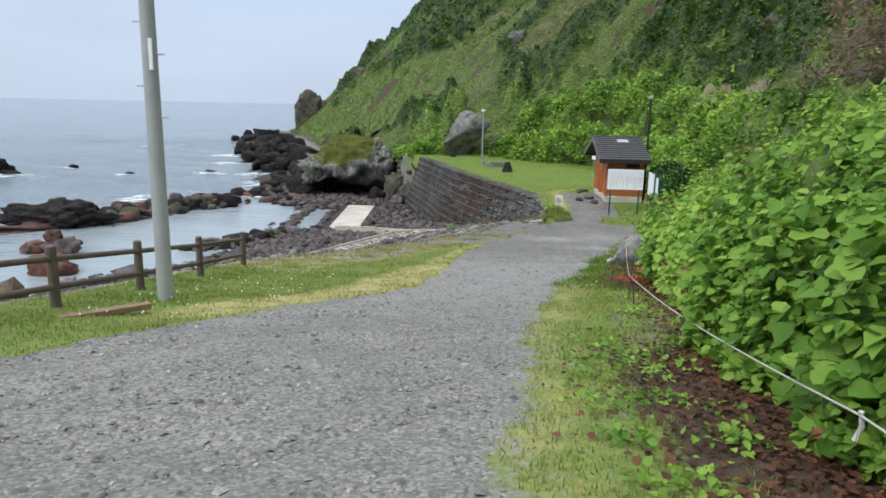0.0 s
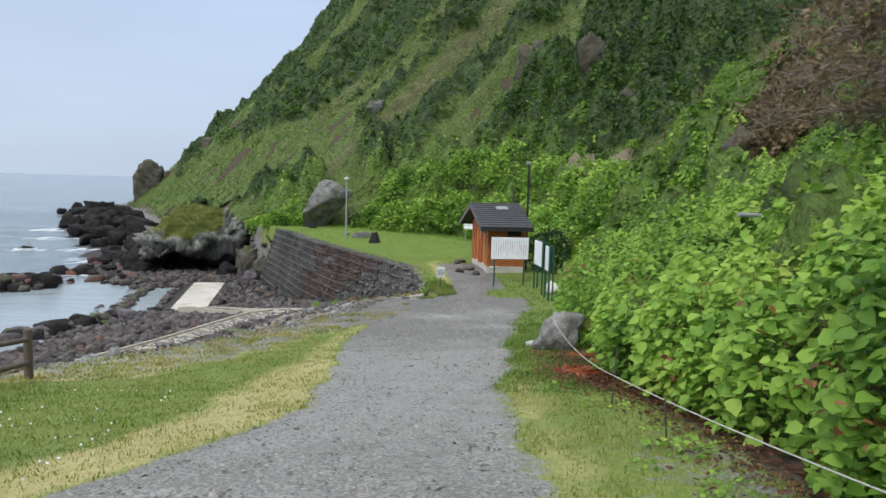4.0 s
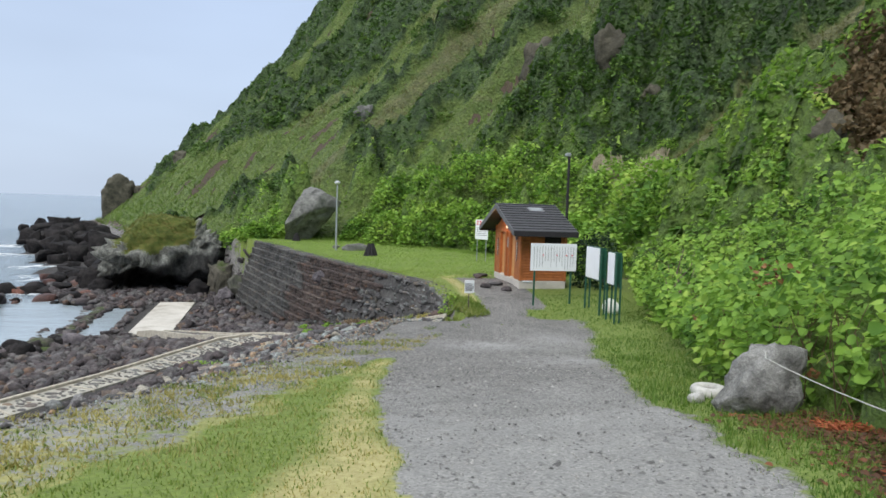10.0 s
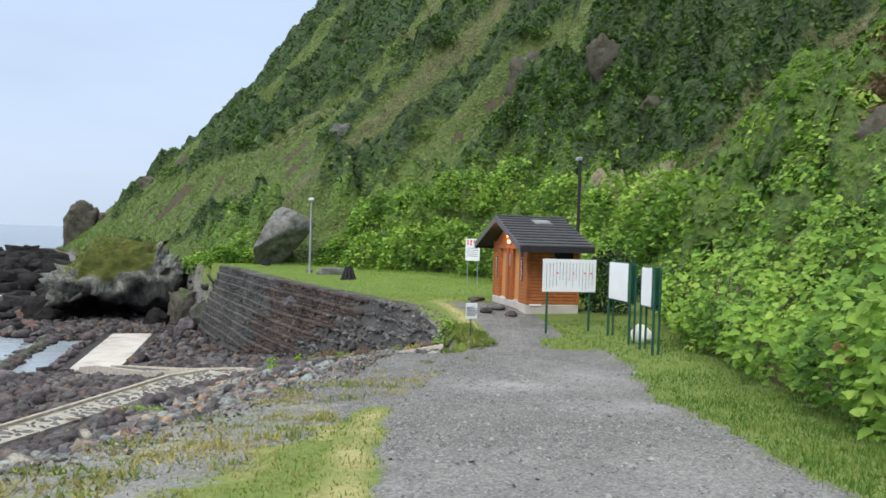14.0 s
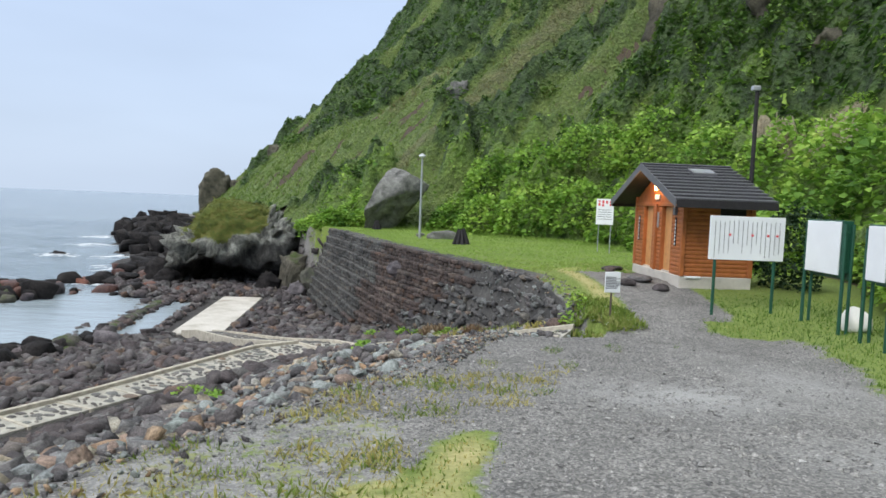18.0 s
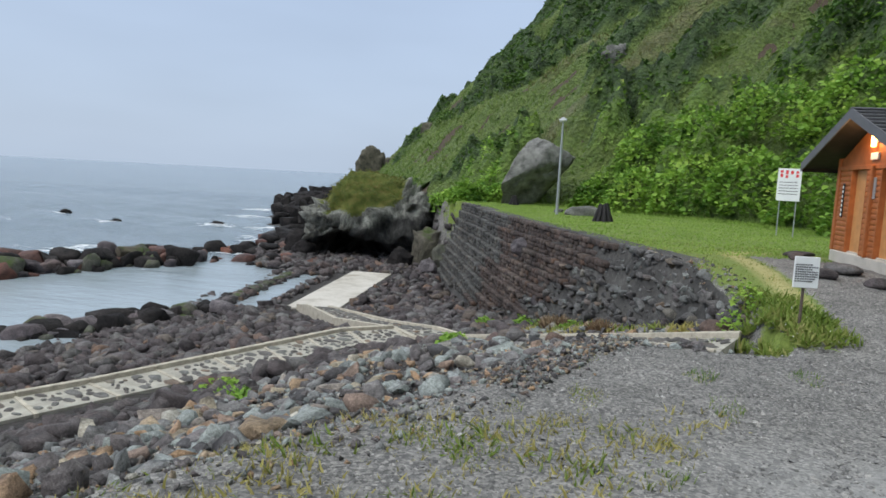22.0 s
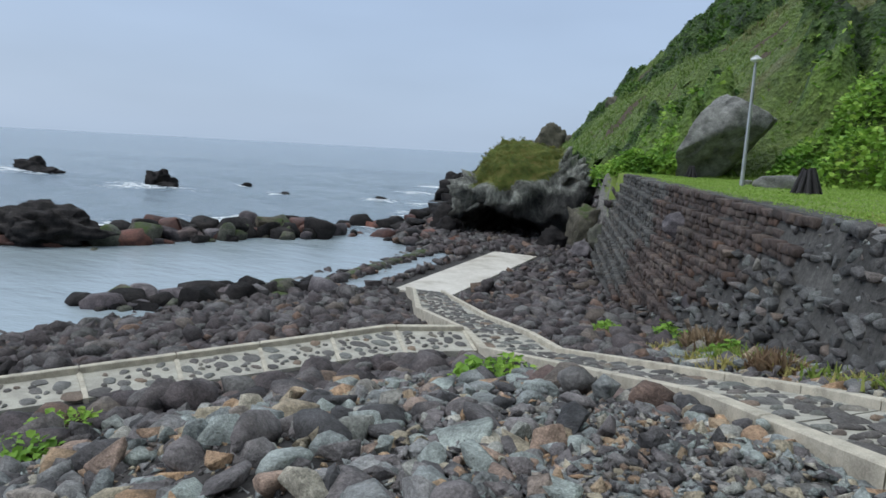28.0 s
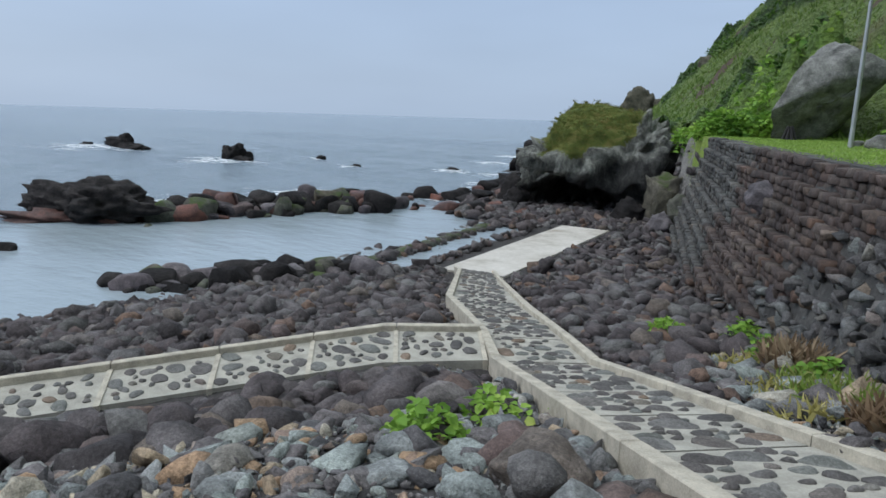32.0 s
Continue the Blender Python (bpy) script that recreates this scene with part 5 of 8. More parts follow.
def make_cave_rock():
    """A grass-capped crag with an overhang and a cave at its foot."""
    V, F = rock_shape(5, 14, 0.2, 3)
    V = np.sign(V) * np.abs(V) ** 0.76
    size = np.array((4.9, 4.3, 3.6))
    W = V * size
    N = V / np.linalg.norm(V, axis=1)[:, None]
    # the crown falls away to the right, the left flank stands upright
    W[:, 2] -= np.clip(W[:, 0] - 0.2, 0, None) * 0.20 * smooth(W[:, 2] / 3 + 0.4)
    W[:, 2] -= np.clip(-W[:, 0] - 2.6, 0, None) * 0.75 * smooth(W[:, 2] / 3 + 0.3)
    edge = np.array([noise.noise(Vector((p * 0.9).tolist())) for p in W])
    turf = smooth((W[:, 2] - 0.75 - 0.36 * np.clip(W[:, 0] + 0.3, -1.2, 9) - 1.3 * np.clip(W[:, 0] - 1.0, 0, 9) + 0.9 * edge) / 0.5) * smooth((N[:, 2] + 0.05) / 0.2)
    q = [np.array([noise.noise(Vector((p * k).tolist())) for p in W]) for k in ((0.35, 0.35, 0.30), (0.8, 0.8, 0.55), (1.7, 1.7, 1.0), (3.4, 3.4, 2.2))]
    crag = 1.6 * q[0] - 2.2 * np.abs(q[1]) - 1.5 * np.abs(q[2]) + 1.1 * q[3] + 1.05
    W = W + N * (crag * (1 - 0.75 * turf) - 0.12 * turf)[:, None]
    # the mouth: pushed in under a brow, higher at its left
    front = smooth(-V[:, 1] / 0.30)
    brow = -1.25 - 0.34 * (W[:, 0] + 1.6) + 0.5 * q[2]
    mouth = front * smooth((brow - W[:, 2]) / 0.5) * smooth(1.9 - np.abs(W[:, 0] + 0.6) / 2.2)
    foot = front * smooth((-0.9 - W[:, 2]) / 1.6) * 0.8
    W[:, 1] += mouth * 4.2 + foot
    m = Mat("grass_capped_crag", 0.9)
    attr = m.n.new("ShaderNodeVertexColor")
    attr.layer_name = "turf"
    sep = m.n.new("ShaderNodeSeparateColor")
    m.link(attr.outputs["Color"], sep.inputs[0])
    base = m.ramp(m.noise(2.4, 8, 0.8, (1, 1, 0.45)), [(0.34, (0.05, 0.051, 0.048)), (0.46, (0.16, 0.165, 0.145)), (0.62, (0.40, 0.405, 0.36))])
    # Darker rock tones, mixed in towards the foot of the crag.
    dark_rock = m.ramp(m.noise(2.6, 7, 0.75, (1, 1, 0.5)), [(0.34, (0.010, 0.010, 0.011)), (0.5, (0.040, 0.040, 0.038)), (0.68, (0.115, 0.115, 0.105))])
    base = m.mix(m.span(m.math("ADD", sep.outputs["Green"], m.span(m.noise(1.2, 5, 0.7), 0.3, 0.7, -0.3, 0.3)), 0.3, 0.7), base, dark_rock)
    grass = m.ramp(m.noise(1.5, 6, 0.7), [(0.3, (0.055, 0.085, 0.014)), (0.5, (0.125, 0.155, 0.026)), (0.64, (0.19, 0.18, 0.045)), (0.76, (0.17, 0.10, 0.04))])
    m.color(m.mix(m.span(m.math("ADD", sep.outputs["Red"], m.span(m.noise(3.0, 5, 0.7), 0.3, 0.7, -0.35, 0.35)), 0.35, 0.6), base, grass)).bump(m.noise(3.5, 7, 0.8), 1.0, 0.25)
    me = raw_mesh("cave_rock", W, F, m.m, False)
    layer = me.color_attributes.new("turf", "FLOAT_COLOR", "POINT")
    # Share of the darker tones: rises downwards and to the right.
    dark_low = smooth((0.9 - W[:, 2] + 0.28 * W[:, 0]) / 1.8)
    layer.data.foreach_set("color", np.stack([turf, dark_low, turf * 0, turf * 0 + 1], -1).astype(np.float32).ravel())
    spot, rz = (-12.3, 71.4, -1.75), 19
    solid("cave_rock", me, "dark crag with a turf cap and a black cave mouth", "rock", spot, rz)
    # rough grass on the cap
    rs = np.random.RandomState(48)
    R = np.array(Euler((0, 0, radians(rz))).to_matrix())
    P = W @ R.T + spot
    pick = np.where(turf > 0.55)[0]
    pick = pick[rs.randint(0, len(pick), 5200)]
    Q = P[pick] + rs.normal(0, 0.12, (len(pick), 3)) * (1, 1, 0.2)
    hh = rs.uniform(0.05, 0.13, len(Q))
    me = scatter("crag_grass", [GRASS_CLUMP], Q, np.stack([hh * 1.3, hh * 1.3, hh], 1), turns(rs, len(Q), 0.4), M["crag_grass"], True)
    solid("crag_grass", me, "olive and rusty tufts of grass on the crag", "grass", kind="stuff")


make_cave_rock()
for x, y, z, s, sd, mt in ((-7.2, 66.6, -4.6, (2.6, 2.4, 4.0), 21, "mossy"), (-5.7, 64.7, -4.4, (2.4, 1.5, 2.7), 22, "mossy"), (-6.8, 65.2, -4.8, (1.5, 1.3, 2.7), 23, "cliff"), (-9.1, 66.6, -5.0, (2.5, 2.0, 1.9), 24, "sea_rock"), (-6.7, 63.9, -5.0, (1.5, 1.2, 1.5), 26, "rock"),
                           (-8.4, 69.8, -5.2, (2.8, 2.8, 5.0), 27, "pale_rock"), (-18.6, 70.2, -5.2, (2.6, 2.4, 2.6), 25, "sea_rock"), (-17.6, 68.2, -5.1, (2.0, 1.6, 1.9), 28, "sea_rock"), (-19.8, 72.4, -5.2, (2.8, 2.2, 2.9), 29, "sea_rock")):
    big_rock("shore_rock", "dark weathered rock beside the cave", (x, y, z), s, sd, mt, 4, 0.55, 10, group="rocks by the cave", boxy=0.92)


def make_leaning_boulder():
    """A great wedge of rock: a ball cut by flat faces, its right side hanging free."""
    outline = [(0.1, -0.7), (0.0, 1.1), (0.75, 2.6), (1.5, 4.0), (2.1, 4.35), (3.0, 4.2), (4.75, 3.2), (4.55, 2.75), (2.5, 0.2), (1.7, -0.7)]
    V = BALLS[5][0] * (4.0, 3.2, 4.0) + (2.1, 0, 1.9)
    faces = []
    for (ax, az), (bx, bz) in zip(outline, outline[1:] + outline[:1]):
        n = Vector((-(bz - az), 0, bx - ax)).normalized()
        faces.append((n, n.dot(Vector((ax, 0, az)))))
    for n, at in (((-0.25, -1.0, 0.35), (1.4, -1.9, 2.4)), ((0.45, -0.9, 0.1), (3.6, -1.5, 3.3)), ((0.35, -0.75, -0.6), (2.6, -1.45, 1.9)), ((0.0, 1.0, 0.1), (2.0, 1.9, 2.0)), ((-0.2, -0.5, 0.85), (2.0, -0.9, 4.0))):
        n = Vector(n).normalized()
        faces.append((n, n.dot(Vector(at))))
    for _ in range(6):
        for n, d in faces:
            V = V - np.clip(V @ np.array(n) - d, 0, None)[:, None] * np.array(n)
    rough = [0.16 * noise.fractal(Vector((p * 0.9).tolist()), 0.8, 2.1, 5) - 0.14 * abs(noise.noise(Vector((p * 1.2).tolist()))) for p in V]
    out = V - (2.1, 0, 1.9)
    V = V + out / np.linalg.norm(out, axis=1)[:, None] * np.array(rough)[:, None]
    solid("leaning_boulder", raw_mesh("leaning_boulder", V, BALLS[5][1], M["pale_rock"], False), "huge pale grey boulder leaning over the lawn", "boulder", (-2.05, 65.6, 0.35))


make_leaning_boulder()
big_rock("rock_pinnacle", "brown rock pinnacle standing on the headland", (-47.0, 182, -3.5), (7.4, 6.4, 13.6), 35, "cliff", 4, 0.5, 9, 0, (0, 3), 0.16, boxy=0.72)
big_rock("rock_pinnacle", "low brown rock shoulder beside the pinnacle", (-41.5, 183, 0.5), (5, 5, 6.5), 34, "cliff", 4, 0.5, 9, 0, (0, 10), 0.2, boxy=0.7)
rs = np.random.RandomState(77)
for k in range(85):
    s = rs.uniform(0, 1)
    y = 78 + 100 * s ** 1.3
    d = rs.uniform(1, 12) + 3 * s
    i = np.interp(y, CREST[:, 1], CREST[:, 0])
    x = i - d
    w = rs.uniform(1.8, 4.2) * (1 + 0.9 * s) * (1.15 - d / 26)
    h = w * rs.uniform(0.6, 1.15)
    w = w * 0.62
    shard_rock("headland_rock", "angular black boulder at the foot of the headland", (x, y, max(gz(x, y), SEA - 0.3) - 0.15), (w * 1.7, w, h * 0.9), 200 + k, "sea_rock", rs.uniform(0, 360), "headland rocks", 0.05, 13)
for k in range(26):
    x, y = -19.5 - rs.uniform(0, 6), 68 + rs.uniform(0, 14)
    w = rs.uniform(0.8, 2.2)
    shard_rock("headland_rock", "dark boulder tumbled into the water beside the crag", (x, y, max(gz(x, y), SEA - 0.25) - 0.1), (w * 1.3, w, w * 0.8), 260 + k, rs.choice(["sea_rock", "sea_rock", "sea_rock", "red_rock"]), rs.uniform(0, 360), "headland rocks", 0.14, 20)
for x, y, z, s, sd in ((-64, 83.5, SEA - 0.3, (3.6, 3, 3.4), 51), (-61.8, 82.6, SEA - 0.2, (4.0, 2, 1.2), 55), (-96, 88, SEA - 0.3, (5.5, 4, 2.8), 52), (-90.5, 87, SEA - 0.2, (6, 3, 1.1), 56), (-102, 86, SEA - 0.2, (3, 2, 0.9), 57), (-60, 94, SEA - 0.15, (1.6, 1.2, 0.8), 53), (-47, 86, SEA - 0.15, (1.6, 1.2, 0.8), 54), (-38, 92, SEA - 0.1, (1.8, 1.2, 0.7), 58)):
    big_rock("sea_rock", "black rock standing out of the sea", (x, y, z), s, sd, "sea_rock", 4, 0.8, 12, group="rocks in the sea")
big_rock("reef_rock", "large black rock with a rusty red foot in the cove", (-32.6, 47.6, SEA - 0.4), (8.0, 4.4, 3.1), 67, "sea_rock", 5, 0.75, 6, 25)
big_rock("reef_rock", "low rusty red ledge at the foot of the black rock", (-32.9, 47.2, SEA - 0.4), (8.2, 4.6, 1.25), 62, "red_rock", 4, 0.8, 9, 25)
big_rock("reef_rock", "rounded red-brown rock in the cove", (-23.4, 32.9, SEA - 0.3), (3.0, 2.2, 2.1), 63, "red_rock", 4, 0.5, 8)
big_rock("reef_rock", "low rusty red rock in the cove", (-28.0, 38.2, SEA - 0.3), (2.3, 1.7, 1.5), 64, "red_rock", 4, 0.5, 8)
big_rock("reef_rock", "brown rock in the cove with a smaller one on top", (-26.3, 38.5, SEA - 0.3), (2.7, 1.9, 1.9), 65, "rock", 4, 0.5, 8)
big_rock("reef_rock", "red-brown stone perched on a rock in the cove", (-26.7, 38.4, SEA + 0.85), (1.25, 1.1, 1.1), 68, "red_rock", 4, 0.5, 8)
big_rock("reef_rock", "small dark rock awash in the cove", (-27.0, 41.0, SEA - 0.2), (1.2, 0.9, 0.8), 66, "sea_rock", 3, 0.5, 8)
rs = np.random.RandomState(78)
for k in range(130):
    s = rs.uniform(0, 1)
    x, y = -30.5 + 6.3 * s + rs.normal(0, 0.9), 49.5 + 13.5 * s + rs.normal(0, 1.3)
    w = rs.choice([0.6, 0.8, 1.0, 1.3, 1.8])
    mt = rs.choice(["sea_rock", "mossy", "rock", "red_rock"], p=(0.4, 0.3, 0.15, 0.15))
    shard_rock("reef_stone", "worn dark stone of the reef across the cove", (x, y, SEA - 0.25 + 0.35 * rs.uniform(0, 1)), (w * 1.3, w, w * 0.9), 300 + k, mt, rs.uniform(0, 360), "reef stones", 0.11)
for k in range(34):
    s = rs.uniform(0, 1)
    x, y = -21 + 4 * s + rs.normal(0, 1.2) - 8 * (k % 3 == 0), 63.5 + 3 * s + rs.normal(0, 1.2)
    w = rs.uniform(0.5, 1.6)
    shard_rock("reef_stone", "rusty red-brown stone at the water's edge", (x, y, SEA - 0.25), (w * 1.5, w, w * 0.8), 400 + k, rs.choice(["sea_rock", "red_rock", "red_rock"]), rs.uniform(0, 360), "reef stones", 0.11)
big_rock("verge_boulder", "pale grey angular boulder at the edge of the thicket", (6.55, 14.05, gz(6.55, 14.05)), (1.2, 1.0, 1.3), 86, "verge_rock", 4, 0.6, 18, 30, (0, 8), 0.26, boxy=0.78)
big_rock("white_stone", "white painted stone behind the boards", (11.1, 28.6, gz(11.1, 28.6)), (0.62, 0.6, 0.75), 72, "white_stone", 3, 0.2, 5)
shard_rock("pale_stone", "small pale stone against the boulder", (6.15, 14.85, gz(6.15, 14.85)), (0.34, 0.26, 0.2), 75, "pale_stone", 20, "", 0.1, 14)


def make_tyre():
    x, y = 6.75, 15.5
    t = thing("tyre_planter", "old tyre painted white lying in the grass", "tyre", (x, y, gz(x, y)))
    bm = bmesh.new()
    ring = []
    for k in range(28):
        a = 6.2832 * k / 28
        ring.append([bm.verts.new(((0.20 + 0.085 * math.cos(q)) * math.cos(a), (0.20 + 0.085 * math.cos(q)) * math.sin(a), 0.085 + 0.085 * math.sin(q))) for q in (j * 0.6283 for j in range(10))])
    for k in range(28):
        for j in range(10):
            bm.faces.new((ring[k][j], ring[(k + 1) % 28][j], ring[(k + 1) % 28][(j + 1) % 10], ring[k][(j + 1) % 10]))
    bmesh.ops.recalc_face_normals(bm, faces=bm.faces)
    part("tyre_wall", bm, M["old_tyre"], t, soft=True)
    part("soil_fill", rod((0, 0, 0), (0, 0, 0.08), 0.16, 0.16, 20), M["black"], t, "dark fill in the hole")


make_tyre()


for k in range(90):
    s = rs.uniform(0, 1)
    x, y = -17.6 + 4.4 * s + rs.normal(0, 0.5), 40.5 + 7.2 * s + rs.normal(0, 0.6)
    w = rs.choice([0.5, 0.7, 0.9, 1.2])
    shard_rock("tide_rock", "dark wet boulder at the edge of the cove", (x, y, max(gz(x, y), SEA - 0.15) - 0.05), (w * 1.3, w, w * 0.85), 440 + k, rs.choice(["sea_rock", "rock", "mossy"], p=(0.6, 0.25, 0.15)), rs.uniform(0, 360), "tide rocks", 0.16)
for k, (x, y, w, mt) in enumerate(((1.62, 31.75, 0.60, "cobble"), (1.12, 31.75, 0.42, "rubble"), (1.1, 32.5, 0.5, "red_stone"), (0.65, 31.6, 0.42, "rubble"), (1.55, 31.0, 0.36, "rubble"), (1.5, 43.0, 1.5, "rock"), (2.1, 41.7, 1.1, "rock"), (1.2, 44.4, 1.2, "rock"), (1.3, 42.2, 0.9, "cobble"), (4.6, 32.9, 0.6, "cobble"), (5.3, 31.2, 0.55, "cobble"))):
    big_rock("bank_boulder", "rounded grey boulder lying on the bank", (x, y, gz(x, y) - 0.05), (w * 1.15, w, w * 0.78), 560 + k, mt, 4, 0.28, 8, k * 47, group="bank boulders")


# ---- slab, walkways, pool ----
def slab_box(name, label, corners, z, thick, mat):
    """A flat slab on four corners given round the outline."""
    bm = bmesh.new()
    t = [bm.verts.new((x, y, z)) for x, y in corners]
    b = [bm.verts.new((x, y, z - thick)) for x, y in corners]
    bm.faces.new(t)
    bm.faces.new(list(reversed(b)))
    n = len(t)
    for k in range(n):
        bm.faces.new((t[k], b[k], b[(k + 1) % n], t[(k + 1) % n]))
    bmesh.ops.recalc_face_normals(bm, faces=bm.faces)
    bmesh.ops.bevel(bm, geom=list(bm.edges), offset=0.015, segments=1, affect="EDGES")
    me = bpy.data.meshes.new(name)
    bm.to_mesh(me)
    bm.free()
    me.materials.append(mat)
    return solid(name, me, label, "slab")


def stained_mat():
    m = Mat("stained_concrete", 0.8)
    a, b, c = m.noise(0.55, 5, 0.65), m.noise(6, 4), m.noise(45, 3)
    col = m.ramp(a, [(0.32, (0.24, 0.21, 0.16)), (0.5, (0.48, 0.45, 0.40)), (0.7, (0.60, 0.57, 0.52))])
    col = m.mix(0.25, col, m.ramp(b, [(0.3, (0.35, 0.32, 0.27)), (0.7, (0.65, 0.62, 0.58))]))
    return m.color(col).bump(c, 0.2, 0.01).m


slab_box("slipway_slab", "pale stained concrete slab on the cobble beach", [(-10.3, 48.5), (-7.9, 49.0), (-8.65, 61.7), (-11.25, 61.6)], -4.76, 0.25, stained_mat())
OVALS = []
for k in range(10):
    q = rock_shape(2, 500 + k, 0.22, 5)
    OVALS.append(raw_mesh("set_stone", q[0], q[1], M["set_stone"], True))
set_count = [0]


def paved_walk(name, label, left, right, panel, kerb, seed, cross=False, stone_len=0.30, kerb_h=0.10):
    """A concrete walk set with dark oval stones: left and right are its edges, (x, y, z) point by point; panel: length of a bay."""
    rs = np.random.RandomState(seed)
    t = thing(name, label, "path")
    L, R = np.array(left, float), np.array(right, float)
    cl = (L + R) / 2
    seg = np.linalg.norm(np.diff(cl, axis=0), axis=1)
    cum = np.concatenate([[0], np.cumsum(seg)])
    total = cum[-1]

    def at(s, u):
        l = np.array([np.interp(s, cum, L[:, k]) for k in range(3)])
        r = np.array([np.interp(s, cum, R[:, k]) for k in range(3)])
        return l + (r - l) * u

    n = max(1, round(total / panel))
    cuts = [total * k / n for k in range(n + 1)]
    for k in range(n):
        s0, s1 = cuts[k] + 0.02, cuts[k + 1] - 0.02
        marks = [s0] + [c for c in cum if s0 + 0.05 < c < s1 - 0.05] + [s1]
        bm = bmesh.new()
        top = [[bm.verts.new(at(s, 0.06)), bm.verts.new(at(s, 0.94))] for s in marks]
        low = [[bm.verts.new(at(s, 0.06) - (0, 0, 0.22)), bm.verts.new(at(s, 0.94) - (0, 0, 0.22))] for s in marks]
        for j in range(len(marks) - 1):
            bm.faces.new((top[j][0], top[j][1], top[j + 1][1], top[j + 1][0]))
            bm.faces.new((top[j][0], top[j + 1][0], low[j + 1][0], low[j][0]))
            bm.faces.new((top[j][1], low[j][1], low[j + 1][1], top[j + 1][1]))
        bm.faces.new((top[0][0], low[0][0], low[0][1], top[0][1]))
        bm.faces.new((top[-1][0], top[-1][1], low[-1][1], low[-1][0]))
        bmesh.ops.recalc_face_normals(bm, faces=bm.faces)
        bay = part("paving_bay", bm, M["mortar"], t, "bay of pale mortar set with dark stones")
        if cross:
            bm = bmesh.new()
            a, b = at(cuts[k], 0.02), at(cuts[k], 0.98)
            d = (at(cuts[k] + 0.05, 0.5) - at(cuts[k], 0.5))
            d = d / np.linalg.norm(d) * 0.035
            for p in (a - d, b - d, b + d, a + d):
                bm.verts.new(p + (0, 0, 0.02))
            for p in (a - d, b - d, b + d, a + d):
                bm.verts.new(p - (0, 0, 0.2))
            v = list(bm.verts)
            bm.faces.new(v[:4])
            for j in range(4):
                bm.faces.new((v[j], v[4 + j], v[4 + (j + 1) % 4], v[(j + 1) % 4]))
            bmesh.ops.recalc_face_normals(bm, faces=bm.faces)
            part("cross_kerb", bm, M["kerb"], t)
        # stones: best-candidate places within the bay
        width = np.linalg.norm(at((s0 + s1) / 2, 0) - at((s0 + s1) / 2, 1))
        put = []
        want = int((s1 - s0) * width / (stone_len * stone_len * 0.95))
        for _ in range(want * 14):
            if len(put) >= want:
                break
            s, u = rs.uniform(s0 + 0.1, s1 - 0.1), rs.uniform(0.16, 0.84)
            a = stone_len * rs.choice([0.45, 0.75, 0.95, 1.2, 1.5]) / 2
            p = at(s, u)
            if all(np.hypot(*(p - q)[:2]) > 0.80 * (a + r) for q, r in put):
                put.append((p, a))
        ds = at(s1, 0.5) - at(s0, 0.5)
        head = math.atan2(ds[1], ds[0]) + 1.5708
        for p, a in put:
            ob = place(new("set_stone", OVALS[rs.randint(10)]), bay)
            tip = Matrix.LocRotScale(Vector(p) + Vector((0, 0, 0.0)), Euler((0, 0, head + rs.normal(0, 0.25))), Vector((a, a * rs.uniform(0.5, 0.85), 0.035)))
            ob.matrix_basis = tip
            set_count[0] += 1
    for edge, u0, u1, on in ((L, -0.02, 0.075, kerb[0]), (R, 0.925, 1.02, kerb[1])):
        if not on:
            continue
        for k in range(n):
            s0, s1 = cuts[k], cuts[k + 1] - 0.012
            marks = [s0] + [c for c in cum if s0 + 0.05 < c < s1 - 0.05] + [s1]
            bm = bmesh.new()
            rings = []
            for s in marks:
                a, b = at(s, u0), at(s, u1)
                rings.append([bm.verts.new(a - (0, 0, 0.65)), bm.verts.new(a + (0, 0, kerb_h)), bm.verts.new(b + (0, 0, kerb_h)), bm.verts.new(b - (0, 0, 0.65))])
            for a, b in zip(rings, rings[1:]):
                for j in range(4):
                    bm.faces.new((a[j], a[(j + 1) % 4], b[(j + 1) % 4], b[j]))
            bm.faces.new(rings[0])
            bm.faces.new(list(reversed(rings[-1])))
            bmesh.ops.recalc_face_normals(bm, faces=bm.faces)
            bmesh.ops.bevel(bm, geom=[e for e in bm.edges if all(v.co.z > min(w.co.z for w in bm.verts) + 0.3 for v in e.verts)], offset=0.012, segments=1, affect="EDGES")
            part("kerb", bm, M["kerb"], t)
    return t


paved_walk("stone_path", "sloping concrete path set with dark oval stones between kerbs",
           [(4.68, 28.38, -0.53), (2.9, 31.32, -1.14), (-1.25, 36.26, -2.68)], [(5.4, 30.0, -0.55), (4.0, 32.85, -1.34), (0.0, 37.18, -2.70)], 1.25, (True, True), 5)
paved_walk("stone_path", "concrete path set with dark oval stones running down to the slab",
           [(-1.25, 36.3, -2.68), (-2.15, 37.5, -2.75), (-5.3, 41.3, -3.5), (-8.5, 46.9, -4.3), (-9.7, 48.55, -4.68)], [(0.0, 37.2, -2.70), (-0.95, 38.3, -2.8), (-3.4, 41.8, -3.5), (-6.9, 46.8, -4.3), (-8.2, 48.9, -4.68)], 1.3, (True, True), 6)
paved_walk("shore_walk", "level concrete walk in bays of dark oval stones",
           [(-2.15, 37.45, -2.68), (-3.4, 36.5, -2.68), (-6.4, 30.4, -2.68), (-9.7, 24.9, -2.68)], [(-1.3, 36.2, -2.68), (-2.4, 35.2, -2.68), (-5.3, 29.9, -2.68), (-8.7, 23.6, -2.68)], 1.35, (True, False), 7, True)


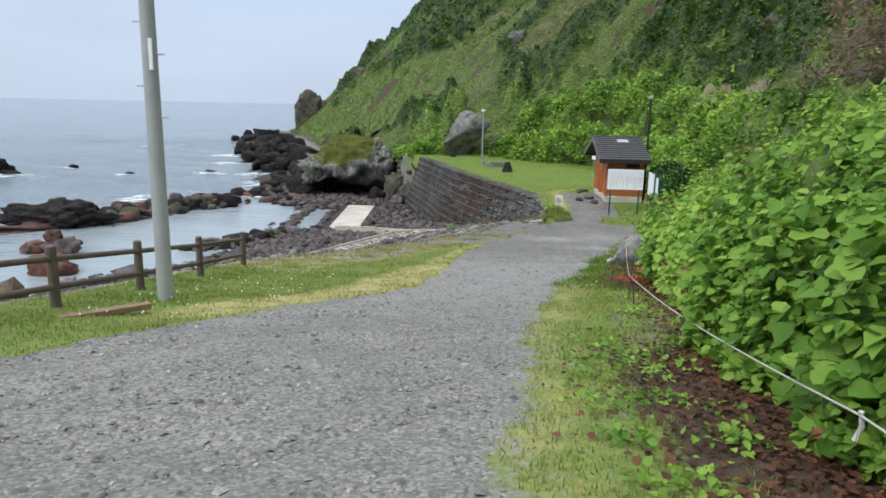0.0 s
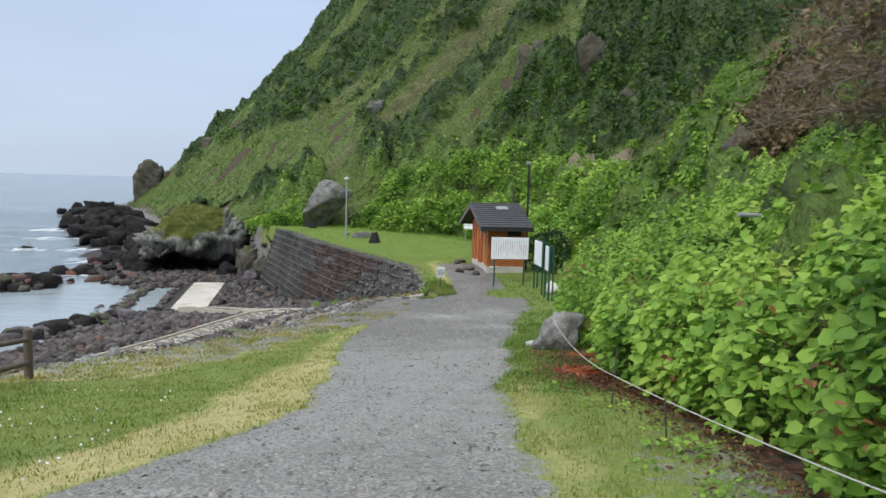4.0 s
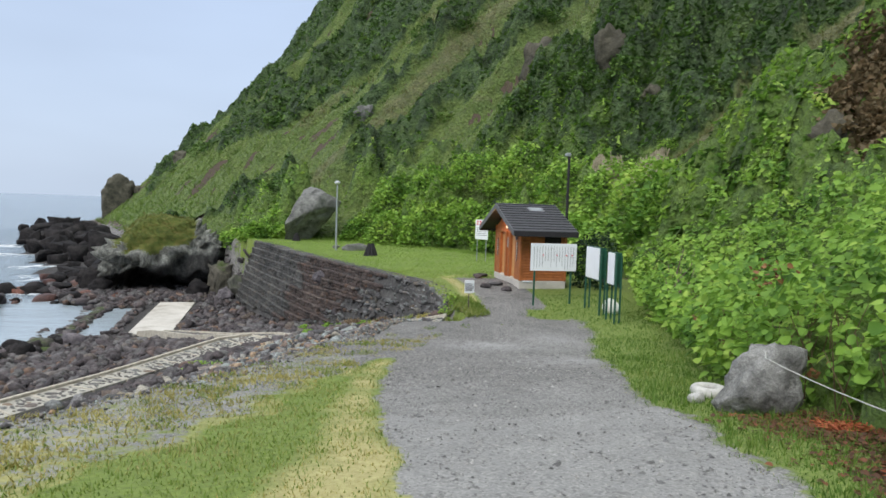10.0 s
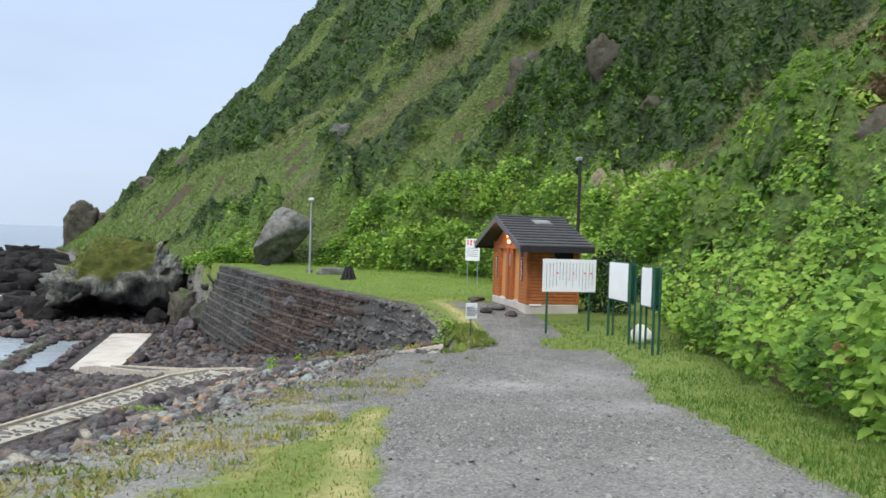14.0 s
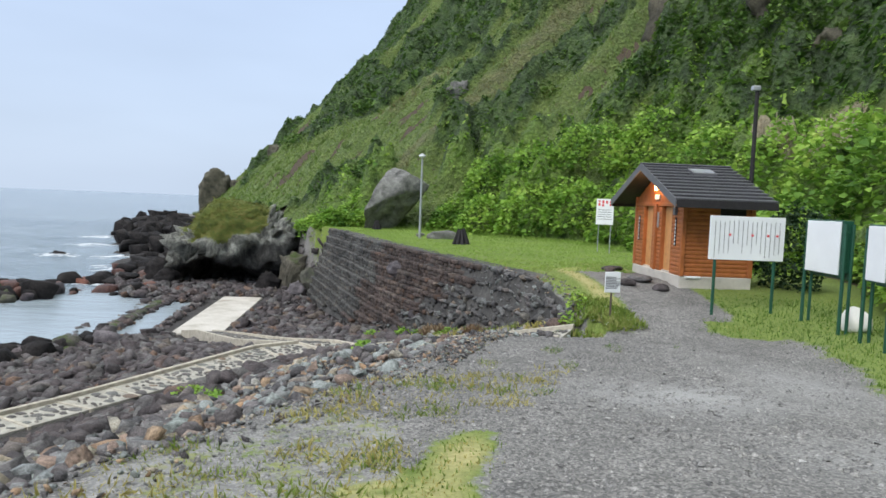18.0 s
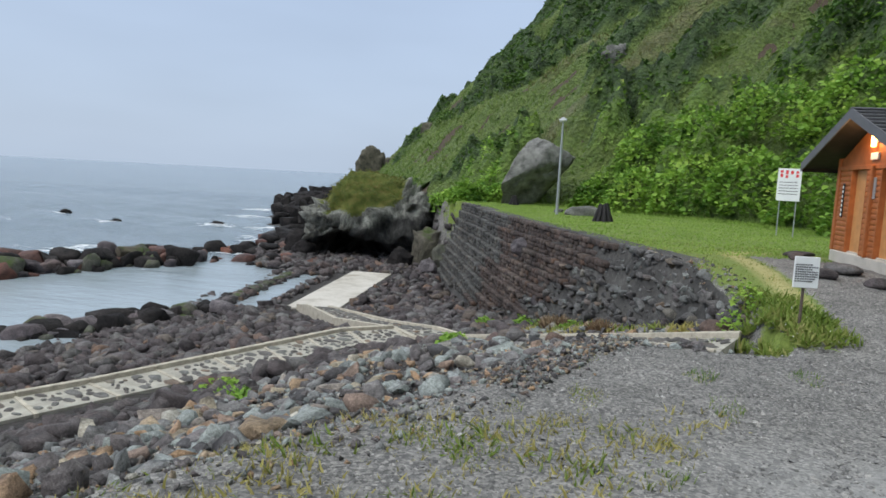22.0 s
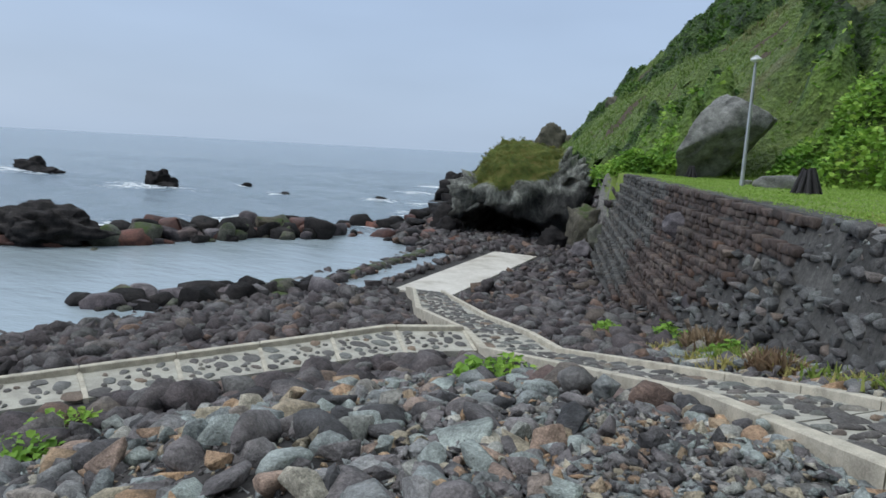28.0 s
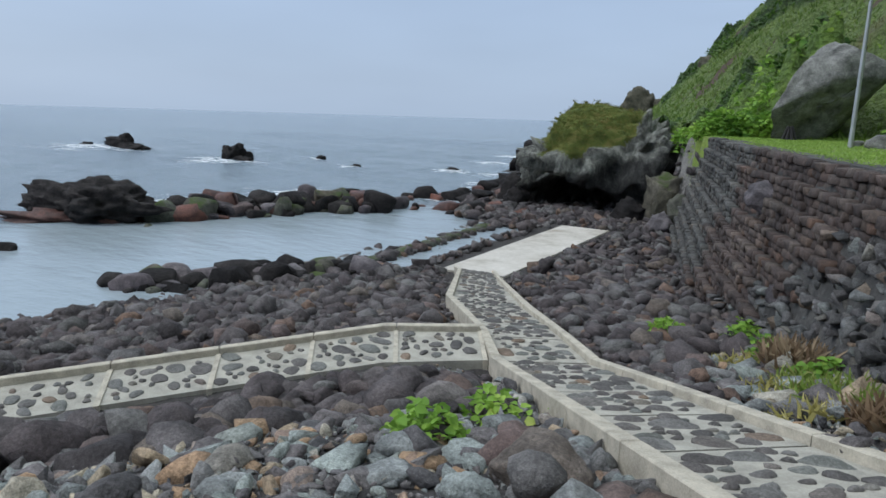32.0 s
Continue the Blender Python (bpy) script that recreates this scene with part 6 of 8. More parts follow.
def make_pool():
    rs = np.random.RandomState(44)
    t = thing("bathing_pool", "low mossy stone rim of a tidal pool beside the slab", "pool")
    for k in range(20):
        s = (k + 0.5) / 20
        x, y = -14.0 - 1.1 * s + rs.normal(0, 0.05), 48.7 + 11.6 * s
        V, F = rock_shape(2, 820 + k, 0.25, 9)
        V = np.sign(V) * np.abs(V) ** 0.7 * (0.36 + rs.uniform(0, 0.1), 0.33, 0.30)
        ob = place(new("rim_block", raw_mesh("rim_block", V, F, M["mossy"], False)), t)
        ob.matrix_basis = pose(x, y, SEA + rs.uniform(-0.10, 0.0), 0, 0, rs.normal(0, 8))
    for k in range(5):
        x, y = -14.0 + 0.55 * k, 48.4 - 0.05 * k
        V, F = rock_shape(2, 850 + k, 0.25, 9)
        V = V * (0.4, 0.36, 0.3)
        ob = place(new("rim_block", raw_mesh("rim_block", V, F, M["mossy"], False)), t)
        ob.matrix_basis = pose(x, y, SEA - 0.02, 0, 0, rs.normal(0, 20))
    part("inner_step", box(-0.35, 0.35, -6.3, 6.3, -0.4, 0.0, 0.03), M["rock"], t, "dark stone edge along the slab").matrix_basis = pose(-11.15, 55.1, -4.95, 0, 0, 4.3)


make_pool()


# ---- retaining wall ----
def make_wall():
    line = CREST[10:15]
    zlow = CREST_Z[10:15]
    seg = np.linalg.norm(np.diff(line, axis=0), axis=1)
    cum = np.concatenate([[0], np.cumsum(seg)])
    total = cum[-1]
    wall = tagged(new("wall_sea"), "dark stone-block retaining wall with sloping face below the lawn", "wall", kind="structure")
    core = bmesh.new()
    ss = np.linspace(0, total, 60)
    rows = []
    batter = 0.28

    def face(s, z, out=0.0):
        x, y = np.interp(s, cum, line[:, 0]), np.interp(s, cum, line[:, 1])
        x2, y2 = np.interp(s + 0.4, cum, line[:, 0]), np.interp(s + 0.4, cum, line[:, 1])
        x1, y1 = np.interp(s - 0.4, cum, line[:, 0]), np.interp(s - 0.4, cum, line[:, 1])
        tx, ty = x2 - x1, y2 - y1
        q = math.hypot(tx, ty) or 1
        nxx, nyy = -ty / q, tx / q
        o = out + batter * (0.25 - z)
        return Vector((x + nxx * o, y + nyy * o, z)), math.atan2(ty, tx)

    for s in ss:
        low = np.interp(s, cum, zlow) - 0.8
        top = 0.2 * smooth(s / 4.0) - 0.40 * (1 - smooth(s / 4.0))
        rows.append([core.verts.new(face(s, low, 0.0)[0]), core.verts.new(face(s, top, 0.0)[0]), core.verts.new(face(s, top, -0.7)[0])])
    for a, b in zip(rows, rows[1:]):
        core.faces.new((a[0], a[1], b[1], b[0]))
        core.faces.new((a[1], a[2], b[2], b[1]))
    bmesh.ops.recalc_face_normals(core, faces=core.faces)
    part("wall_core", core, M["wall_stone"], wall)
    rs = np.random.RandomState(9)
    shapes = []
    for k in range(14):
        q = np.random.RandomState(600 + k)
        bm = bmesh.new()
        bmesh.ops.create_cube(bm, size=2)
        for v in bm.verts:
            v.co += Vector(q.uniform(-0.22, 0.12, 3)) * Vector([1 if c > 0 else -1 for c in v.co]).length / 1.732
        bmesh.ops.bevel(bm, geom=list(bm.edges), offset=0.16, segments=1, affect="EDGES")
        bmesh.ops.triangulate(bm, faces=list(bm.faces))
        bm.verts.index_update()
        V = np.array([v.co[:] for v in bm.verts]) + q.normal(0, 0.05, (len(bm.verts), 3))
        shapes.append((V, np.array([[v.index for v in f.verts] for f in bm.faces])))
        bm.free()
    loose_stones = [raw_mesh("block", V, F, M["gabion"], False) for V, F in SHARDS]
    loose = 0
    # tiers half a metre high, each of three courses, each set back behind the one below
    tier_h, course_h, back_step = 0.48, 0.16, 0.15
    zones = {"grey": ([], [], []), "brown": ([], [], []), "loose": ([], [], [])}
    for course in range(32):
        tier, row = divmod(course, 3)
        zc = 0.2 - course * course_h - course_h / 2
        s = rs.uniform(0, 0.3)
        while s < total:
            end = s < 7.0 + 1.2 * math.sin(course * 1.3) + 0.35 * course
            w = rs.uniform(0.16, 0.36) if end else rs.uniform(0.22, 0.5)
            zz = zc + rs.normal(0, 0.010 if not end else 0.03) + 0.03 * math.sin(s * 0.5 + tier)
            top = 0.2 * smooth(s / 4.0) - 0.40 * (1 - smooth(s / 4.0))
            if zz > np.interp(s, cum, zlow) - 0.45 and zz < top + 0.02:
                # the top course of each tier stands a little proud, like a lip
                out = back_step * tier - batter * (0.25 - zz) + (0.035 if row == 0 else 0.0) + rs.uniform(-0.035, 0.03) * (2.2 if end else 1)
                p, a = face(s + w / 2, zz, out)
                kind = "loose" if end else "brown" if s < 17.5 + 1.5 * math.sin(tier * 1.7) + 0.3 * tier else "grey"
                if end:
                    sz = Vector((w * 0.62, rs.uniform(0.14, 0.2), course_h * rs.uniform(0.55, 0.8)))
                    rot = Euler((rs.normal(0, 0.25), rs.normal(0, 0.22), a + rs.normal(0, 0.35)))
                else:
                    sz = Vector((w / 2 * rs.uniform(1.0, 1.1), 0.17, course_h / 2 * rs.uniform(0.92, 1.08)))
                    rot = Euler((rs.normal(0, 0.05), rs.normal(0, 0.04), a + rs.normal(0, 0.06)))
                if end and loose < 290 and s < 6.5:
                    ob = place(new("block", loose_stones[rs.randint(20)]), wall)
                    ob.matrix_basis = Matrix.LocRotScale(p, rot, sz)
                    loose += 1
                else:
                    for store, value in zip(zones[kind], (p[:], sz[:], np.array(rot.to_matrix()))):
                        store.append(value)
            s += w
    for kind, shape, mat, label in (("grey", shapes, "wall_stone", "dark grey coursed blocks"), ("brown", shapes, "wall_brown", "brown weathered coursed blocks"), ("loose", SHARDS, "gabion", "grey and brown loose stones laid in steps")):
        P, S, R = (np.array(v) for v in zones[kind])
        tagged(place(new("blocks", scatter("blocks", shape, P, S, R, M[mat], False)), wall), label, kind="stuff")


make_wall()


# ---- lawn things ----
def log_tent(x, y, h, n, seed, label):
    rs = np.random.RandomState(seed)
    t = thing("log_stack", label, "log stack", (x, y, gz(x, y)), rs.uniform(0, 360), "log stacks")
    for k in range(n):
        a = 6.283 * k / n
        r = h * 0.52
        part("stake", rod((math.cos(a) * r, math.sin(a) * r, -0.05), (math.cos(a) * 0.16 * h, math.sin(a) * 0.16 * h, h * rs.uniform(0.88, 1.05)), h * 0.105, h * 0.08, 7), M["black"], t)
    part("core", rod((0, 0, 0), (0, 0, h * 0.85), h * 0.42, h * 0.14, 9), M["black"], t)


log_tent(4.0, 48.4, 0.78, 9, 3, "bundle of charred black logs leaning together on the lawn")
log_tent(-1.0, 63.0, 0.62, 8, 4, "bundle of charred black logs beside the boulder")
big_rock("lawn_stone", "flat pale stone lying in the lawn", (3.3, 52.8, 0.15), (2.0, 0.9, 0.75), 73, "pale_rock", 3, 0.25, 8, 20, group="lawn stones")
big_rock("lawn_stone", "small grey stone in the lawn", (2.0, 55.0, 0.15), (0.8, 0.5, 0.4), 74, "pale_rock", 3, 0.25, 8, 40, group="lawn stones")
for k, (x, y, w) in enumerate(((8.0, 36.2, 0.7), (8.2, 33.9, 1.0), (7.6, 33.2, 0.6), (8.3, 37.0, 0.8), (8.35, 32.6, 0.5))):
    big_rock("step_stone", "flat dark stepping stone before the hut", (x, y, gz(x, y)), (w, w * 0.6, 0.26), 520 + k, "cobble", 3, 0.2, 6, 80 + k * 20, group="stepping stones")


# ---- stones of the beach and bank ----
def pebble_shape(level, seed):
    """A water-worn stone: a ball with broad flats and a dented skin."""
    V, F = rock_shape(level, seed, 0.26, 9, 1.0, (0.46, 0.80))
    return V, F


WORN = [pebble_shape(2, 140 + k) for k in range(14)]
WORN_FAR = [pebble_shape(1, 160 + k) for k in range(14)]


def beach_stones():
    rs = np.random.RandomState(15)
    # cobbles below the walks, down to the water; rubble on the bank above them
    n = 72000
    x, y = rs.uniform(-24, 6, n), rs.uniform(9, 76, n)
    d, at = to_line(x, y, CREST)
    z = ground_z(x, y)
    share = np.interp(y, (12, 24, 36, 44, 60), (0.5, 0.95, 0.95, 0.55, 0.36)) * np.interp(d, (0, 0.8, 3), (0.7, 1, 1))
    keep = (d > 0.1 + 0.75 * smooth((y - 15) / 3) * smooth((27.5 - y) / 2)) & (z > SEA - 0.3) & (rs.uniform(0, 1, n) < share)
    keep &= ~((x + 9.9 > -1.6 - 0.07 * (y - 55)) & (x + 9.9 < 2.35 - 0.06 * (y - 49)) & (y > 48.4) & (y < 61.9) & (d > 3))
    x, y, d, z = x[keep], y[keep], d[keep], z[keep]
    rubble = ((d < 5.5 + 1.2 * rolling(x, y, 4, 2, 3)) & (y < 33 + 0.2 * x)) | ((d < 2.4) & (y < 39.5))
    size = np.where(rubble, rs.lognormal(-2.32, 0.38, len(x)), rs.lognormal(-1.86, 0.36, len(x)))
    big = rs.uniform(0, 1, len(x))
    size = np.where(big > 0.93, size * 1.75, size)
    size = np.where((d < 0.8) & (y > 22) & (y < 31), size * (0.55 + 0.56 * np.clip(d, 0, 0.8)), size)
    size = np.clip(size, 0.045, np.where(rubble, 0.21, 0.34)) * np.interp(y, (30, 46, 60), (1.0, 1.15, 1.35))
    walks = [np.array([(5.0, 29.1), (3.4, 32.1), (-0.6, 36.7), (-1.5, 37.9), (-4.35, 41.5), (-7.7, 46.85), (-9.0, 48.7)]), np.array([(-1.7, 36.8), (-2.9, 35.8), (-5.85, 30.15), (-9.2, 24.2)])]
    clear = np.ones(len(x), bool)
    for w in walks:
        dw, aw = to_line(x, y, w)
        size = np.where((np.abs(dw) < 2.0) & (aw < 0.85) & (y < 31.2) & (x > 1.5), np.minimum(size, 0.055), size)
        clear &= np.abs(dw) > 0.80 + size * 0.8
        size = np.where(np.abs(dw) < 1.3, np.minimum(size, 0.13), size)
    x, y, d, z, size, rubble = (v[clear] for v in (x, y, d, z, size, rubble))
    asp = rs.uniform(0.7, 1.35, (len(x), 3)) * (1.1, 0.9, 0.68)
    S = size[:, None] * asp
    S[:, 2] = np.minimum(S[:, 2], 0.8 * S[:, 0])
    P = np.stack([x, y, z + S[:, 2] * rs.uniform(-0.2, 0.75, len(x))], 1)
    R = turns(rs, len(x), 0.3)
    close = np.hypot(x - 1.8, y - 29.8)
    order = np.argsort(close)
    first, rest = order[:560], order[560:]
    bank = tagged(new("rubble_bank"), "bank of loose rubble and cobbles below the gravel", "stones", kind="structure")
    sets = {True: [raw_mesh("stone", V, F, M["rubble"], k % 2 == 1) for k, (V, F) in enumerate(v for pair in zip(SHARDS, WORN) for v in pair)], False: [raw_mesh("stone", V, F, M["cobble"], True) for V, F in WORN]}
    done = {True: 0, False: 0}
    left = []
    for i in first:
        k = bool(rubble[i])
        if done[k] >= 290:
            left.append(i)
            continue
        done[k] += 1
        ob = place(new("stone" if k else "cobble", sets[k][rs.randint(14)]), bank)
        ob.matrix_basis = Matrix.Translation(P[i]) @ Matrix(R[i].tolist()).to_4x4() @ Matrix.Diagonal((*S[i], 1))
    rest = np.concatenate([rest, np.array(left, int)])
    distant = (np.hypot(x - 2.2, y - 30) > 6.3)
    low = [shard_shape(60 + k, 12, 0.0, 0.85) for k in range(14)]
    reach = np.where(distant, np.where(np.hypot(x - 2.2, y - 30) > 17, 2, 1), 0)
    for k, nm, sh, mt, fd in ((True, "rubble_stones", SHARDS + WORN, "rubble", 0), (False, "cobble_stones", WORN, "cobble", 0), (True, "rubble_stones", low, "rubble", 1), (False, "cobble_stones", WORN_FAR, "cobble", 1), (True, "rubble_stones", low, "rubble", 2), (False, "cobble_stones", low, "cobble", 2)):
        i = rest[(rubble[rest] == k) & (reach[rest] == fd)]
        if not len(i):
            continue
        me = scatter(nm, sh, P[i], S[i], R[i], M[mt], not k)
        solid(nm, me, "mixed grey and rusty rubble stones" if k else "rounded purple-grey beach cobbles", "stones", kind="stuff")


def kerb_boulders():
    """Rounded boulders lying against the seaward kerb of the sloping path."""
    a, b, out = Vector((2.9, 31.32)), Vector((-1.25, 36.26)), Vector((-0.766, -0.643))
    for k, (s, w, off, mt) in enumerate(((-0.03, 0.34, 0.42, "red_stone"), (0.03, 0.56, 0.42, "cobble"), (0.12, 0.48, 0.38, "red_stone"), (0.10, 0.40, 0.86, "cobble"), (0.20, 0.36, 0.34, "rubble"), (0.22, 0.46, 0.80, "red_stone"), (0.28, 0.40, 0.36, "cobble"), (0.37, 0.34, 0.34, "red_stone"), (0.46, 0.42, 0.40, "cobble"), (0.56, 0.32, 0.34, "rubble"), (0.65, 0.40, 0.38, "cobble"), (0.76, 0.34, 0.36, "red_stone"))):
        p = a.lerp(b, s) + out * off
        V, F = WORN[k]
        me = raw_mesh("boulder", V * np.array((0.6, 0.5, 0.45)) * w, F, M[mt], True)
        solid("boulder", me, "rounded weathered boulder lying against the path's kerb", "boulder", (p.x, p.y, gz(p.x, p.y) + 0.08 + 0.10 * w), 47 * k, "kerb boulders")


def kerb_rubble():
    """Loose stones heaped against the seaward kerb where the path leaves the gravel."""
    rs = np.random.RandomState(151)
    n = 620
    s, off = rs.uniform(0, 1, n), np.abs(rs.normal(0, 0.24, n))
    size = rs.uniform(0.06, 0.13, n)
    steep = s > 0.42
    u = np.where(steep, (s - 0.42) / 0.58 * 0.8, s / 0.42)
    x = np.where(steep, 2.9 - 4.15 * u, 4.68 - 1.78 * u) - np.where(steep, 0.766, 0.855) * (off + 0.03 + size)
    y = np.where(steep, 31.32 + 4.94 * u, 28.38 + 2.94 * u) - np.where(steep, 0.643, 0.517) * (off + 0.03 + size)
    heap = np.where(steep, 0.34, 0.34 * smooth((u - 0.25) / 0.6)) * np.clip(1 - off / 0.55, 0, 1)
    S = size[:, None] * rs.uniform(0.75, 1.3, (n, 3)) * (1.1, 0.9, 0.7)
    P = np.stack([x, y, ground_z(x, y) + heap * rs.uniform(0.3, 1.0, n)], 1)
    me = scatter("rubble_stones", SHARDS + WORN, P, S, turns(rs, n, 0.3), M["rubble"], False)
    solid("rubble_stones", me, "mixed grey and rusty stones heaped against the kerb", "stones", kind="stuff")


beach_stones()
kerb_boulders()
kerb_rubble()


def lower_shore():
    """Cobbles of the shore below the car park, seldom seen."""
    rs = np.random.RandomState(18)
    x, y = rs.uniform(-24, -4, 9000), rs.uniform(-14, 9.2, 9000)
    d, _ = to_line(x, y, CREST)
    z = ground_z(x, y)
    keep = (d > 0.4) & (z > SEA - 0.3)
    x, y, z = x[keep], y[keep], z[keep]
    s = np.clip(rs.lognormal(-1.75, 0.35, len(x)), 0.09, 0.4)
    S = s[:, None] * rs.uniform(0.7, 1.3, (len(x), 3)) * (1.1, 0.9, 0.65)
    me = scatter("shore_cobbles", [shard_shape(60 + k, 10, 0.0, 0.85) for k in range(10)], np.stack([x, y, z + S[:, 2] * 0.3], 1), S, turns(rs, len(x), 0.3), M["cobble"], False)
    solid("shore_cobbles", me, "purple-grey cobbles below the railing", "stones", kind="stuff")


lower_shore()


def bank_chips():
    """Small stones in the gaps of the bank and on the ledge above it."""
    rs = np.random.RandomState(16)
    n = 38000
    x, y = rs.uniform(-3.5, 6, n), rs.uniform(13, 36, n)
    d, _ = to_line(x, y, CREST)
    w, _ = to_line(x, y, WAY)
    keep = (d > -0.5 + 0.4 * rolling(x, y, 1.5, 2, 3)) & (d < 6) & (np.abs(w) > 0.9) & (rs.uniform(0, 1, n) < np.interp(d, (-0.9, 0, 0.8), (0.05, 0.45, 1)) * np.interp(y, (13, 25), (0.5, 1)))
    x, y = x[keep], y[keep]
    ex, ey = rs.uniform(1.5, 4.6, 7000), rs.uniform(25.5, 30.8, 7000)
    ed, _ = to_line(ex, ey, CREST)
    ew, _ = to_line(ex, ey, WAY)
    ok = (ed > -0.35 + 0.25 * rolling(ex, ey, 1.2, 2, 5)) & (ed < 2.4) & (np.abs(ew) > 0.85)
    x, y = np.concatenate([x, ex[ok]]), np.concatenate([y, ey[ok]])
    s = np.clip(rs.lognormal(-3.35, 0.35, len(x)), 0.015, 0.08)
    S = s[:, None] * rs.uniform(0.7, 1.3, (len(x), 3)) * (1.1, 0.9, 0.7)
    me = scatter("bank_chips", [shard_shape(30 + k, 7, 0.0, 0.85) for k in range(10)], np.stack([x, y, ground_z(x, y) + S[:, 2] * 0.4], 1), S, turns(rs, len(x), 0.4), M["rubble"], False)
    solid("bank_chips", me, "small broken stones between the rubble", "stones", kind="stuff")


bank_chips()


# ---- gravel and grass ----
def sprinkle(n, x0, x1, y0, y1, seed):
    rs = np.random.RandomState(seed)
    return rs, rs.uniform(x0, x1, n), rs.uniform(y0, y1, n)


def make_gravel():
    rs, x, y = sprinkle(150000, -5, 10, -5, 29.5, 21)
    x, y = np.concatenate([x, rs.uniform(-0.5, 6.5, 45000)]), np.concatenate([y, rs.uniform(17, 29, 45000)])
    sh, tf, so, st = covers(x, y)
    keep = (tf < 0.45) & (so < 0.4) & (sh < 0.5) & (rs.uniform(0, 1, len(x)) < np.interp(y, (2, 8, 16), (1, 0.75, 0.72)))
    x, y = x[keep], y[keep]
    V, F = np.array([(1, 0, 0), (-1, 0, 0), (0, 1, 0), (0, -1, 0), (0, 0, 1)]), np.array([(0, 2, 4), (2, 1, 4), (1, 3, 4), (3, 0, 4)])
    shapes = []
    for k in range(8):
        q = np.random.RandomState(700 + k)
        shapes.append((V * q.uniform(0.6, 1.2, V.shape), F))
    s = np.clip(rs.lognormal(-4.3, 0.5, len(x)), 0.007, 0.055) * np.interp(y, (0, 8), (1.15, 1.0))
    S = s[:, None] * np.array((1, 0.85, 0.6))
    P = np.stack([x, y, ground_z(x, y) - s * 0.05], 1)
    me = scatter("gravel_chips", shapes, P, S, turns(rs, len(x), 0.25), M["gravel"], False)
    solid("gravel_chips", me, "grey crushed gravel chips on the road", "gravel", kind="stuff")


M["gravel"] = stone("grey_gravel_chip", (0.112, 0.110, 0.107), (0.265, 0.261, 0.255), 8.0, 0.85, bump=0.2, rust=False)
make_gravel()


def make_grass():
    rs, x, y = sprinkle(1100000, -6, 13, -5, 40, 31)
    sh, tf, so, st = covers(x, y)
    ok = tf + 0.22 * rolling(x, y, 1.3, 3, 3)
    dist = np.interp(y, (-5, 6, 14, 24, 40), (1, 0.8, 0.4, 0.16, 0.10))
    d, _ = to_line(x, y, CREST)
    edge = (tf > 0.15) & (rs.uniform(0, 1, len(x)) < 0.16)
    thin = edge | (d > -2.2) & (d < 1.3) & (y > 11) & (y < 27.5) & (rolling(x, y, 1.6, 2, 9) > 0.34) & (rs.uniform(0, 1, len(x)) < 0.75)
    thin = thin & (so < 0.6)
    keep = ((ok > 0.48) & (so < 0.6) & (rs.uniform(0, 1, len(x)) < dist)) | thin
    st = np.where(thin, 0.5, np.where(tf > 0.3, st, 0))
    x, y, st, thin = x[keep], y[keep], st[keep], thin[keep]
    n = len(x)
    dry = rs.uniform(0, 1, n) < st * 0.9
    h = np.clip(rs.lognormal(-3.1, 0.4, n), 0.02, 0.14) * np.where(dry, 0.6, 1.0) * (0.8 + 0.5 * rolling(x, y, 2.2, 2, 6)) * np.interp(y, (-5, 24, 32), (1, 1, 0.75)) * np.where(thin, 0.7, 1.0)
    S = np.stack([np.interp(y, (0, 14, 30), (0.009, 0.014, 0.022)) * np.where(thin, 0.5, 1.0) * rs.uniform(0.7, 1.4, n), h * 0.9, h], 1)
    P = np.stack([x, y, ground_z(x, y) - 0.005], 1)
    R = turns(rs, n, 0.25)
    rank = (x > 3.2) & (y > 8.5) & (y < 32) & ~dry
    S = np.where(rank[:, None], S * (1.0, 1.7, 1.9), S)
    for i, nm, mt, lb in ((~dry & ~rank, "grass_blades", "grass", "short green verge grass"), (dry, "straw_blades", "straw", "yellow dry cut grass along the road edge"), (rank, "rank_grass", "rank_grass", "longer green grass below the thicket, coloured darker for its shade")):
        me = scatter(nm, [TUFT], P[i], S[i], R[i], M[mt], True)
        solid(nm, me, lb, "grass", kind="stuff")


make_grass()


def make_lawn():
    rs, x, y = sprinkle(80000, -5, 15, 36, 67, 32)
    d, _ = to_line(x, y, CREST)
    h, _ = to_line(x, y, FOOT)
    keep = (d < -0.2) & (h > -1.5) & ~((x > 8.8) & (x < 11.2) & (y < 37.4))
    x, y = x[keep], y[keep]
    n = len(x)
    hh = rs.uniform(0.025, 0.06, n) * np.where(h[keep] < 0.8, 4, 1)
    S = np.stack([rs.uniform(0.02, 0.045, n), hh, hh], 1)
    me = scatter("lawn_grass", [TUFT], np.stack([x, y, ground_z(x, y)], 1), S, turns(rs, n, 0.3), M["lawn"], True)
    solid("lawn_grass", me, "mown bright green lawn above the wall", "grass", kind="stuff")


make_lawn()


